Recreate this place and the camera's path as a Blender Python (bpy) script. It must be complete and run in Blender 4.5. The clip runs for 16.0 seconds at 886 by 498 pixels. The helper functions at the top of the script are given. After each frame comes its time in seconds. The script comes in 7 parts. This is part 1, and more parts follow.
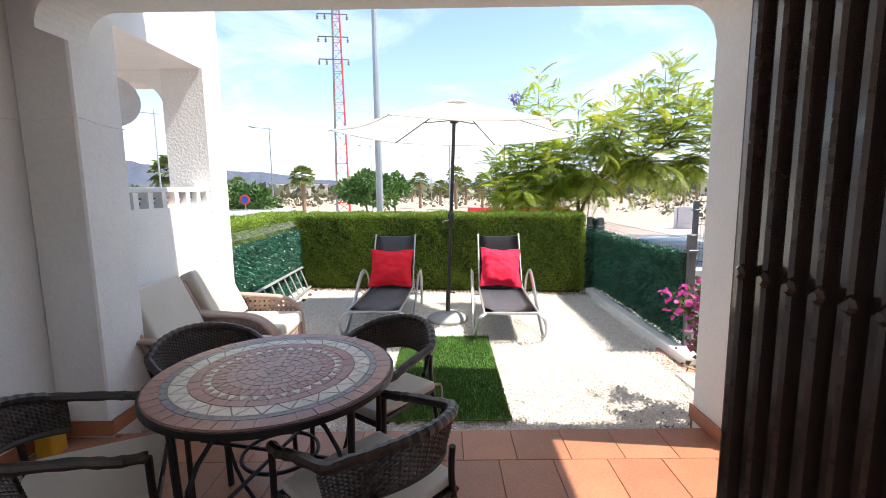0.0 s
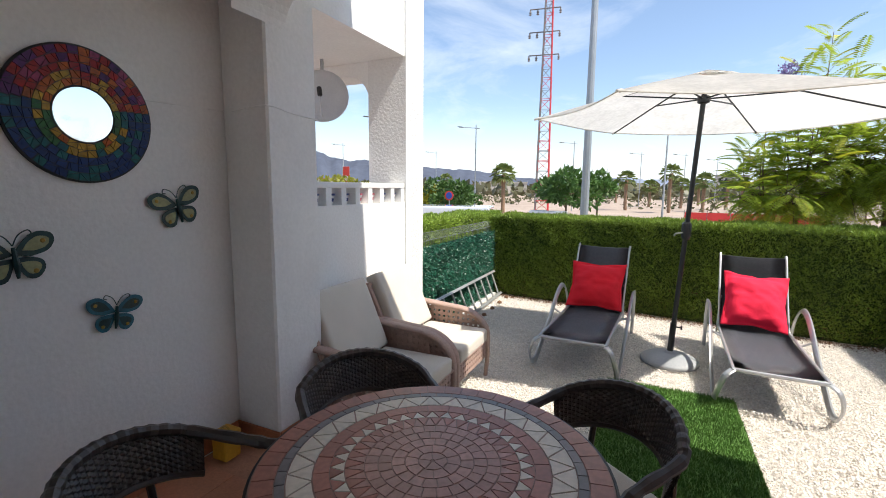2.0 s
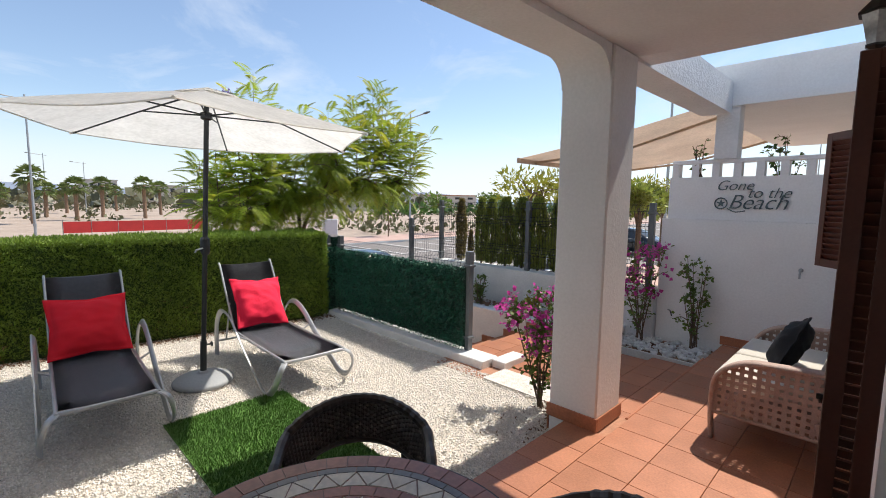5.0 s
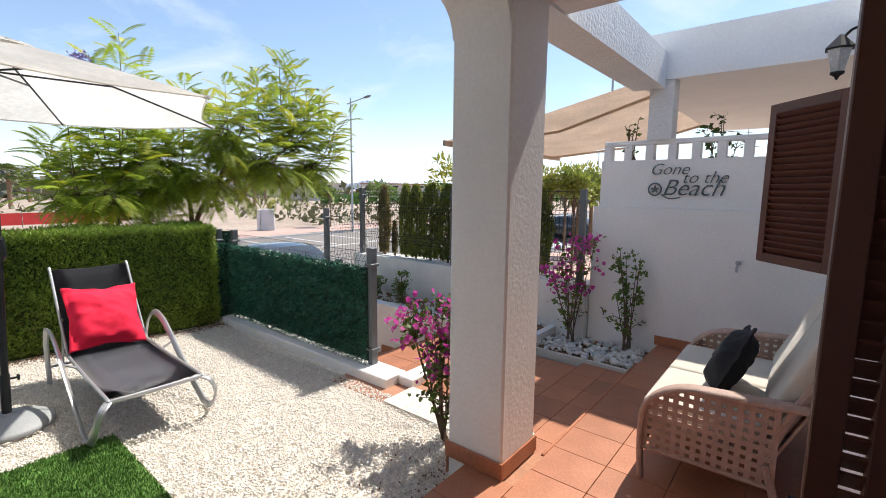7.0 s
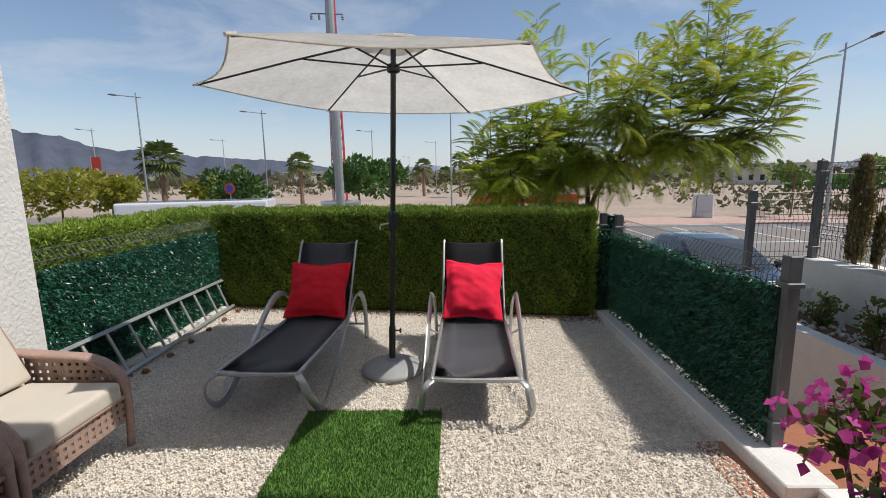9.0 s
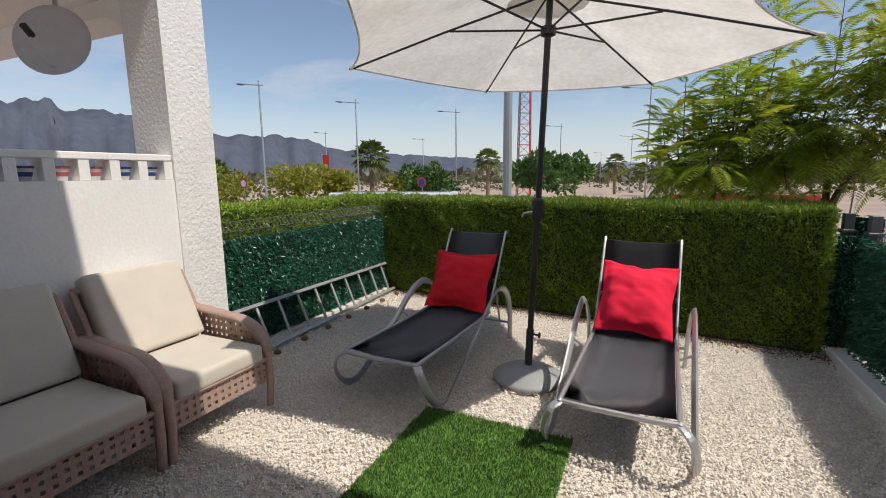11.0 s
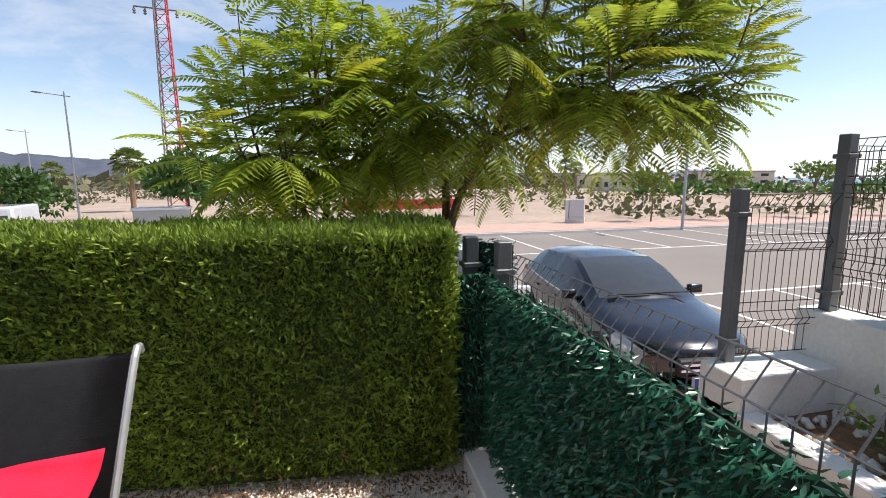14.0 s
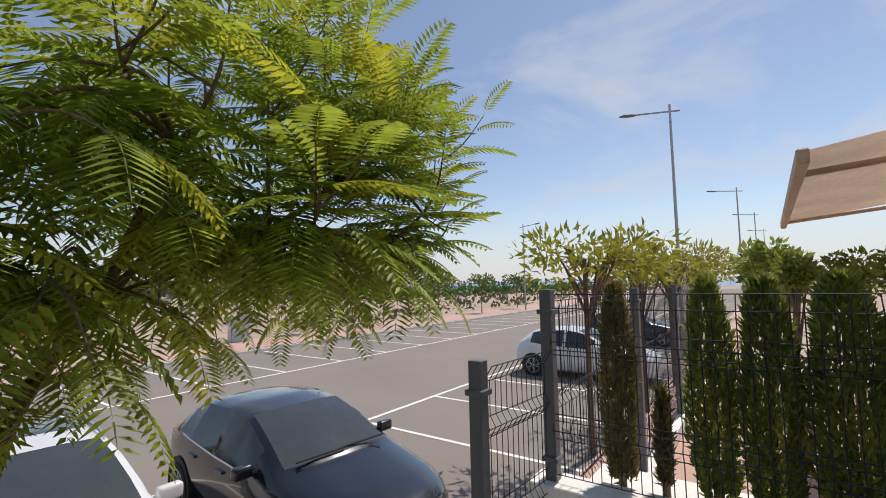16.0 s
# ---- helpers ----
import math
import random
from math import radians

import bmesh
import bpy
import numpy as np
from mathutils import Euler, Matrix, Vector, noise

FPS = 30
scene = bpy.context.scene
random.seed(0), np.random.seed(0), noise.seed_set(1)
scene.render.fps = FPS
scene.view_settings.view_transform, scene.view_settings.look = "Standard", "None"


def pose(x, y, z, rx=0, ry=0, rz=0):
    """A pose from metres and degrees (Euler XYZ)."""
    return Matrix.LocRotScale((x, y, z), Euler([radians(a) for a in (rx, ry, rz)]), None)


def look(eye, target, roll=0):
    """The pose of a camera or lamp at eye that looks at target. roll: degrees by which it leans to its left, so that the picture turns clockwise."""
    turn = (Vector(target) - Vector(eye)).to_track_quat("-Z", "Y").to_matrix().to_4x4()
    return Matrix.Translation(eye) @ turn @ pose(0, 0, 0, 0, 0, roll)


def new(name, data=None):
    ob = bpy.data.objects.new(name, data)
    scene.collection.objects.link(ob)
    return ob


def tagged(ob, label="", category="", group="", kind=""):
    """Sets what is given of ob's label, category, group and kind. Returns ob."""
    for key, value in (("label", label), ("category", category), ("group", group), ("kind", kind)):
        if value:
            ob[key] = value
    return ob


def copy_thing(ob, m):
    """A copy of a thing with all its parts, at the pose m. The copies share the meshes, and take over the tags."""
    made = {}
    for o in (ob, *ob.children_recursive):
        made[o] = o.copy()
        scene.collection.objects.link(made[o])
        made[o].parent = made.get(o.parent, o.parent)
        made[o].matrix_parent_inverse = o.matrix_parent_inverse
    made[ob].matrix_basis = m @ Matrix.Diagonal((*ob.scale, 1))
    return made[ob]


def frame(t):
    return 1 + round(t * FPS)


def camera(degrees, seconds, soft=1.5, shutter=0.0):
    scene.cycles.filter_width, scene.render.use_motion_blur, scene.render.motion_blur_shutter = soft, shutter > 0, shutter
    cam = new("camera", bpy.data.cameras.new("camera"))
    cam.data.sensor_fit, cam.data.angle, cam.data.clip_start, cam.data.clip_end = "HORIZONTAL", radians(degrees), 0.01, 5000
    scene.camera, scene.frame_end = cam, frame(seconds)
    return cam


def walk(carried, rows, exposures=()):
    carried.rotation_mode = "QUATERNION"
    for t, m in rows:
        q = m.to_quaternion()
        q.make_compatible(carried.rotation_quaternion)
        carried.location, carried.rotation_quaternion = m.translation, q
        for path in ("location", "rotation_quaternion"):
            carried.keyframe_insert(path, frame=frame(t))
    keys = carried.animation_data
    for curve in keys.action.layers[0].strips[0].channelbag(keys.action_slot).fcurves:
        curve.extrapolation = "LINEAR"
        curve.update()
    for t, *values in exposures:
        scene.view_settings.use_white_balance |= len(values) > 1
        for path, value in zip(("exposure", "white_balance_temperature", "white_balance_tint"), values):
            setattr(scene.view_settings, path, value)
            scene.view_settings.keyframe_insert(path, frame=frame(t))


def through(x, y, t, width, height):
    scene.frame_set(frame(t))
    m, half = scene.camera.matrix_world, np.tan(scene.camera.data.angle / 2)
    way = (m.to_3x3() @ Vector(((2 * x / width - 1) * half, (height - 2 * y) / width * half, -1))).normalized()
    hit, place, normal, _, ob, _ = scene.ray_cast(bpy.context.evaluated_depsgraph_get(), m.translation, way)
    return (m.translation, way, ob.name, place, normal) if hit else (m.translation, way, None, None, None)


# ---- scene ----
cam = camera(89.0, 16.0, soft=0.95)
PATH = [
    (0, (-0.019, -2.599, 1.66), (-0.03, -0.617, 1.396), -0.7),
    (0.5, (-0.061, -2.47, 1.653), (-0.097, -0.491, 1.37), -0.6),
    (1, (-0.107, -2.303, 1.656), (-0.17, -0.324, 1.373), -0.6),
    (1.5, (-0.157, -2.101, 1.645), (-0.446, -0.141, 1.365), -0.5),
    (2, (-0.246, -1.777, 1.673), (-1.077, 0.022, 1.402), 0.6),
    (2.5, (-0.458, -1.617, 1.668), (-1.33, 0.163, 1.402), 0.7),
    (3, (-0.767, -1.52, 1.675), (-1.224, 0.409, 1.409), 0.1),
    (3.5, (-1.011, -1.333, 1.741), (-0.965, 0.643, 1.438), -0.2),
    (4, (-1.188, -1.316, 1.726), (-0.455, 0.526, 1.46), 0.5),
    (4.5, (-1.301, -1.425, 1.741), (-0.158, 0.198, 1.49), 0.4),
    (5, (-1.315, -1.5, 1.744), (0.091, -0.094, 1.53), 0.8),
    (5.2, (-1.304, -1.512, 1.745), (0.164, -0.169, 1.543), 0.8),
    (7.3, (-0.218, -1.281, 1.719), (1.325, -0.035, 1.457), 0.6),
    (7.5, (-0.096, -1.251, 1.681), (1.295, 0.158, 1.393), 0.4),
    (8, (0.203, -1.13, 1.704), (1.035, 0.655, 1.358), -0.6),
    (8.5, (0.369, -0.888, 1.675), (0.814, 1.032, 1.334), -0.3),
    (9, (0.548, -0.67, 1.65), (0.498, 1.304, 1.33), -1.0),
    (9.5, (0.675, -0.488, 1.622), (0.173, 1.42, 1.295), 0.0),
    (9.7, (0.705, -0.402, 1.583), (0.101, 1.481, 1.285), 0.6),
    (11.8, (0.853, 0.081, 1.53), (0.009, 1.863, 1.194), -0.9),
    (12, (0.89, 0.293, 1.527), (0.315, 2.177, 1.185), -1.0),
    (12.5, (0.983, 0.712, 1.536), (0.809, 2.671, 1.172), -3.5),
    (13, (1.161, 1.255, 1.405), (1.088, 3.222, 1.056), -3.9),
    (13.5, (1.365, 1.782, 1.455), (1.56, 3.743, 1.117), -1.7),
    (14, (1.60, 2.345, 1.49), (2.058, 4.270, 1.187), -0.3),
    (14.5, (1.783, 2.776, 1.593), (2.727, 4.537, 1.503), 0.6),
    (15, (1.922, 3.105, 1.665), (3.181, 4.658, 1.625), -0.1),
    (15.5, (2.056, 3.255, 1.761), (3.490, 4.648, 1.829), -1.5),
    (16, (2.074, 3.401, 1.802), (3.693, 4.566, 1.952), -1.2),
]
walk(cam, [(t, look(eye, target, roll)) for t, eye, target, roll in PATH], exposures=[(0, 1.15, 6650, 11), (1, 0.82, 6650, 11), (2, 0.64, 6650, 11), (3, 0.42, 6650, 11), (4, 0.20, 6650, 11), (5, 0.36, 6650, 11), (7.3, 0.55, 6650, 11), (8, 0.3, 6650, 11), (8.8, -0.13, 6650, 11), (9.5, -0.25, 6900, 12), (12, -0.05, 6900, 13), (13, 0.1, 6900, 13), (14, 0.4, 6900, 14), (15, 0.28, 7000, 15), (16, -0.15, 7000, 15)])


# ---- world, sun, exposure ----
def make_world():
    world = bpy.data.worlds.new("sky")
    scene.world = world
    world.use_nodes = True
    nt = world.node_tree
    nt.nodes.clear()
    sky = nt.nodes.new("ShaderNodeTexSky")
    sky.sky_type = "NISHITA"
    sky.sun_disc = False
    sky.sun_elevation = radians(SUN_EL)
    sky.sun_rotation = radians(90 - SUN_AZ)
    sky.altitude = 20
    sky.air_density, sky.dust_density, sky.ozone_density = 1.0, 0.25, 2.2
    coord = nt.nodes.new("ShaderNodeTexCoord")
    sep = nt.nodes.new("ShaderNodeSeparateXYZ")
    nt.links.new(coord.outputs["Generated"], sep.inputs[0])
    # thin high cloud, stretched by the flat cloud layer's perspective
    zadd = nt.nodes.new("ShaderNodeMath")
    zadd.operation = "ADD"
    zadd.inputs[1].default_value = 0.18
    nt.links.new(sep.outputs["Z"], zadd.inputs[0])
    flat = nt.nodes.new("ShaderNodeVectorMath")
    flat.operation = "DIVIDE"
    comb = nt.nodes.new("ShaderNodeCombineXYZ")
    for i in range(3):
        nt.links.new(zadd.outputs[0], comb.inputs[i])
    nt.links.new(coord.outputs["Generated"], flat.inputs[0])
    nt.links.new(comb.outputs[0], flat.inputs[1])
    n1 = nt.nodes.new("ShaderNodeTexNoise")
    n1.inputs["Scale"].default_value = 1.3
    n1.inputs["Detail"].default_value = 9
    n1.inputs["Roughness"].default_value = 0.62
    n1.inputs["Distortion"].default_value = 0.5
    nt.links.new(flat.outputs[0], n1.inputs["Vector"])
    ramp = nt.nodes.new("ShaderNodeMapRange")
    ramp.inputs["From Min"].default_value = 0.46
    ramp.inputs["From Max"].default_value = 0.78
    ramp.inputs["To Max"].default_value = 0.85
    nt.links.new(n1.outputs["Fac"], ramp.inputs["Value"])
    mix = nt.nodes.new("ShaderNodeMix")
    mix.data_type = "RGBA"
    mix.inputs["B"].default_value = (*CLOUD, 1)
    haze = nt.nodes.new("ShaderNodeMapRange")
    haze.interpolation_type = "SMOOTHSTEP"
    haze.inputs["From Min"].default_value = 0.0
    haze.inputs["From Max"].default_value = 0.18
    haze.inputs["To Min"].default_value = 0.8
    haze.inputs["To Max"].default_value = 0.05
    nt.links.new(sep.outputs["Z"], haze.inputs["Value"])
    veil = nt.nodes.new("ShaderNodeMath")
    veil.operation = "MAXIMUM"
    nt.links.new(ramp.outputs[0], veil.inputs[0])
    nt.links.new(haze.outputs[0], veil.inputs[1])
    nt.links.new(veil.outputs[0], mix.inputs["Factor"])
    nt.links.new(sky.outputs[0], mix.inputs["A"])
    bg = nt.nodes.new("ShaderNodeBackground")
    bg.inputs["Strength"].default_value = SKY
    out = nt.nodes.new("ShaderNodeOutputWorld")
    nt.links.new(mix.outputs["Result"], bg.inputs["Color"])
    nt.links.new(bg.outputs[0], out.inputs[0])


SUN_EL, SUN_AZ, SKY, CLOUD = 58, -7, 0.135, (4.9, 5.5, 6.3)
make_world()
sun = new("sun", bpy.data.lights.new("sun", "SUN"))
sun.data.energy, sun.data.angle, sun.data.color = 4.3, radians(0.6), (1.0, 0.95, 0.87)
SUN_WAY = Vector((math.cos(radians(SUN_EL)) * math.cos(radians(SUN_AZ)), math.cos(radians(SUN_EL)) * math.sin(radians(SUN_AZ)), math.sin(radians(SUN_EL))))
sun.matrix_world = look(SUN_WAY * 60, (0, 0, 0))


# ---- materials ----
def mat(name, color, rough=0.6, metal=0.0, scale=8.0, vary=0.18, bump=0.0, bump_scale=60.0, per=0.0, spec=0.5, color2=None, sheen=0.0, fine=None, coat=0.0):
    """A surface with variation at two scales, fine relief and a shift from piece to piece."""
    m = bpy.data.materials.new(name)
    m.use_nodes = True
    nt = m.node_tree
    p = nt.nodes["Principled BSDF"]
    p.inputs["Roughness"].default_value = rough
    p.inputs["Metallic"].default_value = metal
    p.inputs["Specular IOR Level"].default_value = spec
    p.inputs["Coat Weight"].default_value = coat
    p.inputs["Sheen Weight"].default_value = sheen
    coord = nt.nodes.new("ShaderNodeTexCoord")
    n1 = nt.nodes.new("ShaderNodeTexNoise")
    n1.inputs["Scale"].default_value = scale
    n1.inputs["Detail"].default_value = 6
    nt.links.new(coord.outputs["Object"], n1.inputs["Vector"])
    n2 = nt.nodes.new("ShaderNodeTexNoise")
    n2.inputs["Scale"].default_value = fine or bump_scale
    n2.inputs["Detail"].default_value = 4
    nt.links.new(coord.outputs["Object"], n2.inputs["Vector"])
    add = nt.nodes.new("ShaderNodeMath")
    add.operation = "ADD"
    nt.links.new(n1.outputs["Fac"], add.inputs[0])
    nt.links.new(n2.outputs["Fac"], add.inputs[1])
    rng = nt.nodes.new("ShaderNodeMapRange")
    rng.inputs["From Min"].default_value = 0.7
    rng.inputs["From Max"].default_value = 1.3
    nt.links.new(add.outputs[0], rng.inputs["Value"])
    mix = nt.nodes.new("ShaderNodeMix")
    mix.data_type = "RGBA"
    a = tuple(c * (1 - vary) for c in color)
    b = color2 or tuple(min(1, c * (1 + vary)) for c in color)
    mix.inputs["A"].default_value = (*a, 1)
    mix.inputs["B"].default_value = (*b, 1)
    nt.links.new(rng.outputs[0], mix.inputs["Factor"])
    last = mix.outputs["Result"]
    if per:
        info = nt.nodes.new("ShaderNodeObjectInfo")
        geo = nt.nodes.new("ShaderNodeNewGeometry")
        both = nt.nodes.new("ShaderNodeMath")
        both.operation = "ADD"
        nt.links.new(info.outputs["Random"], both.inputs[0])
        nt.links.new(geo.outputs["Random Per Island"], both.inputs[1])
        r2 = nt.nodes.new("ShaderNodeMapRange")
        r2.inputs["From Max"].default_value = 2
        r2.inputs["To Min"].default_value = 1 - per
        r2.inputs["To Max"].default_value = 1 + per
        nt.links.new(both.outputs[0], r2.inputs["Value"])
        hsv = nt.nodes.new("ShaderNodeHueSaturation")
        nt.links.new(last, hsv.inputs["Color"])
        nt.links.new(r2.outputs[0], hsv.inputs["Value"])
        last = hsv.outputs["Color"]
    nt.links.new(last, p.inputs["Base Color"])
    r3 = nt.nodes.new("ShaderNodeMapRange")
    r3.inputs["To Min"].default_value = max(0.02, rough - 0.08)
    r3.inputs["To Max"].default_value = min(1, rough + 0.08)
    nt.links.new(n1.outputs["Fac"], r3.inputs["Value"])
    nt.links.new(r3.outputs[0], p.inputs["Roughness"])
    if bump:
        bp = nt.nodes.new("ShaderNodeBump")
        bp.inputs["Strength"].default_value = bump
        bp.inputs["Distance"].default_value = 0.01
        nt.links.new(n2.outputs["Fac"], bp.inputs["Height"])
        nt.links.new(bp.outputs[0], p.inputs["Normal"])
    return m


def leafy(name, color, color2, per=0.35, through=0.35, scale=2.0):
    """Leaf surface that lets some light through."""
    m = mat(name, color, 0.5, scale=scale, vary=0.2, color2=color2, per=per, bump_scale=25)
    nt = m.node_tree
    p = nt.nodes["Principled BSDF"]
    out = nt.nodes["Material Output"]
    tr = nt.nodes.new("ShaderNodeBsdfTranslucent")
    src = p.inputs["Base Color"].links[0].from_socket
    nt.links.new(src, tr.inputs["Color"])
    mx = nt.nodes.new("ShaderNodeMixShader")
    mx.inputs[0].default_value = through
    nt.links.new(p.outputs[0], mx.inputs[1])
    nt.links.new(tr.outputs[0], mx.inputs[2])
    nt.links.new(mx.outputs[0], out.inputs["Surface"])
    return m


M = {}
M["plaster"] = mat("white plaster", (0.84, 0.84, 0.825), 0.85, scale=2.2, vary=0.05, bump=0.25, bump_scale=45)
M["rough_plaster"] = mat("rough white render", (0.78, 0.78, 0.765), 0.9, scale=3, vary=0.06, bump=0.9, bump_scale=38)
M["terracotta"] = mat("terracotta tile", (0.42, 0.172, 0.092), 0.42, scale=4, vary=0.18, bump=0.12, bump_scale=70, per=0.22)
M["skirting"] = mat("terracotta skirting", (0.40, 0.15, 0.075), 0.45, scale=5, vary=0.2, bump=0.1, per=0.15)
M["grout"] = mat("grout", (0.44, 0.22, 0.135), 0.9, vary=0.15, bump=0.3)
M["gravel_bed"] = mat("white gravel bed", (0.72, 0.66, 0.58), 0.95, scale=20, vary=0.3, bump=1.0, bump_scale=90)
M["pebble"] = mat("white marble chip", (0.90, 0.85, 0.78), 0.8, scale=12, vary=0.12, per=0.28, bump=0.3)
M["river"] = mat("white river pebble", (0.72, 0.70, 0.66), 0.55, scale=9, vary=0.1, per=0.25)
M["litter"] = mat("dry leaf litter", (0.20, 0.11, 0.06), 0.95, scale=20, vary=0.35, per=0.4)
M["concrete"] = mat("pale concrete", (0.62, 0.61, 0.58), 0.9, scale=3, vary=0.12, bump=0.4, bump_scale=50)
M["white_paint"] = mat("white painted kerb", (0.78, 0.78, 0.76), 0.75, scale=4, vary=0.08, bump=0.3, bump_scale=40)
M["asphalt"] = mat("sunlit asphalt", (0.23, 0.205, 0.185), 0.95, scale=0.35, vary=0.12, bump=0.25, bump_scale=60)
M["sand"] = mat("bare sandy ground", (0.40, 0.31, 0.24), 0.97, scale=0.25, vary=0.22, bump=0.5, bump_scale=3, color2=(0.48, 0.38, 0.30))
M["paving"] = mat("pink paving", (0.50, 0.34, 0.28), 0.9, scale=1.2, vary=0.12, bump=0.2)
M["road_white"] = mat("road paint", (0.78, 0.77, 0.74), 0.7, scale=3, vary=0.15)
M["hedge_in"] = mat("dark green hedge core", (0.05, 0.085, 0.02), 0.95, scale=12, vary=0.4, bump=1.0, bump_scale=40)
M["hedge"] = leafy("cypress hedge sprays", (0.19, 0.31, 0.045), (0.37, 0.51, 0.07), per=0.5, through=0.25, scale=1.2)
M["hedge_dry"] = mat("dry hedge twig", (0.18, 0.11, 0.05), 0.9, per=0.3)
M["fake_leaf"] = mat("artificial green leaf", (0.018, 0.135, 0.078), 0.33, scale=2, vary=0.3, per=0.55, spec=0.7)
M["fake_back"] = mat("dark green screen backing", (0.006, 0.030, 0.020), 0.8, scale=20, vary=0.4)
M["turf"] = mat("artificial turf", (0.105, 0.23, 0.042), 0.8, scale=6, vary=0.2, per=0.35)
M["grey_metal"] = mat("grey coated steel", (0.135, 0.15, 0.16), 0.45, metal=0.2, scale=6, vary=0.12)
M["light_metal"] = mat("pale grey coated steel", (0.42, 0.44, 0.45), 0.42, metal=0.25, scale=6, vary=0.08)
M["galv"] = mat("galvanised steel", (0.40, 0.42, 0.43), 0.5, metal=0.6, scale=1.5, vary=0.12)
M["alu"] = mat("weathered aluminium", (0.45, 0.46, 0.45), 0.5, metal=0.7, scale=8, vary=0.15)
M["lounger_frame"] = mat("silver powder coat", (0.46, 0.47, 0.48), 0.38, metal=0.55, scale=10, vary=0.06)
M["sling"] = mat("charcoal mesh fabric", (0.115, 0.124, 0.148), 0.52, scale=30, vary=0.15, bump=0.35, bump_scale=260, sheen=0.25)
M["red_pink"] = mat("hot pink cotton", (0.78, 0.008, 0.050), 0.85, scale=9, vary=0.06, bump=0.2, bump_scale=180)
M["red"] = mat("red cotton", (0.70, 0.006, 0.022), 0.85, scale=9, vary=0.06, bump=0.2, bump_scale=180)
M["canvas"] = leafy("cream canvas", (0.88, 0.86, 0.80), (0.90, 0.88, 0.83), per=0.0, through=0.55, scale=4)
M["pole"] = mat("dark grey pole", (0.032, 0.036, 0.040), 0.42, metal=0.3, vary=0.1)
M["base"] = mat("grey plastic base", (0.30, 0.315, 0.325), 0.55, scale=5, vary=0.08, bump=0.15)
M["wicker"] = mat("dark brown plastic rattan", (0.034, 0.023, 0.018), 0.42, scale=20, vary=0.3, per=0.3, spec=0.6)
M["chair_metal"] = mat("dark brown steel tube", (0.018, 0.013, 0.011), 0.4, metal=0.3, vary=0.15)
M["cream"] = mat("cream cushion cotton", (0.60, 0.555, 0.48), 0.9, scale=5, vary=0.06, bump=0.25, bump_scale=220, sheen=0.2)
M["rattan"] = mat("beige pink rattan", (0.42, 0.29, 0.24), 0.6, scale=25, vary=0.16, bump=0.4, bump_scale=110, per=0.12)
M["black_cloth"] = mat("black cushion cloth", (0.010, 0.012, 0.016), 0.85, vary=0.2, bump=0.2, bump_scale=150)
M["t_red"] = mat("brown red mosaic", (0.36, 0.155, 0.115), 0.34, scale=9, vary=0.2, per=0.22)
M["t_grey"] = mat("slate mosaic", (0.19, 0.18, 0.185), 0.34, scale=9, vary=0.2, per=0.3)
M["t_cream"] = mat("cream mosaic", (0.68, 0.62, 0.53), 0.34, scale=9, vary=0.12, per=0.15)
M["t_pink"] = mat("rose mosaic", (0.42, 0.235, 0.19), 0.34, scale=9, vary=0.2, per=0.25)
M["t_grout"] = mat("brown grout", (0.27, 0.17, 0.14), 0.6, vary=0.15)
M["black_metal"] = mat("black iron", (0.012, 0.012, 0.013), 0.45, metal=0.4, vary=0.2)
M["gate_brown"] = mat("gloss dark brown steel", (0.035, 0.022, 0.018), 0.2, scale=3, vary=0.2, spec=0.7, coat=0.4)
M["shutter"] = mat("brown painted louvre", (0.095, 0.032, 0.020), 0.4, scale=5, vary=0.15, per=0.1)
M["shutter_dark"] = mat("dark brown shutter frame", (0.030, 0.012, 0.009), 0.35, scale=5, vary=0.15)
M["bark"] = mat("grey brown bark", (0.17, 0.115, 0.075), 0.95, scale=7, vary=0.35, bump=0.9, bump_scale=45)
M["jaca"] = leafy("feathery jacaranda leaf", (0.29, 0.41, 0.045), (0.46, 0.55, 0.07), per=0.4, through=0.58, scale=0.9)
M["jaca_tip"] = leafy("yellow green young leaf", (0.46, 0.50, 0.04), (0.60, 0.58, 0.06), per=0.3, through=0.5, scale=0.9)
M["cypress"] = leafy("columnar cypress sprays", (0.20, 0.26, 0.05), (0.32, 0.36, 0.07), per=0.4, through=0.45)
M["cypress_dry"] = leafy("browning cypress sprays", (0.20, 0.17, 0.06), (0.28, 0.23, 0.08), per=0.4, through=0.35)
M["yellow_leaf"] = leafy("yellow green leaf", (0.22, 0.25, 0.03), (0.36, 0.34, 0.04), per=0.35, through=0.45)
M["shrub"] = leafy("shrub leaf", (0.10, 0.18, 0.03), (0.17, 0.25, 0.045), per=0.35, through=0.35)
M["bract"] = leafy("magenta bract", (0.55, 0.035, 0.30), (0.72, 0.12, 0.48), per=0.3, through=0.45)
M["palm"] = leafy("palm frond", (0.12, 0.18, 0.045), (0.20, 0.25, 0.075), per=0.3, through=0.2)
M["palm_trunk"] = mat("palm trunk", (0.25, 0.16, 0.10), 0.95, scale=6, vary=0.3, bump=0.8, bump_scale=14)
M["dark_tree"] = leafy("rounded tree leaf", (0.050, 0.115, 0.022), (0.095, 0.19, 0.04), per=0.4, through=0.25)
M["scrub"] = leafy("dusty scrub leaf", (0.085, 0.095, 0.040), (0.16, 0.15, 0.07), per=0.4, through=0.15)
M["dish"] = mat("grey dish", (0.55, 0.55, 0.56), 0.5, vary=0.06)
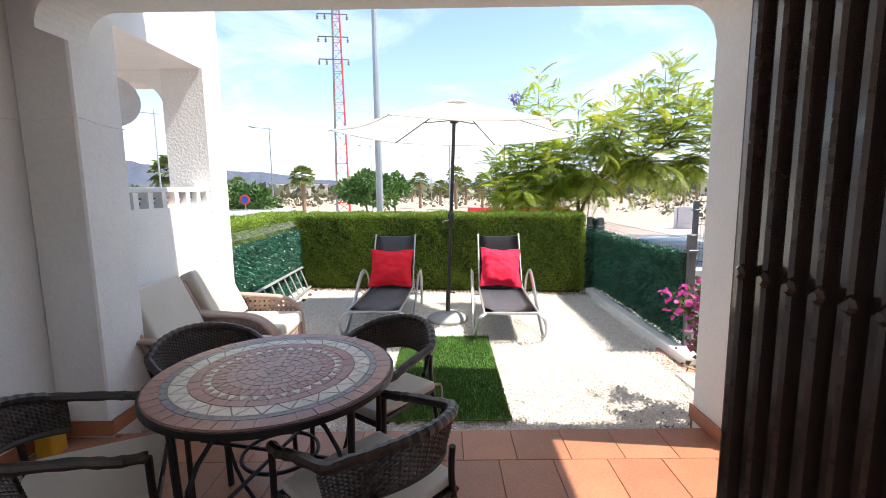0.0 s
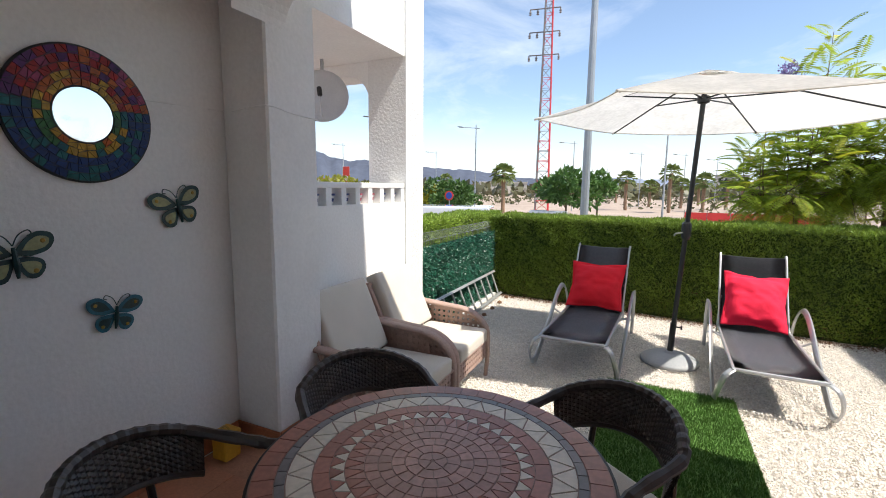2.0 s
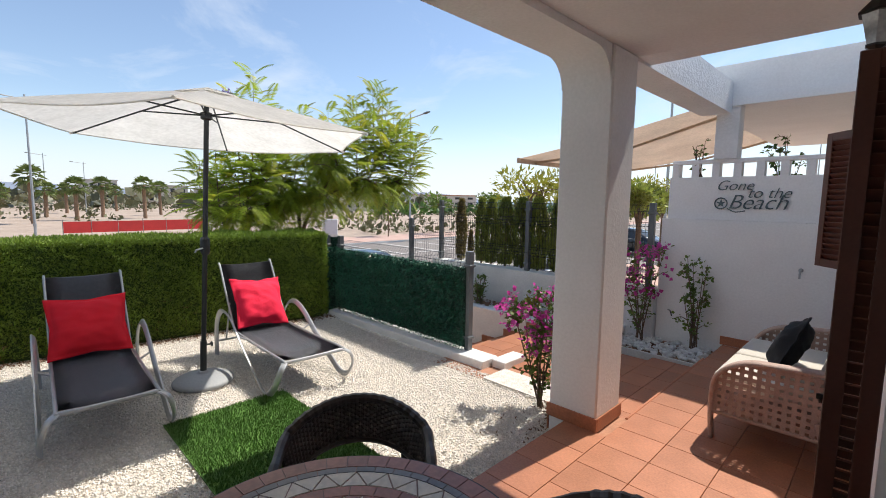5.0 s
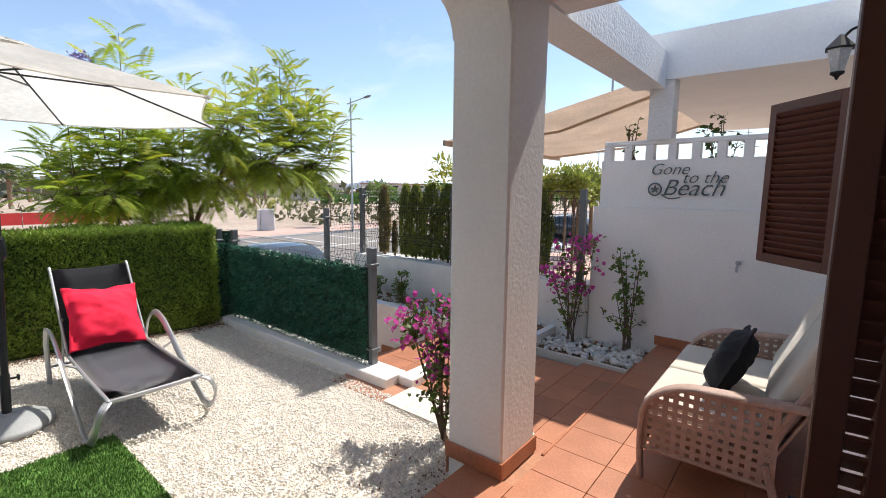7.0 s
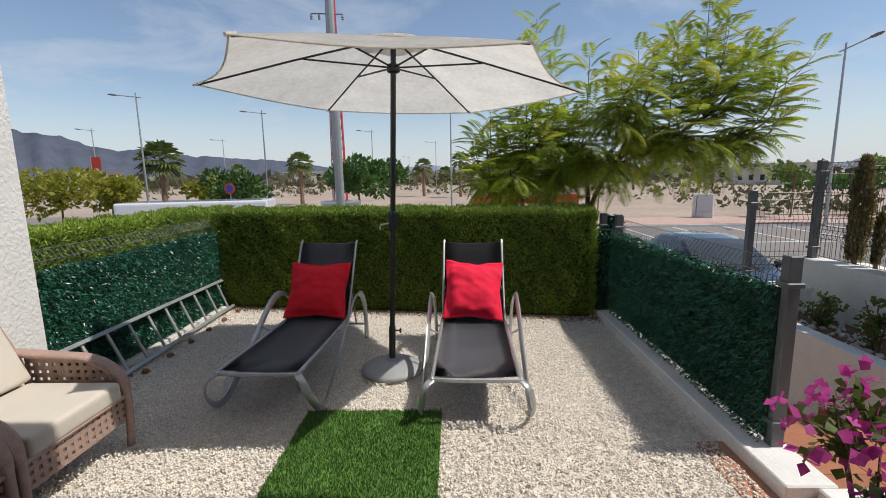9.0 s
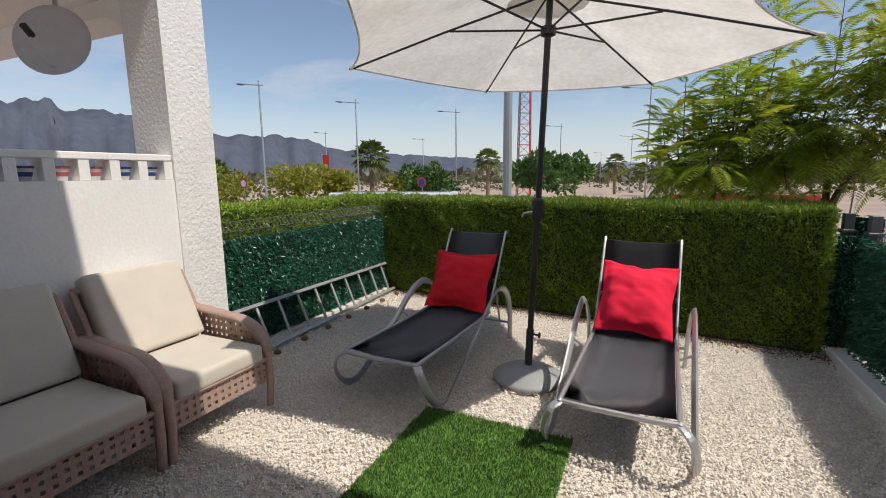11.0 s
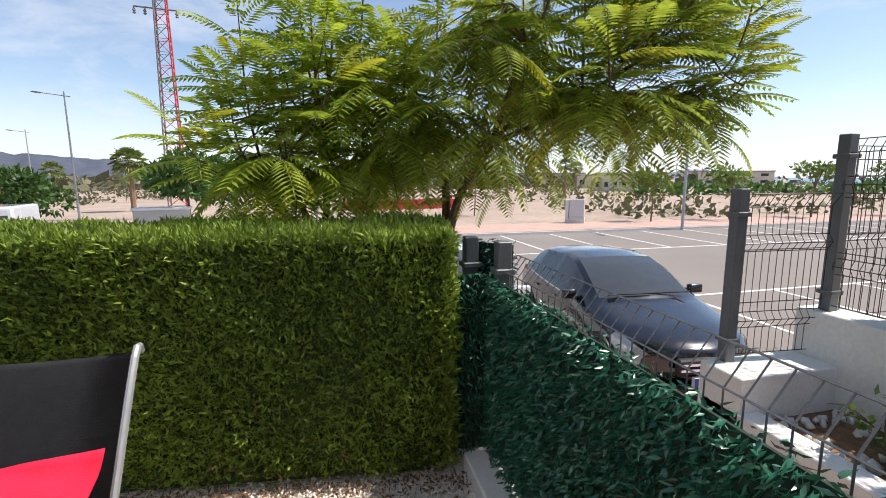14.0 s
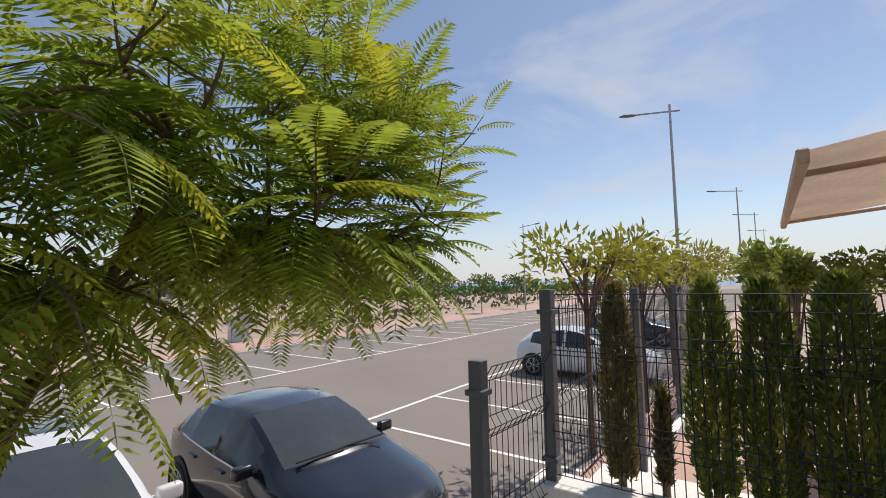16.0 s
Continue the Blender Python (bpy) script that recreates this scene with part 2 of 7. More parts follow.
M["black_car"] = mat("dark blue car paint", (0.010, 0.013, 0.020), 0.22, metal=0.35, vary=0.1, coat=1.0)
M["white_car"] = mat("white car paint", (0.72, 0.73, 0.75), 0.25, vary=0.03, coat=1.0)
M["car_glass"] = mat("car glass", (0.05, 0.06, 0.068), 0.05, vary=0.1, spec=0.6)
M["tyre"] = mat("tyre rubber", (0.015, 0.015, 0.016), 0.85, vary=0.2)
M["chrome"] = mat("chrome", (0.75, 0.76, 0.78), 0.12, metal=1.0, vary=0.05)
M["headlamp"] = mat("headlamp glass", (0.38, 0.40, 0.43), 0.08, vary=0.2, spec=1.0, coat=1.0)
M["dark_plastic"] = mat("dark plastic", (0.012, 0.012, 0.013), 0.55, vary=0.15)
M["plate_white"] = mat("number plate", (0.74, 0.75, 0.76), 0.4, vary=0.03)
M["ink"] = mat("black print", (0.01, 0.01, 0.012), 0.6, vary=0.05)
M["sign_grey"] = mat("grey painted metal script", (0.075, 0.115, 0.125), 0.5, vary=0.15)
M["awning"] = leafy("beige awning cloth", (0.70, 0.57, 0.45), (0.75, 0.62, 0.50), per=0.0, through=0.5, scale=2)
# distance haze is painted into both hill colours, paler for the far one
M["mountain"] = mat("hills tinted blue for haze", (0.095, 0.11, 0.145), 1.0, scale=0.004, vary=0.16, spec=0.0, bump_scale=0.03)
M["mountain_far"] = mat("far hills paled for haze", (0.22, 0.255, 0.32), 1.0, scale=0.004, vary=0.12, spec=0.0, bump_scale=0.03)
M["sea"] = mat("grey blue sea", (0.12, 0.24, 0.33), 0.35, scale=0.01, vary=0.1)
M["tower_red"] = mat("red mast paint", (0.50, 0.03, 0.035), 0.6, vary=0.15)
M["tower_grey"] = mat("grey mast steel", (0.16, 0.15, 0.15), 0.6, vary=0.15)
M["red_net"] = mat("red site fence", (0.62, 0.05, 0.045), 0.8, scale=1.5, vary=0.15)
M["yellow_tin"] = mat("yellow ochre plastic", (0.55, 0.28, 0.02), 0.5, vary=0.12)
M["blue_glaze"] = mat("blue glaze", (0.03, 0.06, 0.20), 0.3, vary=0.2)
M["pot_white"] = mat("glazed white pot", (0.66, 0.66, 0.66), 0.3, vary=0.05)
M["pot_pink"] = mat("glazed rose pot", (0.45, 0.10, 0.13), 0.3, vary=0.1)
M["wing_dark"] = mat("dark teal enamel", (0.012, 0.045, 0.048), 0.3, scale=20, vary=0.4)
M["wing_cream"] = mat("cream green enamel", (0.30, 0.31, 0.16), 0.35, scale=25, vary=0.25)
M["wing_blue"] = mat("blue enamel", (0.02, 0.13, 0.19), 0.3, scale=20, vary=0.3)
M["wing_ochre"] = mat("ochre enamel", (0.36, 0.22, 0.03), 0.35, vary=0.2)
M["mirror"] = mat("silvered mirror", (0.92, 0.93, 0.93), 0.02, metal=1.0, vary=0.01)
M["building"] = mat("far pale render", (0.58, 0.53, 0.47), 0.9, scale=0.5, vary=0.1)
M["building_roof"] = mat("far tile roof", (0.40, 0.20, 0.13), 0.9, scale=0.8, vary=0.15)
M["dark_glass"] = mat("dark window", (0.03, 0.035, 0.04), 0.15, vary=0.2)
M["rust"] = mat("rust orange planter", (0.50, 0.12, 0.03), 0.7, vary=0.2)
M["sign_red"] = mat("red banner", (0.62, 0.05, 0.03), 0.6, vary=0.1)
M["sign_blue"] = mat("blue sign", (0.03, 0.07, 0.35), 0.5, vary=0.1)
M["green_plastic"] = mat("green plastic", (0.01, 0.20, 0.10), 0.5, vary=0.15)


# ---- helpers for shapes ----
def mesh_of(bm, name, material, smooth=False):
    me = bpy.data.meshes.new(name)
    bm.normal_update()
    bm.to_mesh(me)
    bm.free()
    for m in material if isinstance(material, (list, tuple)) else (material,):
        me.materials.append(m)
    if smooth:
        for p in me.polygons:
            p.use_smooth = True
    return me


def part(name, bm, material, parent, label="", smooth=False):
    ob = new(name, mesh_of(bm, name, material, smooth))
    ob.parent = parent
    if label:
        tagged(ob, label)
    return ob


def single(name, bm, material, label, category, group="", kind="", m=None, smooth=False):
    ob = tagged(new(name, mesh_of(bm, name, material, smooth)), label, category, group, kind)
    if m is not None:
        ob.matrix_basis = m
    return ob


def thing(name, label, category, group="", m=None, kind=""):
    ob = tagged(new(name), label, category, group, kind)
    if m is not None:
        ob.matrix_basis = m
    return ob


def box(bm, x0, x1, y0, y1, z0, z1, m=None, bevel=0.0, seg=1):
    v = [bm.verts.new((x, y, z)) for z in (z0, z1) for y in (y0, y1) for x in (x0, x1)]
    fs = [bm.faces.new([v[i] for i in q]) for q in ((0, 2, 3, 1), (4, 5, 7, 6), (0, 1, 5, 4), (2, 6, 7, 3), (0, 4, 6, 2), (1, 3, 7, 5))]
    if bevel:
        es = list({e for f in fs for e in f.edges})
        r = bmesh.ops.bevel(bm, geom=es, offset=bevel, segments=seg, affect="EDGES", profile=0.6)
        v = list({w for f in r["faces"] for w in f.verts} | {w for w in v if w.is_valid})
    if m is not None:
        bmesh.ops.transform(bm, matrix=m, verts=[w for w in v if w.is_valid])
    return bm


def B(*a, **k):
    return box(bmesh.new(), *a, **k)


def tube(bm, pts, r, sides=8, caps=True, flat=1.0):
    """A tube along points; r: one radius or one for each point; flat: squash across the second axis."""
    pts = [Vector(p) for p in pts]
    rs = r if isinstance(r, (list, tuple)) else [r] * len(pts)
    up = Vector((0, 0, 1))
    rings = []
    last = None
    for i, p in enumerate(pts):
        d = (pts[min(i + 1, len(pts) - 1)] - pts[max(i - 1, 0)]).normalized()
        if last is None:
            a = d.cross(up if abs(d.z) < 0.95 else Vector((1, 0, 0))).normalized()
        else:
            a = (last - d * last.dot(d)).normalized()
        last = a
        b = d.cross(a).normalized()
        rings.append([bm.verts.new(p + (a * math.cos(t) + b * math.sin(t) * flat) * rs[i]) for t in (2 * math.pi * k / sides for k in range(sides))])
    for q, s in zip(rings, rings[1:]):
        for k in range(sides):
            bm.faces.new((q[k], q[(k + 1) % sides], s[(k + 1) % sides], s[k]))
    if caps:
        bm.faces.new(rings[0][::-1])
        bm.faces.new(rings[-1])
    return bm


def T(pts, r, sides=8, **k):
    return tube(bmesh.new(), pts, r, sides, **k)


def lathe(bm, prof, sides=20, m=None):
    """Turns a profile of (radius, height) round z."""
    rings = []
    for r, z in prof:
        rings.append([bm.verts.new((r * math.cos(t), r * math.sin(t), z)) for t in (2 * math.pi * k / sides for k in range(sides))])
    for q, s in zip(rings, rings[1:]):
        for k in range(sides):
            bm.faces.new((q[k], q[(k + 1) % sides], s[(k + 1) % sides], s[k]))
    bm.faces.new(rings[0][::-1])
    bm.faces.new(rings[-1])
    if m is not None:
        bmesh.ops.transform(bm, matrix=m, verts=[v for q in rings for v in q])
    return bm


def prism(bm, outline, lo, hi, axis="y"):
    """Pushes a flat outline (two coordinates) along an axis from lo to hi."""
    def at(a, b, c):
        return {"x": (c, a, b), "y": (a, c, b), "z": (a, b, c)}[axis]
    p = [bm.verts.new(at(a, b, lo)) for a, b in outline]
    q = [bm.verts.new(at(a, b, hi)) for a, b in outline]
    n = len(p)
    bm.faces.new(p)
    bm.faces.new(q[::-1])
    for i in range(n):
        bm.faces.new((p[i], q[i], q[(i + 1) % n], p[(i + 1) % n]))
    bmesh.ops.recalc_face_normals(bm, faces=bm.faces)
    return bm


def smooth_line(pts, n=6):
    """Catmull-Rom points through pts."""
    pts = [Vector(p) for p in pts]
    out = []
    for i in range(len(pts) - 1):
        a, b, c, d = pts[max(i - 1, 0)], pts[i], pts[i + 1], pts[min(i + 2, len(pts) - 1)]
        for k in range(n):
            t = k / n
            out.append(0.5 * ((2 * b) + (c - a) * t + (2 * a - 5 * b + 4 * c - d) * t * t + (3 * b - a - 3 * c + d) * t ** 3))
    out.append(pts[-1])
    return out


def arrays(name, verts, faces, material, smooth=False):
    me = bpy.data.meshes.new(name)
    me.from_pydata(verts, [], faces)
    for m in material if isinstance(material, (list, tuple)) else (material,):
        me.materials.append(m)
    me.update()
    return me


GRAVEL, FLOOR, STREET = 0.0, 0.12, -1.05


# ---- the large structure ----
def arch_beam(bm, x0, x1, y0, y1, z0, z1, r, left=True, right=True):
    """A beam whose underside curves down into the piers at its ends."""
    pts = []
    if left:
        pts += [(x0 + r - r * math.sin(a), z0 - r + r * math.cos(a)) for a in (radians(90 - 11.25 * k) for k in range(9))]
    else:
        pts.append((x0, z0))
    if right:
        pts += [(x1 - r + r * math.sin(a), z0 - r + r * math.cos(a)) for a in (radians(11.25 * k) for k in range(9))]
    else:
        pts.append((x1, z0))
    pts += [(x1, z1), (x0, z1)]
    return prism(bm, pts, y0, y1, "y")


def structure(name, bm, material, label, category="wall", smooth=False):
    return single(name, bm, material, label, category, kind="structure", smooth=smooth)


WEST, EAST, FACADE = -2.51, 4.62, -1.53
CEIL = 2.78
# ground under the garden, and the street level all round it
g = bmesh.new()
box(g, -4200, 4200, -300, 4200, STREET - 0.4, STREET - 0.03)
structure("ground", g, M["sand"], "bare sandy ground reaching to the horizon", "ground")
g = bmesh.new()
prism(g, [(-2.5, 0.10), (2.10, 0.10), (2.10, 1.0), (2.3, 1.0), (2.3, 4.7), (-2.5, 5.2)], STREET + 0.01, GRAVEL - 0.02, "z")
garden = structure("gravel_bed", g, M["gravel_bed"], "white gravel covering the small garden", "gravel")
# terrace slab under the tiles
fs = bmesh.new()
box(fs, WEST, 2.0, -6.0, 0.10, -0.3, FLOOR - 0.014)
box(fs, 2.001, EAST, FACADE - 0.3, -0.199, -0.3, FLOOR - 0.014)
structure("floor", fs, M["grout"], "terrace slab under terracotta tiles", "floor")
# house front with its door opening
fb = bmesh.new()
box(fb, -2.802, -1.95, FACADE - 0.3, FACADE, -0.2, 3.1)
box(fb, 0.76, 1.85, FACADE - 0.3, FACADE, -0.2, 3.1)
box(fb, 1.85, 2.9, FACADE - 0.3, FACADE, -0.2, 1.22)
box(fb, 1.85, 2.9, FACADE - 0.3, FACADE, 2.3, 3.1)
box(fb, 2.9, 4.9, FACADE - 0.3, FACADE, -0.2, 3.1)
box(fb, -1.95, 0.76, FACADE - 0.3, FACADE, 2.4, 3.1)
structure("wall_house", fb, M["plaster"], "white plastered house front behind the terrace")
rb = bmesh.new()
box(rb, -3.1, -2.9, -6.0, FACADE - 0.302, -0.2, 3.1)
box(rb, 2.0, 2.2, -6.0, FACADE - 0.302, -0.2, 3.1)
# unseen back wall, left open in the middle to let extra light in
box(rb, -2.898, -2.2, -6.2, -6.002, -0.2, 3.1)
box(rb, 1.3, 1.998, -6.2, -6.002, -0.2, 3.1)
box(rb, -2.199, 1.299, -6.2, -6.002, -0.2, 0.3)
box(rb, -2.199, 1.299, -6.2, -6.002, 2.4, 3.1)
structure("wall_room", rb, M["plaster"], "plain white walls of the unseen room, with a wide back opening added for light")
structure("ceiling_room", B(-2.9, 2.0, -6.0, FACADE - 0.302, 2.6, 2.8), M["plaster"], "plain white ceiling of the room inside", "ceiling")
# side wall with the ornaments
structure("wall_west", B(WEST - 0.22, WEST, FACADE + 0.002, 0.30, -0.2, CEIL), M["plaster"], "smooth white side wall of the terrace in shade")
# terrace ceiling and its front beam
cb = bmesh.new()
box(cb, WEST - 0.2, 2.02, FACADE + 0.002, 0.30, CEIL, CEIL + 0.25)
ceiling = structure("ceiling", cb, M["plaster"], "white plastered terrace ceiling", "ceiling")
bb = arch_beam(bmesh.new(), -2.17, 1.62, -0.10, 0.26, CEIL - 0.05, CEIL - 0.002, 0.20)
structure("beam", bb, M["plaster"], "white front beam curving down into the piers", "beam")
# piers
pl = structure("pier_west", B(WEST + 0.001, -2.17, 0.102, 0.50, -0.2, CEIL - 0.003, bevel=0.012), M["plaster"], "square white plastered pier", "pier")
pr = structure("pier_east", B(1.62, 2.0, -0.12, 0.26, -0.2, CEIL - 0.003, bevel=0.012), M["plaster"], "square white pier with rough render", "pier")
# beam from the east pier towards the neighbour's side
structure("ceiling_east", B(2.022, 2.28, FACADE + 0.002, 0.26, CEIL, CEIL + 0.25), M["plaster"], "white edge of the terrace ceiling", "ceiling")
structure("beam_east", B(2.02, EAST, -0.10, 0.20, CEIL - 0.02, CEIL + 0.32), M["rough_plaster"], "white rendered beam over the path", "beam")
structure("loggia_roof_east", B(EAST + 0.03, 9.5, FACADE, 0.22, 2.86, 3.30), M["plaster"], "white roof slab of the eastern neighbour's terrace", "roof")
structure("fascia_east", B(EAST + 0.0, EAST + 0.03, FACADE, -0.102, 2.84, 2.93), M["plaster"], "narrow white drip edge under the roof slab", "trim")
structure("pier_neighbour_east", B(EAST + 0.03, EAST + 0.24, -0.18, 0.05, 2.262, 2.858), M["rough_plaster"], "short white pier on the boundary wall", "pier")
structure("wall_neighbour_east", B(EAST + 0.2, 9.5, FACADE - 0.3, FACADE, -0.3, 2.858), M["plaster"], "white front of the neighbouring house")
# upper storey with its projecting balcony
structure("balcony_slab", B(-2.38, 2.45, 0.262, 1.10, 3.22, 3.42), M["plaster"], "white balcony slab of the upper floor", "balcony")
structure("balcony_parapet", B(-2.38, 2.45, 0.98, 1.10, 3.421, 4.3), M["plaster"], "white balcony parapet of the upper floor", "balcony")
structure("wall_upper", B(-2.38, 2.45, 0.02, 0.26, 3.032, 5.9), M["plaster"], "white wall of the upper floor")
# west privacy wall with the neighbour's loggia
wb = bmesh.new()
box(wb, -2.56, -2.40, 0.502, 2.14, -0.3, 1.53)
structure("wall_privacy", wb, M["plaster"], "sunlit white wall between the two terraces")
nb = bmesh.new()
box(nb, -2.80, -2.385, 2.0, 2.35, -0.3, 3.6)
structure("pier_neighbour", nb, M["rough_plaster"], "white rendered pier of the neighbouring loggia", "pier")
sb = bmesh.new()
box(sb, -5.5, -2.40, 0.30, 2.34, 2.86, 3.6)
structure("loggia_arch", arch_beam(bmesh.new(), -5.4, -2.802, 2.02, 2.33, 2.74, 2.858, 0.26, left=False), M["plaster"], "white arched beam of the neighbouring loggia", "beam")
structure("loggia_roof", sb, M["plaster"], "white roof slab over the neighbouring loggia", "roof")
# east neighbour's wall
ew = bmesh.new()
box(ew, EAST, EAST + 0.2, FACADE, 0.56, -0.3, 1.56)
box(ew, EAST + 0.065, EAST + 0.2, FACADE, 0.52, 1.561, 2.06)
structure("wall_east", ew, M["plaster"], "white boundary wall with a projecting lower part")


# ---- growing things and loose surfaces ----
RNG = np.random.default_rng(7)


def mesh_np(name, verts, faces, material, tri_mats=None):
    verts = np.asarray(verts, np.float32)
    faces = np.asarray(faces, np.int32)
    me = bpy.data.meshes.new(name)
    k = faces.shape[1]
    me.vertices.add(len(verts))
    me.vertices.foreach_set("co", verts.ravel())
    me.loops.add(faces.size)
    me.loops.foreach_set("vertex_index", faces.ravel())
    me.polygons.add(len(faces))
    me.polygons.foreach_set("loop_start", np.arange(0, faces.size, k, dtype=np.int32))
    me.polygons.foreach_set("loop_total", np.full(len(faces), k, np.int32))
    for m in material if isinstance(material, (list, tuple)) else (material,):
        me.materials.append(m)
    if tri_mats is not None:
        me.polygons.foreach_set("material_index", np.asarray(tri_mats, np.int32))
    me.update(calc_edges=True)
    return me


def scatter(name, tv, tf, rot, pos, material):
    """Joins copies of a small template: rot (N,3,3) holds turn and size."""
    n, v = len(pos), len(tv)
    verts = np.einsum("nij,vj->nvi", rot, np.asarray(tv, float)) + pos[:, None, :]
    faces = (np.asarray(tf)[None] + (np.arange(n) * v)[:, None, None]).reshape(-1, len(tf[0]))
    return mesh_np(name, verts.reshape(-1, 3), faces, material)


def frames(axis, spin, size):
    """Turns whose third column runs along axis, spun about it, with sizes (N,3)."""
    a = axis / np.linalg.norm(axis, axis=1, keepdims=True)
    ref = np.where(np.abs(a[:, 2:3]) < 0.9, np.array([[0, 0, 1.0]]), np.array([[1.0, 0, 0]]))
    u = np.cross(ref, a)
    u /= np.linalg.norm(u, axis=1, keepdims=True)
    w = np.cross(a, u)
    c, s = np.cos(spin)[:, None], np.sin(spin)[:, None]
    x = u * c + w * s
    y = np.cross(a, x)
    return np.stack([x, y, a], axis=2) * size[:, None, :]


BLADE_V = [(-0.5, 0, 0.35), (0, 0.12, 0), (0.5, 0, 0.35), (0, 0.0, 1.0)]
BLADE_F = [(0, 1, 3), (1, 2, 3)]


def sprays(name, pts, normals, material, size, up=0.7, jitter=0.5, slim=0.3):
    n = len(pts)
    axis = normals + np.array([0, 0, up]) + RNG.normal(0, jitter, (n, 3))
    L = size * RNG.uniform(0.6, 1.4, n)
    s = np.stack([L * slim, L * 0.5, L], axis=1)
    return scatter(name, BLADE_V, BLADE_F, frames(axis, RNG.uniform(0, 6.28, n), s), pts, material)


def bumps(p, f, amp):
    q = p * f
    return amp * (np.sin(q[:, 0] * 2.1 + q[:, 2] * 1.3) * np.cos(q[:, 1] * 1.7 + q[:, 2] * 2.3) + 0.6 * np.sin(q[:, 0] * 5.3 + q[:, 1] * 4.1 + q[:, 2] * 3.7))


def hedge(name, a, b, depth, height, label, density=13000, far_side=False):
    """A clipped hedge along the line a to b, lying to the left of it."""
    a, b = np.array([*a, 0.0]), np.array([*b, 0.0])
    L = np.linalg.norm(b - a)
    d = (b - a) / L
    n = np.array([d[1], -d[0], 0.0])
    h = thing(name, label, "hedge")
    # solid block of much darker green, set in behind the sprays
    i = 0.05
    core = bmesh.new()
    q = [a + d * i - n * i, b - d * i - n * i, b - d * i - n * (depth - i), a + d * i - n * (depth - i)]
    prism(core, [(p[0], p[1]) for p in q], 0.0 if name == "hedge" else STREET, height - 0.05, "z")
    part("hedge_core", core, M["hedge_in"], h)
    pts, nor = [], []

    def face(o, u, lu, v, lv, nn, dens):
        k = int(lu * lv * dens)
        r = RNG.uniform(0, 1, (k, 2))
        p = o + u * (r[:, :1] * lu) + v * (r[:, 1:] * lv)
        p = p + nn * (bumps(p, 3.0, 0.018) + bumps(p, 11.0, 0.010) + RNG.uniform(-0.07, 0.0, k))[:, None]
        pts.append(p)
        nor.append(np.tile(nn, (k, 1)))

    z = np.array([0, 0, 1.0])
    low = a + z * 0.03
    face(low, d, L, z, height - 0.03, n, density)
    face(a + z * height, d, L, -n, depth, z, density)
    face(b + z * 0.03, -n, depth, z, height - 0.03, d, density)
    face(a + z * 0.03, -n, depth, z, height - 0.03, -d, density * 0.5)
    face(low - n * depth, d, L, z, height - 0.03, -n, density * 0.4)
    pts, nor = np.concatenate(pts), np.concatenate(nor)
    ob = new("foliage", sprays("foliage", pts, nor, M["hedge"], 0.037, up=0.8, jitter=0.75, slim=0.30))
    ob.parent = h
    k = 900
    r = RNG.uniform(0, 1, (k, 2))
    p = a + d * (r[:, :1] * L) + z * (r[:, 1:] ** 2 * 0.5) + n * RNG.uniform(-0.05, 0.0, (k, 1))
    tw = new("dry_growth", sprays("dry_growth", p, np.tile(n, (k, 1)), M["hedge_dry"], 0.06, up=0.6, jitter=0.7, slim=0.12))
    tw.parent = h
    tagged(tw, kind="stuff")
    return h


hedge("hedge", (-2.55, 4.985), (2.15, 4.385), 0.78, 1.245, "clipped green cypress hedge closing the garden")
hedge("hedge_west", (-2.62, 2.30), (-2.62, 5.75), 0.62, 1.27, "clipped green hedge behind the neighbouring fence", 7000)
hb = bmesh.new()
for i in range(5):
    x = -2.0 + i * 1.02
    y = 4.97 - 0.128 * (x + 2.5) + 0.2
    tube(hb, [(x, y, 0.0), (x + 0.02, y, 0.2)], 0.035, 6)
tube(hb, smooth_line([(2.10, 4.52, 0.0), (2.12, 4.50, 0.15), (2.07, 4.50, 0.4)], 3), [0.045] * 4 + [0.03] * 3, 7)
single("hedge_stems", hb, M["bark"], "short brown stems at the foot of the hedge", "stem", kind="stuff")


# white marble chips over the gravel bed
def gravel_stones():
    n = 105000
    p = np.stack([RNG.uniform(-2.45, 2.14, n), RNG.uniform(0.13, 5.0, n)], axis=1)
    keep = (p[:, 1] < 4.985 - 0.1277 * (p[:, 0] + 2.55) + 0.05)
    keep &= ~((p[:, 0] > -0.45) & (p[:, 0] < 0.40) & (p[:, 1] > 0.55) & (p[:, 1] < 2.2))
    p = p[keep]
    n = len(p)
    z = RNG.uniform(-0.012, 0.004, n)
    tv = [(1, 0.1, 0), (-0.1, 0.9, 0.1), (-0.9, -0.2, -0.1), (0.2, -1, 0), (0.1, 0, 0.75), (0, 0, -0.7)]
    tf = [(0, 1, 4), (1, 2, 4), (2, 3, 4), (3, 0, 4), (1, 0, 5), (2, 1, 5), (3, 2, 5), (0, 3, 5)]
    s = RNG.uniform(0.0045, 0.0115, (n, 1)) * RNG.uniform(0.65, 1.3, (n, 3))
    ax = RNG.normal(0, 1, (n, 3)) * [0.6, 0.6, 1] + [0, 0, 0.8]
    return scatter("gravel", tv, tf, frames(ax, RNG.uniform(0, 6.28, n), s), np.column_stack([p, z]), M["pebble"])


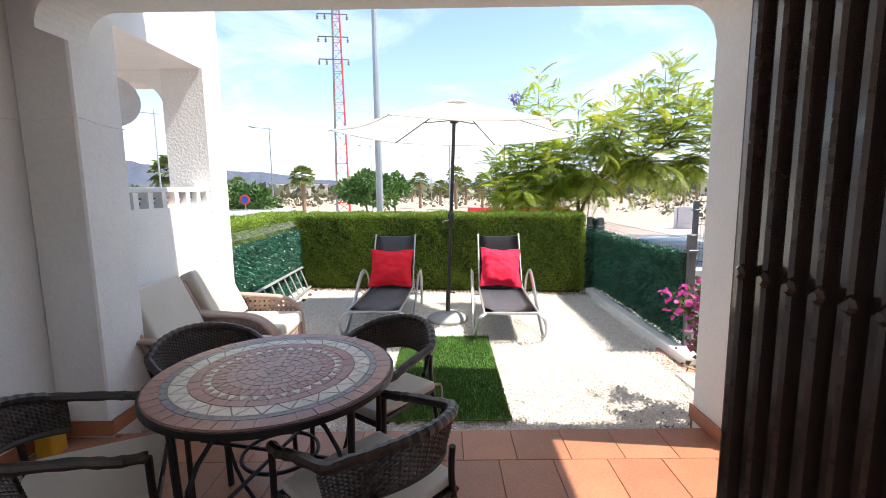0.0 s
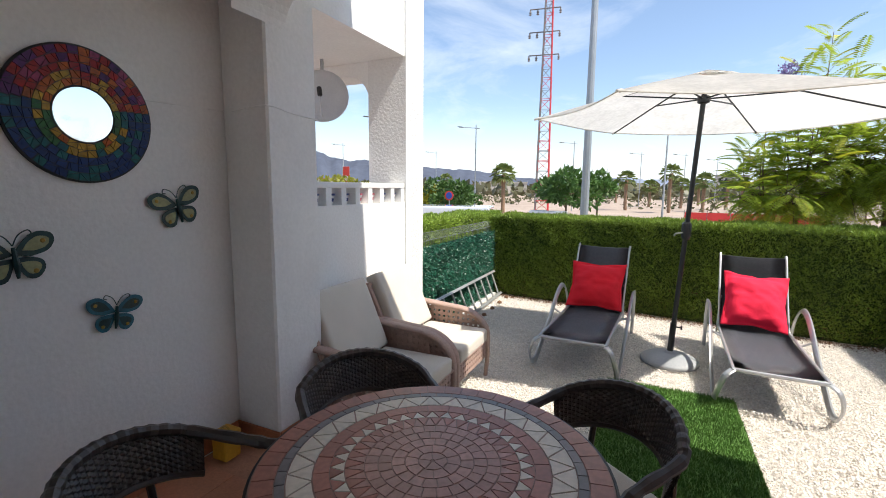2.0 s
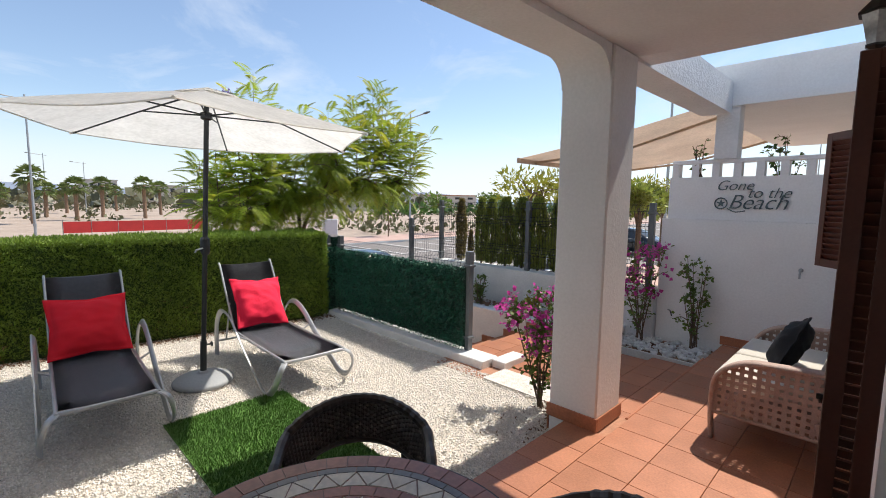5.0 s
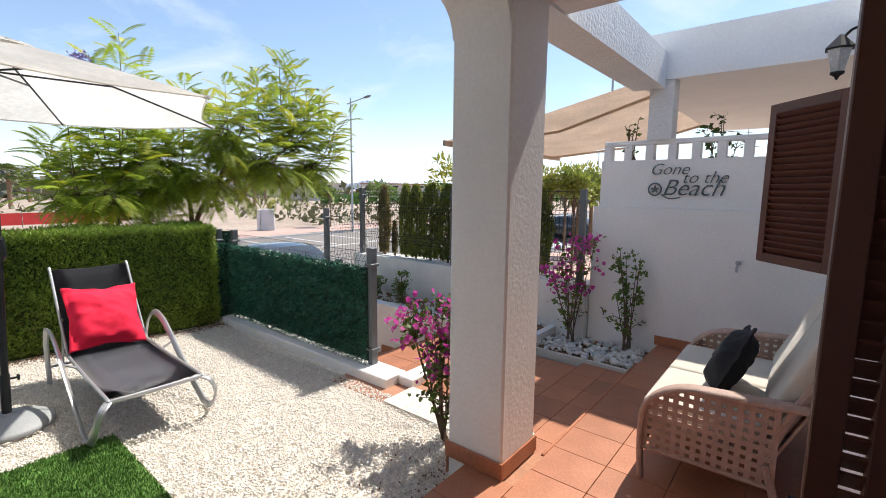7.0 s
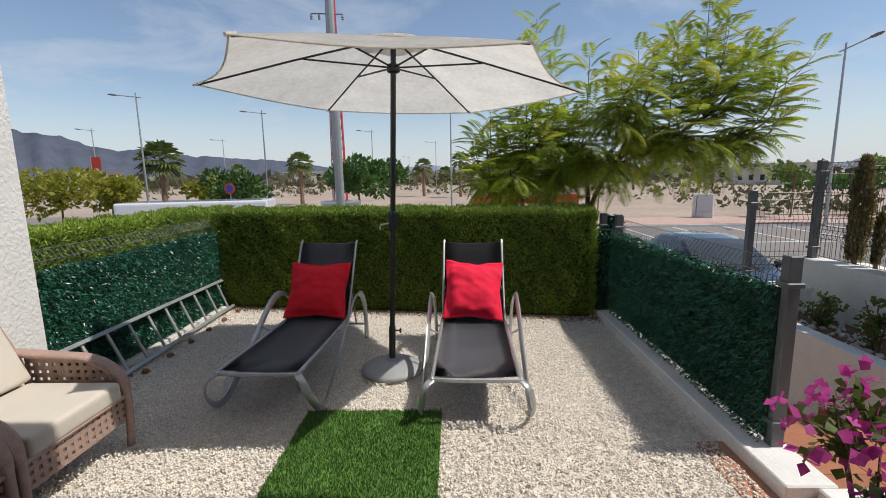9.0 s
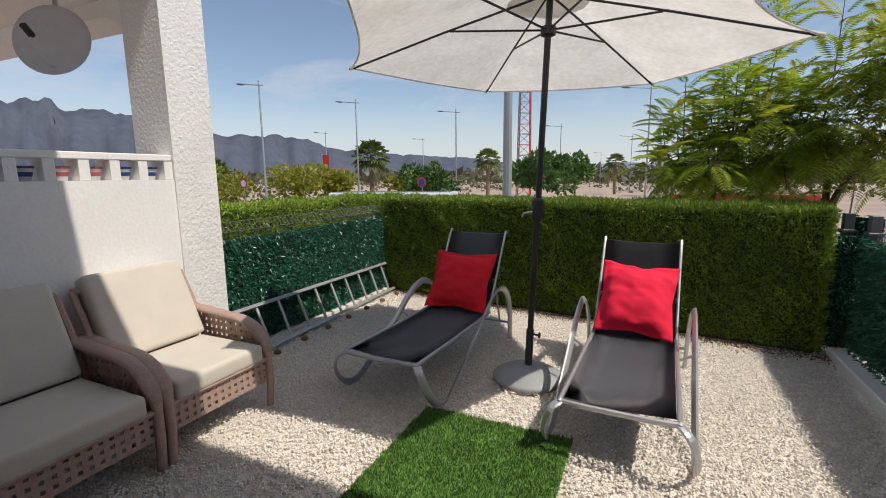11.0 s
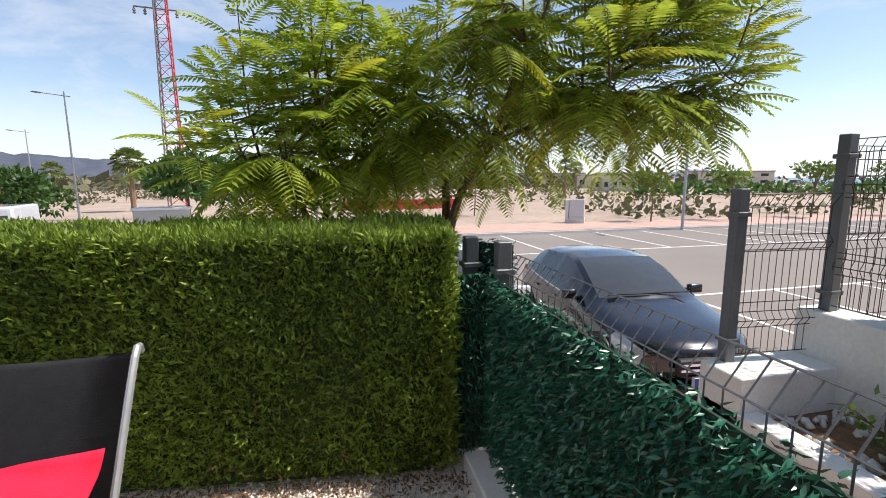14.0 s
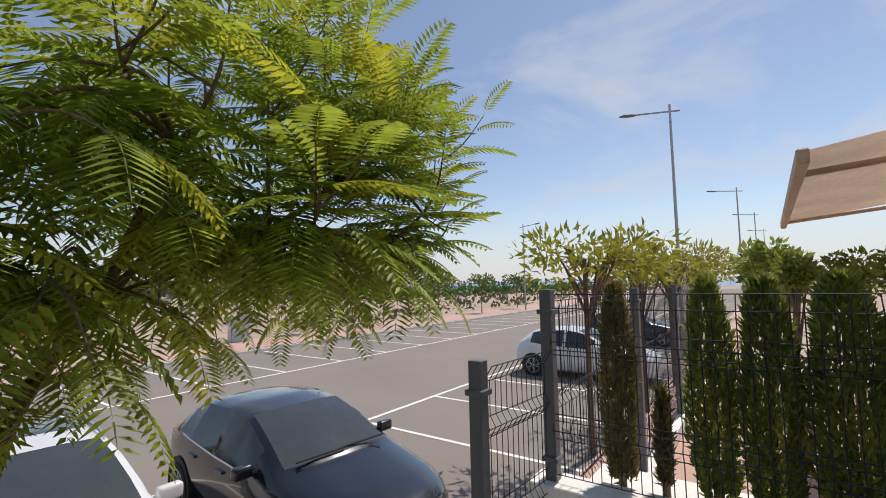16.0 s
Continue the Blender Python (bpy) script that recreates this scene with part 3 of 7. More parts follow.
tagged(new("gravel", gravel_stones()), "loose white marble chips spread over the garden", "gravel", kind="stuff")
k = 2600
xs = RNG.uniform(-2.4, 2.2, k)
ys = 4.985 - 0.1277 * (xs + 2.55) - np.abs(RNG.normal(0, 0.09, k)) - 0.01
c = 420
xs2, ys2 = RNG.normal(1.95, 0.33, c), 0.14 + np.abs(RNG.normal(0, 0.22, c))
keep2 = xs2 < 2.35
pl_ = np.column_stack([np.concatenate([xs, xs2[keep2]]), np.concatenate([ys, ys2[keep2]]), np.full(k + keep2.sum(), 0.008)])
tagged(new("leaf_litter", sprays("leaf_litter", pl_, np.tile([0, 0, 0.2], (len(pl_), 1)), M["litter"], 0.022, up=0.1, jitter=0.6, slim=0.5)), "brown dry litter on the gravel under the hedge", "litter", kind="stuff")


# artificial turf runner
def turf_mat():
    m = thing("turf_mat", "rectangular piece of bright green artificial turf on gravel", "mat")
    x0, x1, y0, y1 = -0.50, 0.445, 0.45, 2.29
    part("backing", B(x0, x1, y0, y1, 0.004, 0.014), M["turf"], m)
    n = 42000
    p = np.column_stack([RNG.uniform(x0, x1, n), RNG.uniform(y0, y1, n), np.full(n, 0.012)])
    o = new("turf_surface", sprays("turf_surface", p, np.tile([0, 0, 1.0], (n, 1)), M["turf"], 0.022, up=0.6, jitter=0.42, slim=0.22))
    o.parent = m
    return m


turf_mat()
# kerb under the east fence
kb = bmesh.new()
box(kb, 2.205, 2.47, 1.42, 4.45, -0.3, 0.075, bevel=0.008)
single("kerb", kb, M["white_paint"], "white painted concrete kerb under the fence", "kerb", kind="structure")
single("kerb_end", B(2.36, 2.74, 1.24, 1.418, -0.3, 0.070, bevel=0.008), M["white_paint"], "white painted kerb end beside the path", "kerb", kind="structure")
single("kerb_west", B(-2.49, -2.42, 2.2, 4.95, -0.3, 0.03, bevel=0.006), M["concrete"], "low concrete strip under the fence", "kerb", kind="structure")


# welded mesh fences
def post(fence, x, y, z0, z1, s=0.035, material="grey_metal", collars=()):
    p = part("post", B(x - s, x + s, y - s, y + s, z0, z1, bevel=0.004), M[material], fence)
    for z in collars:
        part("clamp", B(x - s - 0.014, x + s + 0.014, y - s - 0.014, y + s + 0.014, z - 0.014, z + 0.014, bevel=0.004), M[material], p)
    return p


def mesh_panel(bm, a, b, z0, z1, bend, step=0.05, folds=(), curl=0.0):
    """Welded wires from a to b; bend: unit way in which the folds stand out."""
    a, b = Vector((*a, 0)), Vector((*b, 0))
    n = max(2, int((b - a).length / step))
    w = Vector((*bend, 0))
    prof = [(0.0, z0)]
    for f in folds:
        prof += [(0.0, f - 0.05), (0.03, f), (0.0, f + 0.05)]
    prof += [(0.0, z1 - 0.08), (curl, z1)]
    for i in range(n + 1):
        p = a.lerp(b, i / n)
        tube(bm, [p + w * o + Vector((0, 0, z)) for o, z in prof], 0.0027, 4, caps=False)
    for o, z in prof + [(0.0, z0 + (z1 - z0) * 0.33), (0.0, z0 + (z1 - z0) * 0.66)]:
        tube(bm, [a + w * o + Vector((0, 0, z)), b + w * o + Vector((0, 0, z))], 0.003, 4, caps=False)
    return bm


def leaf_screen(fence, a, b, z0, z1, n, dens=13000, label="artificial green leaf screening"):
    a, b = np.array([*a, 0.0]), np.array([*b, 0.0])
    L = np.linalg.norm(b - a)
    d = (b - a) / L
    nn = np.array([*n, 0.0])
    bk = bmesh.new()
    c = (a + b) / 2
    ang = math.degrees(math.atan2(d[1], d[0]))
    box(bk, -L / 2, L / 2, -0.004, 0.004, z0 + 0.02, z1 - 0.015, pose(c[0], c[1], 0, 0, 0, ang))
    part("screen_backing", bk, M["fake_back"], fence)
    k = int(L * (z1 - z0) * dens)
    r = RNG.uniform(0, 1, (k, 2))
    side = np.where(RNG.uniform(0, 1, (k, 1)) < 0.72, 1.0, -1.0)
    p = a + d * (r[:, :1] * L) + np.array([0, 0, 1.0]) * (z0 + r[:, 1:] * (z1 - z0)) + nn * side * RNG.uniform(0.004, 0.035, (k, 1))
    o = new("leaf_screen", sprays("leaf_screen", p, nn * side, M["fake_leaf"], 0.030, up=-0.5, jitter=0.65, slim=0.30))
    o.parent = fence
    if label:
        tagged(o, label)


f1 = thing("fence_east", "grey mesh garden fence covered with artificial green leaves", "fence")
post(f1, 2.39, 1.785, 0.07, 1.19, collars=(1.03, 0.22))
post(f1, 2.385, 4.385, 0.07, 1.195, collars=(1.05,))
part("wire_mesh", mesh_panel(bmesh.new(), (2.39, 1.82), (2.385, 4.35), 0.10, 1.13, (1, 0), folds=(0.35, 0.8), curl=0.06), M["grey_metal"], f1)
leaf_screen(f1, (2.352, 1.80), (2.352, 4.42), 0.085, 1.02, (-1, 0))
f2 = thing("fence_street", "short grey mesh fence with dark leaves at the gate", "fence")
post(f2, 2.285, 4.60, 0.0, 1.195, collars=(1.05,))
leaf_screen(f2, (2.14, 4.50), (2.37, 4.47), 0.05, 1.03, (0, -1), dens=9000)
leaf_screen(f2, (2.30, 4.66), (2.46, 4.44), 0.05, 1.18, (0.8, 0.6), dens=9000)
f3 = thing("fence_west", "mesh garden fence covered with blue-green artificial leaves", "fence")
post(f3, -2.52, 2.40, 0.0, 1.17, collars=(1.0,), material="light_metal")
part("wire_mesh", mesh_panel(bmesh.new(), (-2.545, 2.42), (-2.545, 5.05), 0.05, 1.15, (-1, 0), folds=(0.35,), curl=0.06), M["grey_metal"], f3)
leaf_screen(f3, (-2.505, 2.36), (-2.505, 5.06), 0.04, 1.02, (1, 0), dens=11000)


def ladder():
    l = thing("ladder", "weathered aluminium ladder lying on edge against the fence", "ladder")
    lo0, lo1 = Vector((-2.235, 2.25, 0.04)), Vector((-2.33, 4.93, 0.04))
    hi0, hi1 = Vector((-2.40, 2.25, 0.40)), Vector((-2.455, 4.93, 0.37))
    for p, q in ((lo0, lo1), (hi0, hi1)):
        part("rail", tube(bmesh.new(), [p, q], 0.032, 4, flat=0.6), M["alu"], l)
    for i in range(10):
        t = (i + 0.5) / 10
        part("rung", T([lo0.lerp(lo1, t), hi0.lerp(hi1, t)], 0.016, 8, flat=0.8), M["alu"], l)
    for i in range(7):
        y = 2.6 + i * 0.36
        single("stone", lathe(bmesh.new(), [(0.01, 0), (0.035, 0.012), (0.028, 0.035), (0.008, 0.045)], 6, pose(-2.13 - 0.01 * i, y, 0, 0, 0, i * 40)), M["litter"], "small brown stone beside the ladder", "stone", "stones along the fence")
    return l


ladder()


# planter, path, steps
single("planter_wall", B(3.80, 3.95, 0.98, 4.56, STREET, 0.15, bevel=0.006), M["white_paint"], "low white planter wall beside the path", "wall", kind="structure")
single("wall_boundary", B(4.52, 4.74, 0.57, 4.60, STREET, 0.66, bevel=0.006), M["white_paint"], "white boundary wall carrying a mesh fence", "wall", kind="structure")
single("wall_gate", B(3.80, 4.519, 4.30, 4.60, STREET, 0.36, bevel=0.006), M["white_paint"], "white wall block beside the gate opening", "wall", kind="structure")
single("planter_soil", B(3.951, 4.519, 1.0, 4.299, STREET, 0.09), M["litter"], "dark soil in the planter", "soil", kind="structure")
single("planter_end", B(3.80, 4.519, 0.90, 0.979, STREET, 0.13), M["white_paint"], "white end of the planter", "wall", kind="structure")
PATH_Z = 0.0
single("path", B(2.02, 3.799, 0.10, 1.95, -0.3, PATH_Z - 0.012), M["grout"], "slab of the tiled path", "path", kind="structure")
for i in range(6):
    single("step", B(2.475, 3.799, 1.952 + i * 0.40, 2.35 + i * 0.40, STREET, PATH_Z - 0.175 * (i + 1)), M["terracotta"], "terracotta tiled step down to the street", "step", "steps to the gate", kind="structure")
for i in range(5):
    single("skirting", B(3.772, 3.798, 1.96 + i * 0.40, 2.34 + i * 0.40, PATH_Z - 0.175 * (i + 1) + 0.002, PATH_Z - 0.175 * (i + 1) + 0.10), M["skirting"], "stepped terracotta skirting", "skirting", kind="structure")
single("skirting", B(3.772, 3.798, 0.98, 1.95, PATH_Z + 0.0, PATH_Z + 0.10), M["skirting"], "terracotta skirting along the planter", "skirting", kind="structure")
f4 = thing("fence_boundary", "tall grey mesh fence on the white boundary wall", "fence")
for y in (4.48, 2.55, 0.68):
    post(f4, 4.62, y, 0.66, 1.75, collars=(1.62, 0.78))
part("wire_mesh", mesh_panel(bmesh.new(), (4.60, 4.45), (4.60, 0.70), 0.70, 1.72, (-1, 0), folds=(0.95, 1.45), curl=-0.05), M["pole"], f4)
f5 = thing("fence_gate", "low grey mesh panel on the wall beside the gate", "fence")
post(f5, 3.95, 4.56, 0.36, 1.43, collars=(1.28, 0.50))
part("wire_mesh", mesh_panel(bmesh.new(), (3.98, 4.55), (4.585, 4.50), 0.40, 1.40, (0, -1), folds=(0.62, 1.1), curl=0.05), M["pole"], f5)
f6 = thing("fence_neighbour", "grey mesh fence of the neighbouring front garden", "fence")
for x in (6.5, 8.6, 10.7):
    post(f6, x, 4.42, -0.2, 1.72, collars=(1.6, 0.3))
part("wire_mesh", mesh_panel(bmesh.new(), (4.68, 4.46), (10.7, 4.42), 0.1, 1.68, (0, 1), step=0.06, folds=(0.5, 1.1), curl=0.0), M["pole"], f6)
single("wall_neighbour_front", B(4.741, 10.8, 4.34, 4.50, STREET, 0.08), M["white_paint"], "low white front wall of the neighbour", "wall", kind="structure")
single("neighbour_yard", B(4.741, 12.0, 0.3, 4.338, STREET, -0.05), M["paving"], "paved yard of the neighbour", "paving", kind="structure")
# west neighbour's yard
single("neighbour_yard_west", B(-7.0, -2.561, -1.0, 5.8, STREET, -0.02), M["paving"], "paved yard of the western neighbour", "paving", kind="structure")


# pebbles under the wall plants
def river_pebbles():
    n = 420
    p = np.column_stack([RNG.uniform(4.0, 4.58, n), RNG.uniform(-0.12, 0.92, n), RNG.uniform(0.01, 0.05, n)])
    tv, tf = [], []
    bm = bmesh.new()
    bmesh.ops.create_icosphere(bm, subdivisions=1, radius=1)
    tv = [tuple(v.co) for v in bm.verts]
    tf = [tuple(v.index for v in f.verts) for f in bm.faces]
    bm.free()
    s = RNG.uniform(0.020, 0.045, (n, 1)) * RNG.uniform(0.7, 1.2, (n, 3)) * [1.15, 0.9, 0.6]
    ax = RNG.normal(0, 0.25, (n, 3)) + [0, 0, 1]
    me = scatter("pebbles", tv, tf, frames(ax, RNG.uniform(0, 6.28, n), s), p, M["river"])
    for q in me.polygons:
        q.use_smooth = True
    return me


single("pebble_bed", B(3.95, EAST - 0.001, -0.16, 0.899, -0.3, 0.012), M["litter"], "soil bed edged by the path", "bed", kind="structure")
single("bed_edging", B(3.92, 3.949, -0.16, 0.899, -0.3, 0.03), M["concrete"], "thin concrete edging of the pebble bed", "edging", kind="structure")
tagged(new("pebbles", river_pebbles()), "rounded white pebbles under the wall plants", "pebbles", kind="stuff")


# shrubs and climbers
def shrub(name, label, x, y, z, h, spread, nstem, leaf, leaf_n, flower=0, leaf_size=0.045, seed=0, top_bias=1.0, lean=(0, 0)):
    rnd = random.Random(seed)
    t = thing(name, label, "shrub", m=pose(x, y, z))
    bm = bmesh.new()
    tips, along = [], []
    for i in range(nstem):
        a = rnd.uniform(0, 6.28)
        r = spread * rnd.uniform(0.3, 1.0)
        hh = h * rnd.uniform(0.55, 1.0)
        p = [Vector((rnd.uniform(-0.04, 0.04), rnd.uniform(-0.04, 0.04), 0)), Vector((math.cos(a) * r * 0.4 + rnd.uniform(-.05, .05), math.sin(a) * r * 0.4, hh * 0.45)),
             Vector((math.cos(a) * r + lean[0] * hh, math.sin(a) * r + lean[1] * hh, hh))]
        line = smooth_line(p, 5)
        tube(bm, line, [0.009 * (1 - 0.75 * k / len(line)) for k in range(len(line))], 5)
        along += line[2:]
        for j in range(4):
            q = line[rnd.randrange(3, len(line))]
            e = q + Vector((rnd.uniform(-1, 1), rnd.uniform(-1, 1), rnd.uniform(0.1, 0.9))) * spread * 0.55
            tube(bm, [q, (q + e) / 2 + Vector((0, 0, 0.02)), e], [0.005, 0.004, 0.002], 4)
            along += [q.lerp(e, s / 5) for s in range(1, 6)]
            tips.append(e)
        tips.append(line[-1])
    part("stem", bm, M["bark"], t)
    al = np.array([tuple(v) for v in along])
    wts = al[:, 2] ** top_bias
    idx = RNG.choice(len(al), leaf_n, p=wts / wts.sum())
    pts = al[idx] + RNG.normal(0, 0.022, (leaf_n, 3))
    o = new("leaves", sprays("leaves", pts, RNG.normal(0, 1, (leaf_n, 3)) * [1, 1, 0.5], leaf, leaf_size, up=0.3, jitter=0.5, slim=0.75))
    o.parent = t
    if flower:
        tp = np.array([tuple(v) for v in tips])
        tp = tp[tp[:, 2] > h * 0.45]
        idx = RNG.integers(0, len(tp), flower)
        pts = tp[idx] + RNG.normal(0, 0.035, (flower, 3))
        o = new("blossom", sprays("blossom", pts, RNG.normal(0, 1, (flower, 3)), M["bract"], 0.045, up=0.2, jitter=0.6, slim=1.0))
        o.parent = t
        tagged(o, "magenta papery bracts", kind="stuff")
    return t


shrub("bougainvillea", "bougainvillea bush with magenta bracts beside the pier", 1.90, 0.52, 0.0, 1.12, 0.30, 10, M["shrub"], 750, 330, seed=3, lean=(0.05, 0.02))
shrub("bougainvillea", "leggy bougainvillea with magenta bracts against the wall", 4.38, 0.66, 0.02, 1.22, 0.26, 9, M["shrub"], 420, 300, seed=8)
shrub("climber", "sparse green climber on canes against the white wall", 4.45, 0.06, 0.02, 1.15, 0.20, 8, M["shrub"], 420, seed=5)
shrub("planter_shrub", "small leafy shrub in the white planter", 4.15, 3.1, 0.08, 0.48, 0.16, 7, M["shrub"], 260, seed=11)
shrub("planter_shrub", "low bright green shrub in the white planter", 4.15, 2.1, 0.08, 0.30, 0.17, 8, M["yellow_leaf"], 300, seed=12)
shrub("planter_shrub", "low bright green shrub in the white planter", 4.20, 3.75, 0.08, 0.34, 0.2, 8, M["shrub"], 300, seed=14)
n = 240
pp = np.column_stack([RNG.uniform(3.97, 4.5, n), RNG.uniform(1.02, 4.28, n), RNG.uniform(0.09, 0.11, n)])
tv_ = [(1, 0, 0), (0, 1, 0), (-1, 0, 0), (0, -1, 0), (0, 0, 1), (0, 0, -1)]
tf_ = [(0, 1, 4), (1, 2, 4), (2, 3, 4), (3, 0, 4), (1, 0, 5), (2, 1, 5), (3, 2, 5), (0, 3, 5)]
tagged(new("planter_stones", scatter("planter_stones", tv_, tf_, frames(RNG.normal(0, 0.3, (n, 3)) + [0, 0, 1], RNG.uniform(0, 6, n), RNG.uniform(0.018, 0.045, (n, 3))), pp, M["river"])), "pale stones covering the planter soil", "stones", kind="stuff")


def cypress(x, y, z, h, r, material, n=2600, label="slim columnar cypress behind the mesh fence"):
    t = thing("cypress", label, "tree", "cypresses along the boundary fence", pose(x, y, z))
    part("trunk", T([(0, 0, 0), (0.01, 0, h * 0.5), (0, 0, h * 0.95)], [0.022, 0.015, 0.004], 6), M["bark"], t)
    f = RNG.uniform(0, 1, n)
    rad = r * np.clip(np.sin(np.pi * np.clip(f * 0.86 + 0.13, 0, 1)) ** 0.5, 0.12, 1) * RNG.uniform(0.45, 1.0, n) ** 0.5
    a = RNG.uniform(0, 6.28, n)
    rad *= 1 + 0.2 * np.sin(a * 3 + f * 9)
    p = np.column_stack([rad * np.cos(a), rad * np.sin(a), 0.05 + f * (h - 0.06)])
    nor = np.column_stack([np.cos(a) * 0.35, np.sin(a) * 0.35, np.zeros(n)])
    o = new("crown", sprays("crown", p, nor, material, 0.05, up=1.0, jitter=0.38, slim=0.3))
    o.parent = t
    return t


for i, (y, h, r, mm) in enumerate(((4.14, 1.15, 0.09, "cypress_dry"), (3.92, 0.58, 0.035, "cypress_dry"), (3.68, 1.17, 0.11, "cypress"), (3.43, 1.17, 0.12, "cypress"), (3.14, 1.18, 0.15, "cypress"), (2.82, 1.17, 0.15, "cypress"), (2.48, 1.18, 0.16, "cypress"), (2.10, 1.16, 0.16, "cypress"), (1.72, 1.15, 0.17, "cypress"), (1.32, 1.13, 0.17, "cypress"))):
    cypress(4.80 + 0.02 * (i % 3), y, 0.62, h, r, M[mm], int(30000 * r * h / 0.9) + 300)
single("planting_ledge", B(4.7401, 5.1, 0.6, 4.339, -0.049, 0.62), M["white_paint"], "white raised ledge planted with cypresses", "ledge", kind="structure")


# the jacarandas behind the hedge
def frond_template(pairs=12):
    """A feathery frond along y, one long: an arching rachis with pinnae to both sides, each folded along its middle."""
    v, f = [], []

    def spine(t):
        return (t, 0.16 * t - 0.50 * t * t)

    for i in range(5):
        (y0, z0), (y1, z1) = spine(i / 5), spine((i + 1) / 5)
        k = len(v)
        v += [(-0.008, y0, z0), (0.008, y0, z0), (0, y1, z1)]
        f.append((k, k + 1, k + 2))
    for i in range(pairs):
        q = (i + 0.5) / pairs
        y, z = spine(0.14 + 0.86 * q)
        L = 0.31 * math.sin(math.pi * (0.17 + 0.74 * q)) ** 0.7
        for s in (-1, 1):
            d = Vector((s * 0.87, 0.42, -0.24)).normalized()
            w = Vector((-s * 0.42, 0.87, -0.08)).normalized()
            o = Vector((0, y, z))
            k = len(v)
            v += [tuple(p) for p in (o, o + d * (L * 0.45) + w * 0.029 + Vector((0, 0, 0.006)), o + d * L + Vector((0, 0, -0.12 * L)), o + d * (L * 0.40) - w * 0.025)]
            f += [(k, k + 3, k + 2), (k, k + 2, k + 1)] if s > 0 else [(k, k + 2, k + 3), (k, k + 1, k + 2)]
    return v, f


def jacaranda(name, base, fork, nodes, tips, label, seed, gap=0.060, size=0.47, trunk=0.085, yellow=0.3):
    """Boughs run from the fork to the nodes; leader shoots run from the nearest node to each tip and hang over where the tip is low."""
    rnd = random.Random(seed)
    t = thing(name, label, "tree", "", pose(*base))
    B0 = Vector(base)
    F = Vector(fork) - B0
    bm = bmesh.new()
    tube(bm, smooth_line([(0, 0, 0), tuple(F * 0.45 + Vector((-0.06, 0.02, 0))), tuple(F)], 5), [trunk * (1.3 - 0.06 * k) for k in range(11)], 10)
    part("trunk", bm, M["bark"], t)
    shoots, boughs = [], []
    for x, y, z, parent in nodes:
        N = Vector((x, y, z)) - B0
        S = F - Vector((0, 0, 0.06)) if parent < 0 else boughs[parent][0]
        r = trunk * (0.46 if parent < 0 else 0.27)
        j = Vector((rnd.uniform(-0.08, 0.08), rnd.uniform(-0.08, 0.08), rnd.uniform(-0.05, 0.1)))
        line = smooth_line([S, S.lerp(N, 0.5) + j, N], 5)
        n = len(line)
        boughs.append((N, part("bough", T(line, [r * (1 - 0.45 * k / (n - 1)) for k in range(n)], 7), M["bark"], t)))
        shoots.append((line[4:], False))
    for tip in tips:
        E = Vector(tip) - B0
        N, bough = min(boughs, key=lambda b: (E - b[0]).xy.length + 0.5 * abs(E.z - b[0].z))
        run = E - N
        hang = run.z < 0.15
        mid = N + (run * 0.5 + Vector((0, 0, 0.22)) if hang else Vector((run.x * 0.78, run.y * 0.78, run.z * 0.42)))
        line = smooth_line([N, mid, E], 6)
        n = len(line)
        part("shoot", T(line, [0.013 * (1 - 0.8 * k / (n - 1)) for k in range(n)], 6), M["bark"], bough)
        shoots.append((line[1:], hang))
        for k in range(2):
            q = line[rnd.randrange(3, n - 3)]
            a = rnd.uniform(0, 6.28)
            r = rnd.uniform(0.25, 0.5)
            e = q + Vector((math.cos(a) * r, math.sin(a) * r, rnd.uniform(-0.3, 0.1) if hang else rnd.uniform(0.15, 0.5)))
            sub = smooth_line([q, q.lerp(e, 0.5) + Vector((0, 0, 0.05 if hang else -0.04)), e], 4)
            part("twig", T(sub, [0.007 * (1 - 0.75 * i / len(sub)) for i in range(len(sub))], 5), M["bark"], bough)
            shoots.append((sub[2:], hang))
    tv, tf = frond_template()
    rots, pos, young = [], [], []
    zt = max(sh[-1].z for sh, _ in shoots)
    for sh, hang in shoots:
        length = sum((b - a).length for a, b in zip(sh, sh[1:]))
        k = max(5, int(length / gap))
        a0 = rnd.uniform(0, 6.28)
        for i in range(k):
            f = i / (k - 1)
            x = f * (len(sh) - 1)
            n = min(int(x), len(sh) - 2)
            at = sh[n].lerp(sh[n + 1], x - n)
            d = (sh[n + 1] - sh[n]).normalized()
            a = a0 + 2.4 * i + rnd.uniform(-0.25, 0.25)
            rise = (0.10 + 0.75 * f ** 2.5 if not hang else -0.25) + rnd.uniform(-0.22, 0.18)
            y = (Vector((math.cos(a), math.sin(a), rise)) + d * (0.25 + 0.35 * f)).normalized()
            side = y.cross(Vector((0, 0, 1))).normalized()
            up = side.cross(y).normalized()
            L = size * rnd.uniform(0.78, 1.15) * (1.08 - 0.34 * f)
            rots.append([[side.x * L, y.x * L, up.x * L], [side.y * L, y.y * L, up.y * L], [side.z * L, y.z * L, up.z * L]])
            pos.append(tuple(at))
            young.append(rnd.random() < yellow * (0.15 + 1.7 * f * f * max(0, at.z / zt) ** 1.5))
    rots, pos, young = np.array(rots), np.array(pos), np.array(young)
    o = new("crown", scatter("crown", tv, tf, rots[~young], pos[~young], M["jaca"]))
    o.parent = t
    o = tagged(new("young_crown", scatter("young_crown", tv, tf, rots[young], pos[young], M["jaca_tip"])), "yellow-green young fronds")
    o.parent = t
    return t


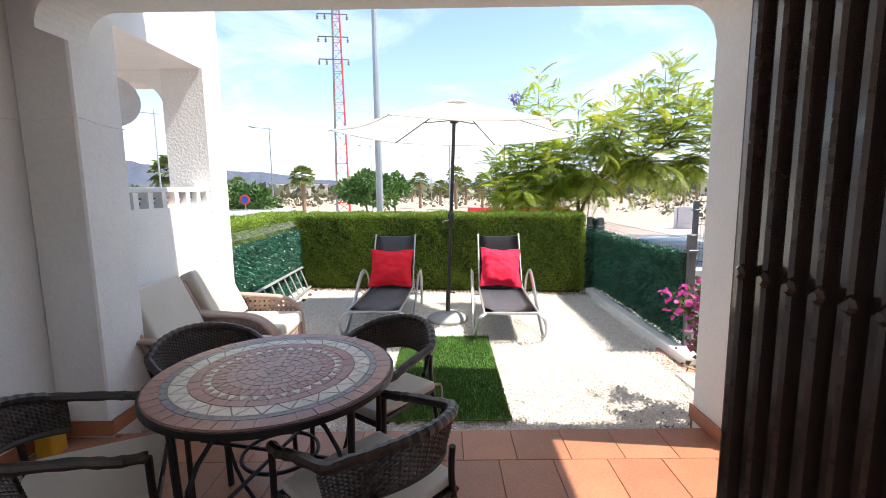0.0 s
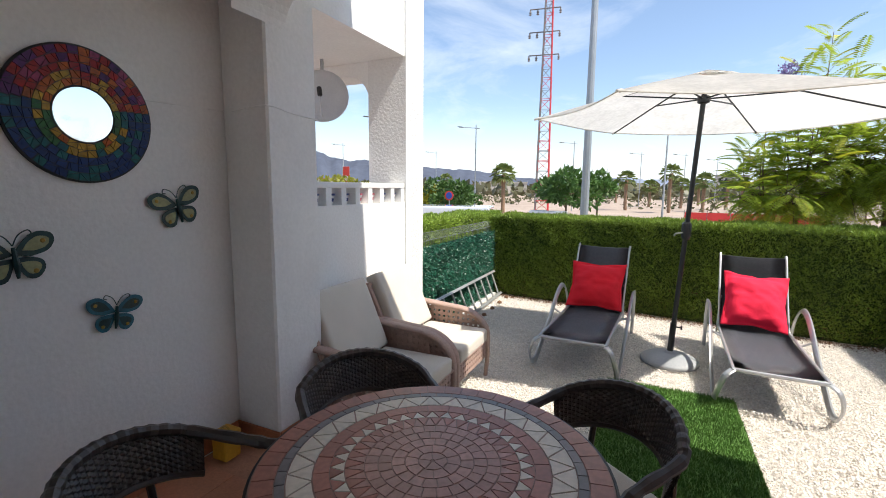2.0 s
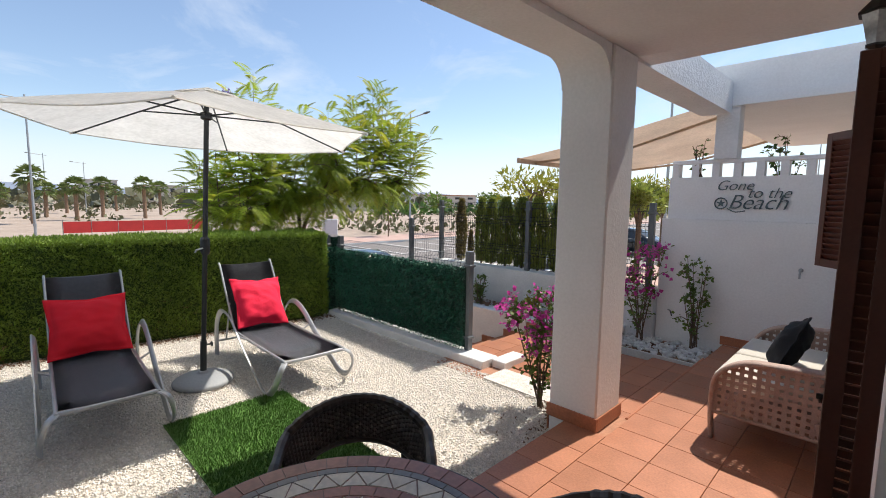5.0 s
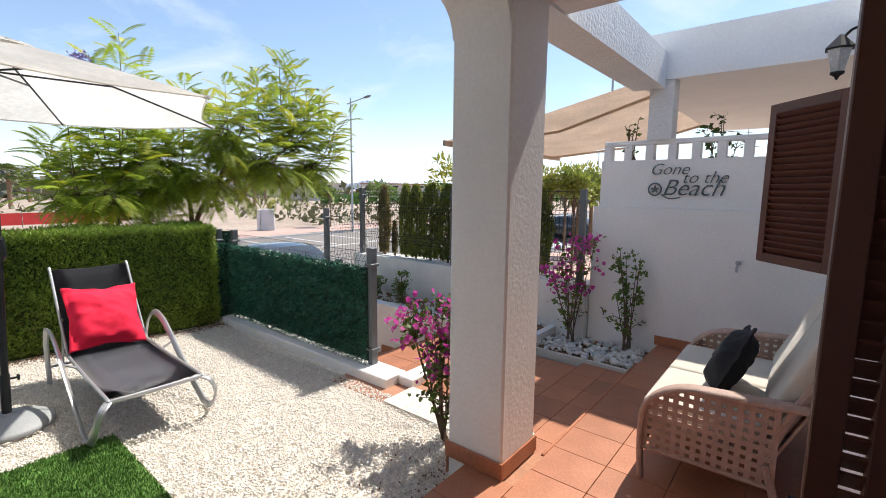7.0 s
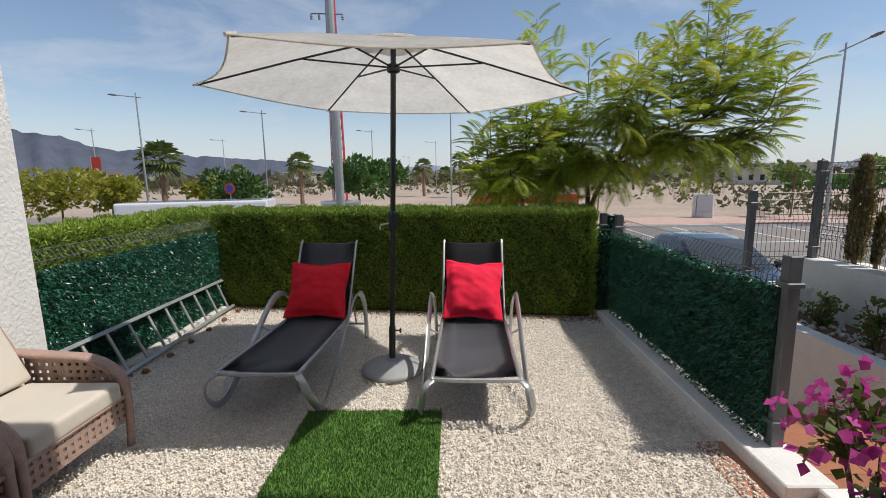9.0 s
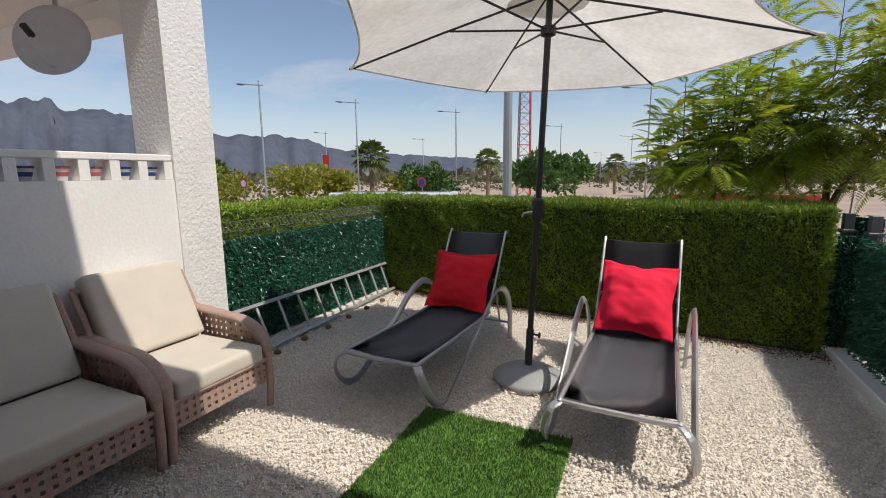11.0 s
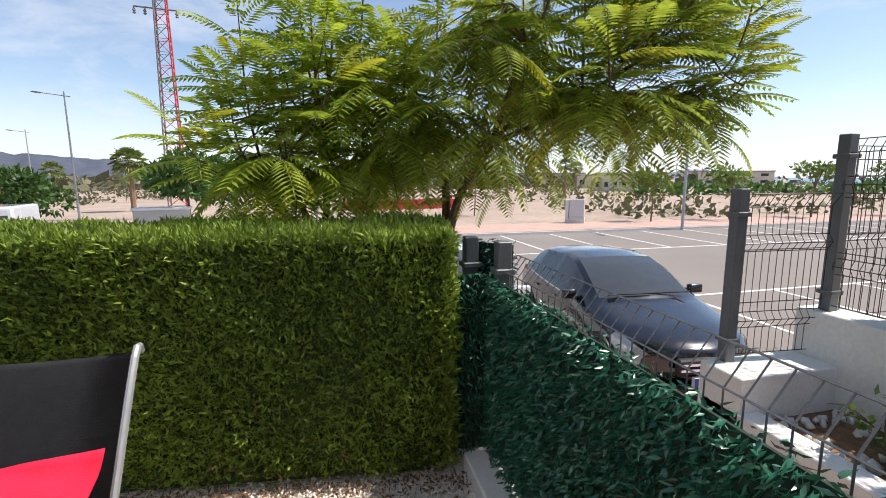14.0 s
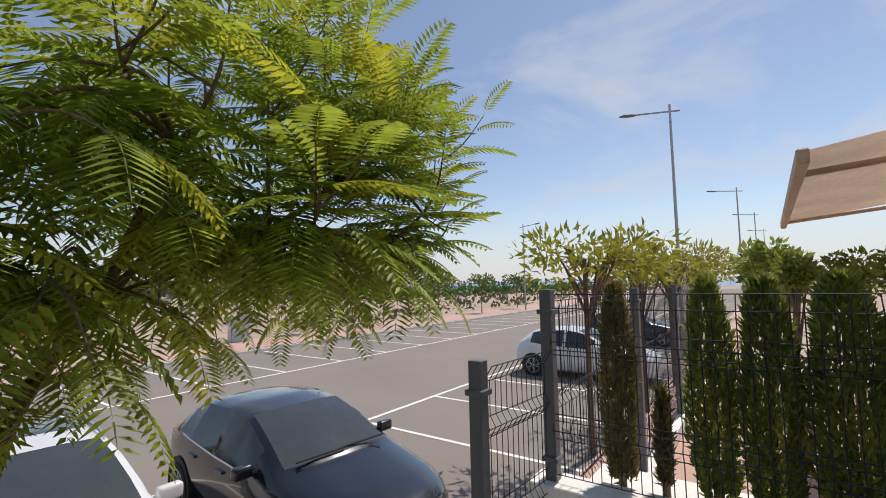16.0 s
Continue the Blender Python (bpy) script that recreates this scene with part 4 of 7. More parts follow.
jacaranda("jacaranda", (2.26, 5.74, STREET), (2.42, 5.75, 0.95),
          [(2.75, 5.6, 1.75, -1), (2.88, 5.25, 2.35, 0), (3.35, 5.6, 2.0, 0), (3.85, 5.5, 2.35, 2), (4.05, 5.4, 1.95, 2), (3.3, 6.2, 2.2, 0), (2.3, 5.75, 1.85, -1), (3.25, 5.2, 1.85, 2)],
          [(4.1, 5.6, 3.75), (3.8, 5.5, 3.8), (3.55, 5.8, 3.55), (3.3, 5.3, 3.3), (3.1, 5.9, 3.3), (4.6, 5.7, 3.2), (4.8, 5.4, 2.85), (4.5, 5.1, 2.85), (4.0, 5.0, 3.0), (3.65, 4.9, 2.75), (4.8, 5.5, 2.3), (4.45, 5.05, 2.2), (4.55, 5.9, 2.0), (4.2, 5.0, 1.8), (3.8, 4.85, 1.8), (4.1, 6.4, 2.8), (3.6, 6.8, 3.0), (2.9, 6.5, 2.9), (2.95, 5.0, 3.0), (2.6, 5.1, 2.75), (2.35, 5.6, 3.0), (2.15, 5.9, 2.5),
           (3.45, 4.95, 1.9), (3.0, 5.0, 1.8), (2.7, 4.95, 1.75), (3.25, 4.85, 2.2), (3.8, 5.9, 2.0), (3.4, 5.5, 1.95), (4.15, 5.5, 1.9), (3.1, 6.4, 1.95), (3.85, 5.3, 2.9), (4.3, 5.5, 3.3), (2.3, 5.2, 1.6), (2.05, 5.35, 1.9), (2.6, 5.5, 1.45), (2.7, 5.3, 2.2), (3.5, 5.1, 2.5), (2.1, 5.5, 1.4), (2.0, 5.6, 2.2), (1.95, 5.2, 1.75), (2.2, 5.0, 2.1), (2.4, 5.0, 1.7), (2.5, 4.95, 2.3), (3.6, 6.3, 1.45), (4.1, 6.3, 1.55), (3.0, 6.2, 1.4)],
          "feathery yellow-green jacaranda tree on the pavement", 21, trunk=0.09, size=0.43)
jacaranda("jacaranda", (1.50, 5.95, STREET), (1.50, 5.9, 0.75),
          [(1.55, 5.7, 1.8, -1), (1.15, 5.75, 1.45, -1), (1.95, 5.7, 1.5, -1), (1.5, 6.3, 1.7, 0), (1.35, 5.5, 1.4, -1)],
          [(1.66, 5.65, 3.65), (1.4, 5.75, 3.3), (1.85, 5.5, 3.0), (1.05, 5.6, 2.6), (1.0, 5.4, 2.0), (0.85, 5.8, 2.2), (1.5, 5.35, 2.6), (1.5, 6.7, 2.7), (2.1, 6.4, 2.5), (2.1, 5.5, 2.4), (1.75, 5.3, 1.9), (1.15, 5.35, 1.4), (0.95, 5.8, 1.4), (0.8, 5.5, 1.65), (1.65, 5.3, 1.4), (2.15, 5.4, 1.6), (1.2, 6.4, 1.8), (1.3, 5.4, 2.0), (1.9, 5.9, 2.0), (2.0, 5.3, 1.35), (0.9, 5.4, 1.3), (1.4, 5.3, 1.25), (1.8, 5.4, 1.3), (1.3, 5.6, 2.3), (1.7, 5.5, 2.3)],
          "younger feathery jacaranda tree beside the hedge", 33, trunk=0.07, size=0.43)
fl = RNG.normal(0, 0.06, (160, 3)) + [1.24, 5.62, 3.2]
fo = tagged(new("jacaranda_blossom", sprays("jacaranda_blossom", fl, RNG.normal(0, 1, (160, 3)), leafy("lilac petals", (0.30, 0.22, 0.50), (0.40, 0.32, 0.60)), 0.04, slim=0.8)), "small lilac blossom cluster among the fronds", "blossom", kind="stuff")


# ---- garden and terrace things ----
def weave_panel(bm, surf, nu, nv, w, lift):
    """Flat strands woven over a surface: surf(u, v) gives a point and its normal."""
    for j in range(nv):
        v0 = (j + 0.5) / nv
        ring = []
        for i in range(nu + 1):
            u = i / nu
            p, n = surf(u, v0)
            up = (surf(u, min(1, v0 + 0.02))[0] - surf(u, max(0, v0 - 0.02))[0]).normalized()
            off = lift if (i + j) % 2 else -lift
            q = p + n * off
            ring.append((bm.verts.new(q + up * w), bm.verts.new(q + n * w * 0.55), bm.verts.new(q - up * w), bm.verts.new(q - n * w * 0.55)))
        for a, b in zip(ring, ring[1:]):
            for k in range(4):
                bm.faces.new((a[k], a[(k + 1) % 4], b[(k + 1) % 4], b[k]))
    for i in range(0, nu, 2):
        tube(bm, [surf((i + 0.5) / nu, v / 6)[0] for v in range(7)], w * 0.55, 4)
    return bm


def dining_chair(m):
    """Barrel-backed woven armchair; local origin on the floor under the seat, facing -y."""
    ch = thing("dining_chair", "dark brown woven rattan armchair with a cream seat cushion", "chair", "chairs round the mosaic table", m)

    def surf(u, v):
        a = radians(-68 + 136 * u)
        low = 0.545 + 0.055 * max(0.0, math.cos(a * 1.3))
        top = 0.648 + 0.117 * max(0.0, math.cos(a * 1.25)) ** 0.7
        rr = 0.285 + 0.035 * v
        z = low + (top - low) * v - 0.02
        p = Vector((rr * math.sin(a), -0.02 + (rr + 0.02) * math.cos(a), z))
        return p, Vector((math.sin(a), math.cos(a), 0.15)).normalized()

    part("backrest", weave_panel(bmesh.new(), surf, 44, 17, 0.0115, 0.004), M["wicker"], ch, smooth=False)
    bp = bmesh.new()
    gr = [[bp.verts.new(surf(i / 24, j / 4)[0]) for i in range(25)] for j in range(5)]
    for a, b in zip(gr, gr[1:]):
        for i in range(24):
            bp.faces.new((a[i], a[i + 1], b[i + 1], b[i]))
    bmesh.ops.solidify(bp, geom=bp.faces[:], thickness=0.003)
    part("inner_shell", bp, M["wicker"], ch)
    rim = [surf(i / 24, 1.0)[0] + Vector((0, 0, 0.008)) for i in range(25)]
    arm_l = [(-0.285, -0.05, 0.64), (-0.29, -0.15, 0.615), (-0.275, -0.245, 0.60)]
    arm_r = [(-x, y, z) for x, y, z in arm_l]
    bm = bmesh.new()
    line = smooth_line(arm_l[::-1] + [tuple(p) for p in rim[1:-1:2]] + arm_r, 5)
    rad = [0.021 + 0.0022 * math.sin(i * 1.9) for i in range(len(line))]
    part("arm_rim", tube(bm, line, rad, 8), M["wicker"], ch)
    low = [surf(i / 20, 0.0)[0] for i in range(21)]
    part("lower_rail", T(low, 0.013, 6), M["wicker"], ch)
    for s in (-1, 1):
        part("leg", T(smooth_line([(s * 0.275, -0.245, 0.60), (s * 0.272, -0.25, 0.40), (s * 0.275, -0.27, 0.0)], 4), 0.0135, 8), M["chair_metal"], ch)
        part("leg", T(smooth_line([(s * 0.19, 0.25, 0.58), (s * 0.20, 0.24, 0.40), (s * 0.23, 0.29, 0.0)], 4), 0.0135, 8), M["chair_metal"], ch)
    sf = bmesh.new()
    tube(sf, [(-0.26, -0.25, 0.385), (0.26, -0.25, 0.385), (0.22, 0.24, 0.385), (-0.22, 0.24, 0.385), (-0.26, -0.25, 0.385)], 0.014, 6)
    box(sf, -0.235, 0.235, -0.235, 0.225, 0.378, 0.392)
    part("seat_frame", sf, M["wicker"], ch)
    cu = bmesh.new()
    box(cu, -0.245, 0.245, -0.25, 0.225, 0.394, 0.442, bevel=0.02, seg=3)
    part("seat_cushion", cu, M["cream"], ch, "flat cream seat cushion", smooth=True)
    part("tie", T(smooth_line([(0.2, 0.2, 0.40), (0.24, 0.27, 0.41), (0.25, 0.28, 0.30), (0.26, 0.27, 0.24)], 4), 0.005, 5), M["cream"], ch)
    part("tie", T(smooth_line([(0.2, 0.2, 0.40), (0.235, 0.275, 0.40), (0.235, 0.29, 0.33), (0.225, 0.28, 0.27)], 4), 0.005, 5), M["cream"], ch)
    return ch


TC = Vector((-0.80, -0.635))
first = None
for bx, by, r, spin in ((-1.45, -0.10, 0.60, 0), (-0.25, 0.06, 0.62, 0), (-0.05, -1.18, 0.60, -6), (-1.74, -1.12, 0.72, 0)):
    d = (Vector((bx, by)) - TC).normalized()
    c = TC + d * r
    m = pose(c.x, c.y, FLOOR, 0, 0, math.degrees(math.atan2(-d.x, d.y)) + spin)
    if first is None:
        first = dining_chair(m)
    else:
        copy_thing(first, m)


def mosaic_table(m):
    tb = thing("mosaic_table", "round table with a brown, slate and cream mosaic top", "table", m=m)
    R, H = 0.53, 0.73
    part("tabletop", lathe(bmesh.new(), [(R - 0.012, H - 0.03), (R - 0.006, H - 0.026), (R - 0.006, H - 0.0035), (R - 0.01, H - 0.003)], 64), M["t_grout"], tb)
    part("rim", lathe(bmesh.new(), [(R - 0.02, H - 0.034), (R + 0.004, H - 0.034), (R + 0.004, H - 0.008), (R - 0.004, H - 0.006), (R - 0.005, H - 0.031)], 64), M["black_metal"], tb, "black iron rim band")

    def ring(name, r0, r1, n, material, gap=0.0035, turn=0.0, shape="quad", other=None):
        a = math.pi / n
        bm = bmesh.new()
        g0, g1 = gap / 2 / max(r0, 0.01), gap / 2 / r1
        lo, hi = H - 0.004, H
        if shape == "quad":
            out = [(r0 + gap / 2, -a + g0), (r1 - gap / 2, -a + g1), (r1 - gap / 2, 0.0), (r1 - gap / 2, a - g1), (r0 + gap / 2, a - g0), (r0 + gap / 2, 0.0)]
        elif shape == "up":
            out = [(r0 + gap / 2, -a + 2 * g0), (r1 - gap, 0.0), (r0 + gap / 2, a - 2 * g0), (r0 + gap / 2, 0.0)]
        else:
            out = [(r1 - gap / 2, -a + 2 * g1), (r1 - gap / 2, 0.0), (r1 - gap / 2, a - 2 * g1), (r0 + gap, 0.0)]
        prism(bm, [(r * math.cos(t), r * math.sin(t)) for r, t in out], lo, hi, "z")
        me = mesh_of(bm, name, material)
        for k in range(n):
            o = new(name, me)
            o.parent = tb
            o.matrix_basis = pose(0, 0, (k % 3) * 0.0004, 0, 0, math.degrees(2 * a * k + turn))

    ring("mosaic_tile", 0.455, 0.520, 44, M["t_red"])
    ring("slate_tile", 0.425, 0.455, 44, M["t_grey"], turn=0.07)
    ring("cream_triangle", 0.352, 0.425, 26, M["t_cream"], shape="down")
    ring("slate_triangle", 0.352, 0.425, 26, M["t_cream"], shape="up", turn=math.pi / 26, gap=0.006)
    ring("mosaic_tile", 0.305, 0.352, 26, M["t_red"], turn=0.03)
    ring("cream_triangle", 0.262, 0.305, 34, M["t_cream"], shape="up")
    ring("rose_triangle", 0.262, 0.305, 34, M["t_red"], shape="down", turn=math.pi / 34)
    ring("rose_triangle", 0.205, 0.262, 34, M["t_pink"], shape="up", turn=0.04)
    ring("slate_triangle", 0.205, 0.262, 34, M["t_red"], shape="down", turn=math.pi / 34 + 0.04)
    for r0, r1, n in ((0.165, 0.205, 30), (0.125, 0.165, 24), (0.085, 0.125, 17), (0.045, 0.085, 10), (0.006, 0.045, 5)):
        ring("rose_tile", r0, r1, n, M["t_pink"], turn=n * 0.3)
    for k in range(4):
        a = radians(45 + 90 * k + 12)
        c, s = math.cos(a), math.sin(a)
        part("leg", T(smooth_line([(0.47 * c, 0.47 * s, H - 0.035), (0.46 * c, 0.46 * s, 0.4), (0.44 * c, 0.44 * s, 0.0)], 4), 0.016, 8), M["black_metal"], tb)
        arc = [((0.06 + 0.38 * math.sin(t)) * c, (0.06 + 0.38 * math.sin(t)) * s, 0.60 - 0.34 * (1 - math.cos(t)) + 0.03) for t in (radians(10 + 16 * i) for i in range(11))]
        part("brace", T(arc, 0.010, 6), M["black_metal"], tb)
    part("ring", T([(0.17 * math.cos(t), 0.17 * math.sin(t), 0.33) for t in (2 * math.pi * i / 28 for i in range(29))], 0.009, 6), M["black_metal"], tb)
    part("crossbar", T([(-0.43, 0.1, 0.33), (0.43, -0.1, 0.33)], 0.009, 6), M["black_metal"], tb)
    part("crossbar", T([(0.1, 0.43, 0.345), (-0.1, -0.43, 0.345)], 0.009, 6), M["black_metal"], tb)
    return tb


mosaic_table(pose(TC.x, TC.y, FLOOR))


def pillow_mesh(w, h, t, flange=0.035, seed=0):
    """A plump square cushion lying in x-z with a flat flange, bulging to both sides of y."""
    n = 26
    verts, faces = [], []
    for side in (1, -1):
        for j in range(n + 1):
            for i in range(n + 1):
                u, v = 2 * i / n - 1, 2 * j / n - 1
                pin = 1 - 0.13 * (1 - abs(u)) * abs(v) ** 4 - 0.0
                pin2 = 1 - 0.11 * (1 - abs(v)) * abs(u) ** 4
                x, z = u * w / 2 * pin2, v * h / 2 * pin
                e = max(0.0, 1 - (abs(u) / 0.86) ** 2.6) * max(0.0, 1 - (abs(v) / 0.86) ** 2.6)
                wr = 0.018 * noise.noise(Vector((u * 2.3 + seed, v * 2.3, side))) + 0.012 * noise.noise(Vector((u * 4 + v * 3 + seed, v * 7, 2)))
                ripple = 0.022 * noise.noise(Vector((u * 3, v * 3, seed + 5))) if e == 0 else 0
                verts.append((x, side * (0.003 + t / 2 * e ** 0.55 + (wr if e > 0 else 0)) + ripple, z))
    k = (n + 1) ** 2
    for s in (0, 1):
        for j in range(n):
            for i in range(n):
                a = s * k + j * (n + 1) + i
                q = (a, a + 1, a + n + 2, a + n + 1)
                faces.append(q if s else q[::-1])
    rim = [i for i in range(n + 1)] + [j * (n + 1) + n for j in range(1, n + 1)] + [n * (n + 1) + i for i in range(n - 1, -1, -1)] + [j * (n + 1) for j in range(n - 1, 0, -1)]
    for a, b in zip(rim, rim[1:] + rim[:1]):
        faces.append((a, b, b + k, a + k))
    return verts, faces


def cushion(name, w, h, t, material, label, m, seed=0):
    me = arrays(name, *pillow_mesh(w, h, t, seed=seed), material)
    for p in me.polygons:
        p.use_smooth = True
    ob = tagged(new(name, me), label, "cushion")
    ob.matrix_basis = m
    return ob


def lounger(m):
    """Local origin on the ground at the foot end's middle; the head lies towards +y."""
    lo = thing("sun_lounger", "silver framed sun lounger with a charcoal mesh sling", "lounger", "sun loungers by the parasol", m)
    W = 0.29
    hinge, top = Vector((0, 1.24, 0.335)), Vector((0, 1.66, 0.985))
    sl = bmesh.new()
    rows = [(0.035, 0.335), (0.3, 0.332), (0.6, 0.326), (1.0, 0.326), (1.21, 0.333), (1.27, 0.375)]
    for i in range(1, 9):
        t = i / 8
        y = hinge.y + 0.03 + (top.y - hinge.y - 0.03) * t
        z = hinge.z + (top.z - hinge.z) * t - 0.02 * math.sin(math.pi * t)
        rows.append((y, z))
    rows += [(1.685, 0.995), (1.705, 0.975)]
    vs = [[sl.verts.new((x, y, z - 0.012 * (1 - (x / (W - 0.015)) ** 2))) for x in (-W + 0.015, -0.14, 0, 0.14, W - 0.015)] for y, z in rows]
    for a, b in zip(vs, vs[1:]):
        for k in range(4):
            sl.faces.new((a[k], a[k + 1], b[k + 1], b[k]))
    bmesh.ops.solidify(sl, geom=sl.faces[:], thickness=0.006)
    part("sling", sl, M["sling"], lo, "charcoal mesh sling", smooth=True)
    for s in (-1, 1):
        part("seat_rail", T(smooth_line([(s * W, 0.0, 0.325), (s * W, 0.05, 0.335), (s * W, 0.6, 0.328), (s * W, 1.26, 0.335)], 4), 0.013, 8), M["lounger_frame"], lo)
        part("back_rail", T(smooth_line([(s * (W - 0.005), 1.24, 0.335), (s * (W - 0.005), 1.45, 0.645), (s * (W - 0.005), 1.66, 0.985), (s * (W - 0.005), 1.70, 0.99)], 4), 0.011, 8), M["lounger_frame"], lo)
        side = smooth_line([(s * W, 0.0, 0.325), (s * (W + 0.05), -0.045, 0.285), (s * (W + 0.085), -0.02, 0.17), (s * (W + 0.095), 0.09, 0.045), (s * (W + 0.095), 0.22, 0.016), (s * (W + 0.095), 0.38, 0.09),
                            (s * (W + 0.095), 0.72, 0.29), (s * (W + 0.095), 0.98, 0.47), (s * (W + 0.095), 1.17, 0.55), (s * (W + 0.095), 1.34, 0.545), (s * (W + 0.09), 1.48, 0.44), (s * (W + 0.085), 1.56, 0.27), (s * (W + 0.08), 1.59, 0.0)], 5)
        part("side_bar", T(side, 0.028, 8, flat=0.4), M["lounger_frame"], lo)
        part("strut", T([(s * (W - 0.02), 1.42, 0.60), (s * (W - 0.02), 1.58, 0.16)], 0.009, 6), M["lounger_frame"], lo)
        part("bracket", T([(s * W, 0.85, 0.328), (s * (W + 0.09), 0.85, 0.38)], 0.009, 6), M["lounger_frame"], lo)
    part("front_bar", T(smooth_line([(-W, 0.0, 0.325), (-W * 0.5, -0.02, 0.33), (W * 0.5, -0.02, 0.33), (W, 0.0, 0.325)], 5), 0.016, 8), M["lounger_frame"], lo)
    part("rear_bar", T([(-W - 0.075, 1.575, 0.16), (W + 0.075, 1.575, 0.16)], 0.011, 8), M["lounger_frame"], lo)
    part("cross_bar", T([(-W, 1.22, 0.315), (W, 1.22, 0.315)], 0.011, 8), M["lounger_frame"], lo)
    return lo


LA = pose(-0.82, 2.225, 0, 0, 0, -2.8)
LB = pose(0.68, 2.115, 0, 0, 0, -1.8)
la = lounger(LA)
copy_thing(la, LB)
cushion("scatter_cushion", 0.60, 0.57, 0.17, M["red"], "red square cotton cushion leaning on a sun lounger", LA @ pose(-0.01, 1.295, 0.59, -33, 0, 0), 1)
cushion("scatter_cushion", 0.55, 0.58, 0.18, M["red_pink"], "crimson pink square cotton cushion leaning on a sun lounger", LB @ pose(-0.0, 1.295, 0.60, -33, 3, 0), 4)


def parasol(m):
    """Pole at the origin; six ribs."""
    pa = thing("parasol", "cream canvas parasol on a dark grey crank pole", "parasol", m=m)
    lean = Vector((0.11, -0.07, 2.68))
    part("pole", T([(0, 0, 0.08), tuple(lean * 0.5), tuple(lean)], 0.0215, 14), M["pole"], pa)
    part("sleeve", T([(0.002, 0, 0.10), (0.013, -0.007, 0.40)], 0.028, 14), M["pole"], pa)
    kb = bmesh.new()
    tube(kb, [(0.014, 0, 0.36), (0.075, -0.01, 0.36)], 0.008, 8)
    lathe(kb, [(0.02, 0), (0.024, 0.006), (0.02, 0.014)], 10, pose(0.075, -0.01, 0.36, 0, 90, 0))
    part("knob", kb, M["pole"], pa)
    cr = bmesh.new()
    o = lean * (1.30 / 2.68)
    lathe(cr, [(0.028, -0.085), (0.04, -0.06), (0.043, 0.0), (0.04, 0.06), (0.028, 0.08)], 14, pose(o.x, o.y, o.z))
    part("crank_box", cr, M["pole"], pa)
    part("crank_handle", T([(o.x - 0.03, o.y - 0.03, o.z - 0.02), (o.x - 0.09, o.y - 0.05, o.z - 0.03), (o.x - 0.10, o.y - 0.05, o.z - 0.055)], 0.008, 6), M["alu"], pa)
    C, R, RIM, TOP = Vector((0.11, -0.10, 0)), 1.46, 2.32, 2.69

    def corner(k, f=1.0):
        a = radians(5 + 60 * k)
        tilt = -0.035 * math.cos(a)
        return Vector((C.x + R * f * math.cos(a), C.y + R * f * math.sin(a), TOP + (RIM - TOP) * (0.92 * f + 0.08 * f * f) + tilt * f))

    cv = bmesh.new()
    n, e = 8, 10
    apex = cv.verts.new((C.x, C.y, TOP))
    grid = {}
    for k in range(6):
        for i in range(1, n + 1):
            f = i / n
            for j in range(e):
                s = j / e
                a, b = corner(k, f), corner((k + 1) % 6, f)
                p = a.lerp(b, s)
                inw = math.sin(math.pi * s)
                p = p + (Vector((C.x, C.y, p.z)) - p) * (0.045 * inw * f) + Vector((0, 0, -0.055 * inw * f * (1 - 0.5 * f)))
                grid[k, i, j] = cv.verts.new(p)
    get = lambda k, i, j: grid[(k, i, j)] if j < e else grid[((k + 1) % 6, i, 0)]
    for k in range(6):
        for j in range(e):
            cv.faces.new((apex, get(k, 1, j), get(k, 1, j + 1)))
            for i in range(1, n):
                cv.faces.new((get(k, i, j), get(k, i + 1, j), get(k, i + 1, j + 1), get(k, i, j + 1)))
    canopy = part("canopy", cv, M["canvas"], pa, "cream canvas canopy", smooth=True)
    for k in range(6):
        line = [corner(k).lerp(corner((k + 1) % 6), s / 10) for s in range(11)]
        line = [p + (Vector((C.x, C.y, p.z)) - p) * (0.045 * math.sin(math.pi * s / 10)) + Vector((0, 0, -0.055 * math.sin(math.pi * s / 10) * 0.5 - 0.006)) for s, p in enumerate(line)]
        part("hem", T(line, 0.006, 5), M["canvas"], canopy)
    vt = bmesh.new()
    ap = vt.verts.new((C.x, C.y, TOP + 0.022))
    rg = [vt.verts.new((C.x + 0.27 * math.cos(radians(5 + 15 * k)) * (1 if k % 4 == 0 else 0.96), C.y + 0.27 * math.sin(radians(5 + 15 * k)) * (1 if k % 4 == 0 else 0.96), TOP - 0.055)) for k in range(24)]
    for k in range(24):
        vt.faces.new((ap, rg[k], rg[(k + 1) % 24]))
    bmesh.ops.solidify(vt, geom=vt.faces[:], thickness=0.004)
    part("vent_cap", vt, M["canvas"], canopy)
    hubz = 2.47
    ho = lean * (hubz / 2.68)
    part("hub", lathe(bmesh.new(), [(0.03, -0.04), (0.05, -0.03), (0.05, 0.02), (0.03, 0.03)], 12, pose(ho.x, ho.y, hubz)), M["pole"], pa)
    for k in range(6):
        d = Vector((0, 0, -0.012))
        rib = part("rib", T([corner(k, 0.03) + d, corner(k, 0.5) + d, corner(k, 0.99) + d], 0.0075, 6), M["pole"], pa)
        part("strut", T([ho, corner(k, 0.46) + d * 1.5], 0.007, 6), M["pole"], rib)
        part("tip", T([corner(k, 0.97) + Vector((0, 0, -0.004)), corner(k, 1.015) + Vector((0, 0, -0.004))], 0.012, 6), M["canvas"], rib)
    bs = lathe(bmesh.new(), [(0.255, 0.0), (0.262, 0.012), (0.262, 0.03), (0.25, 0.042), (0.215, 0.062), (0.15, 0.085), (0.07, 0.098), (0.045, 0.10), (0.042, 0.115), (0.03, 0.118)], 40)
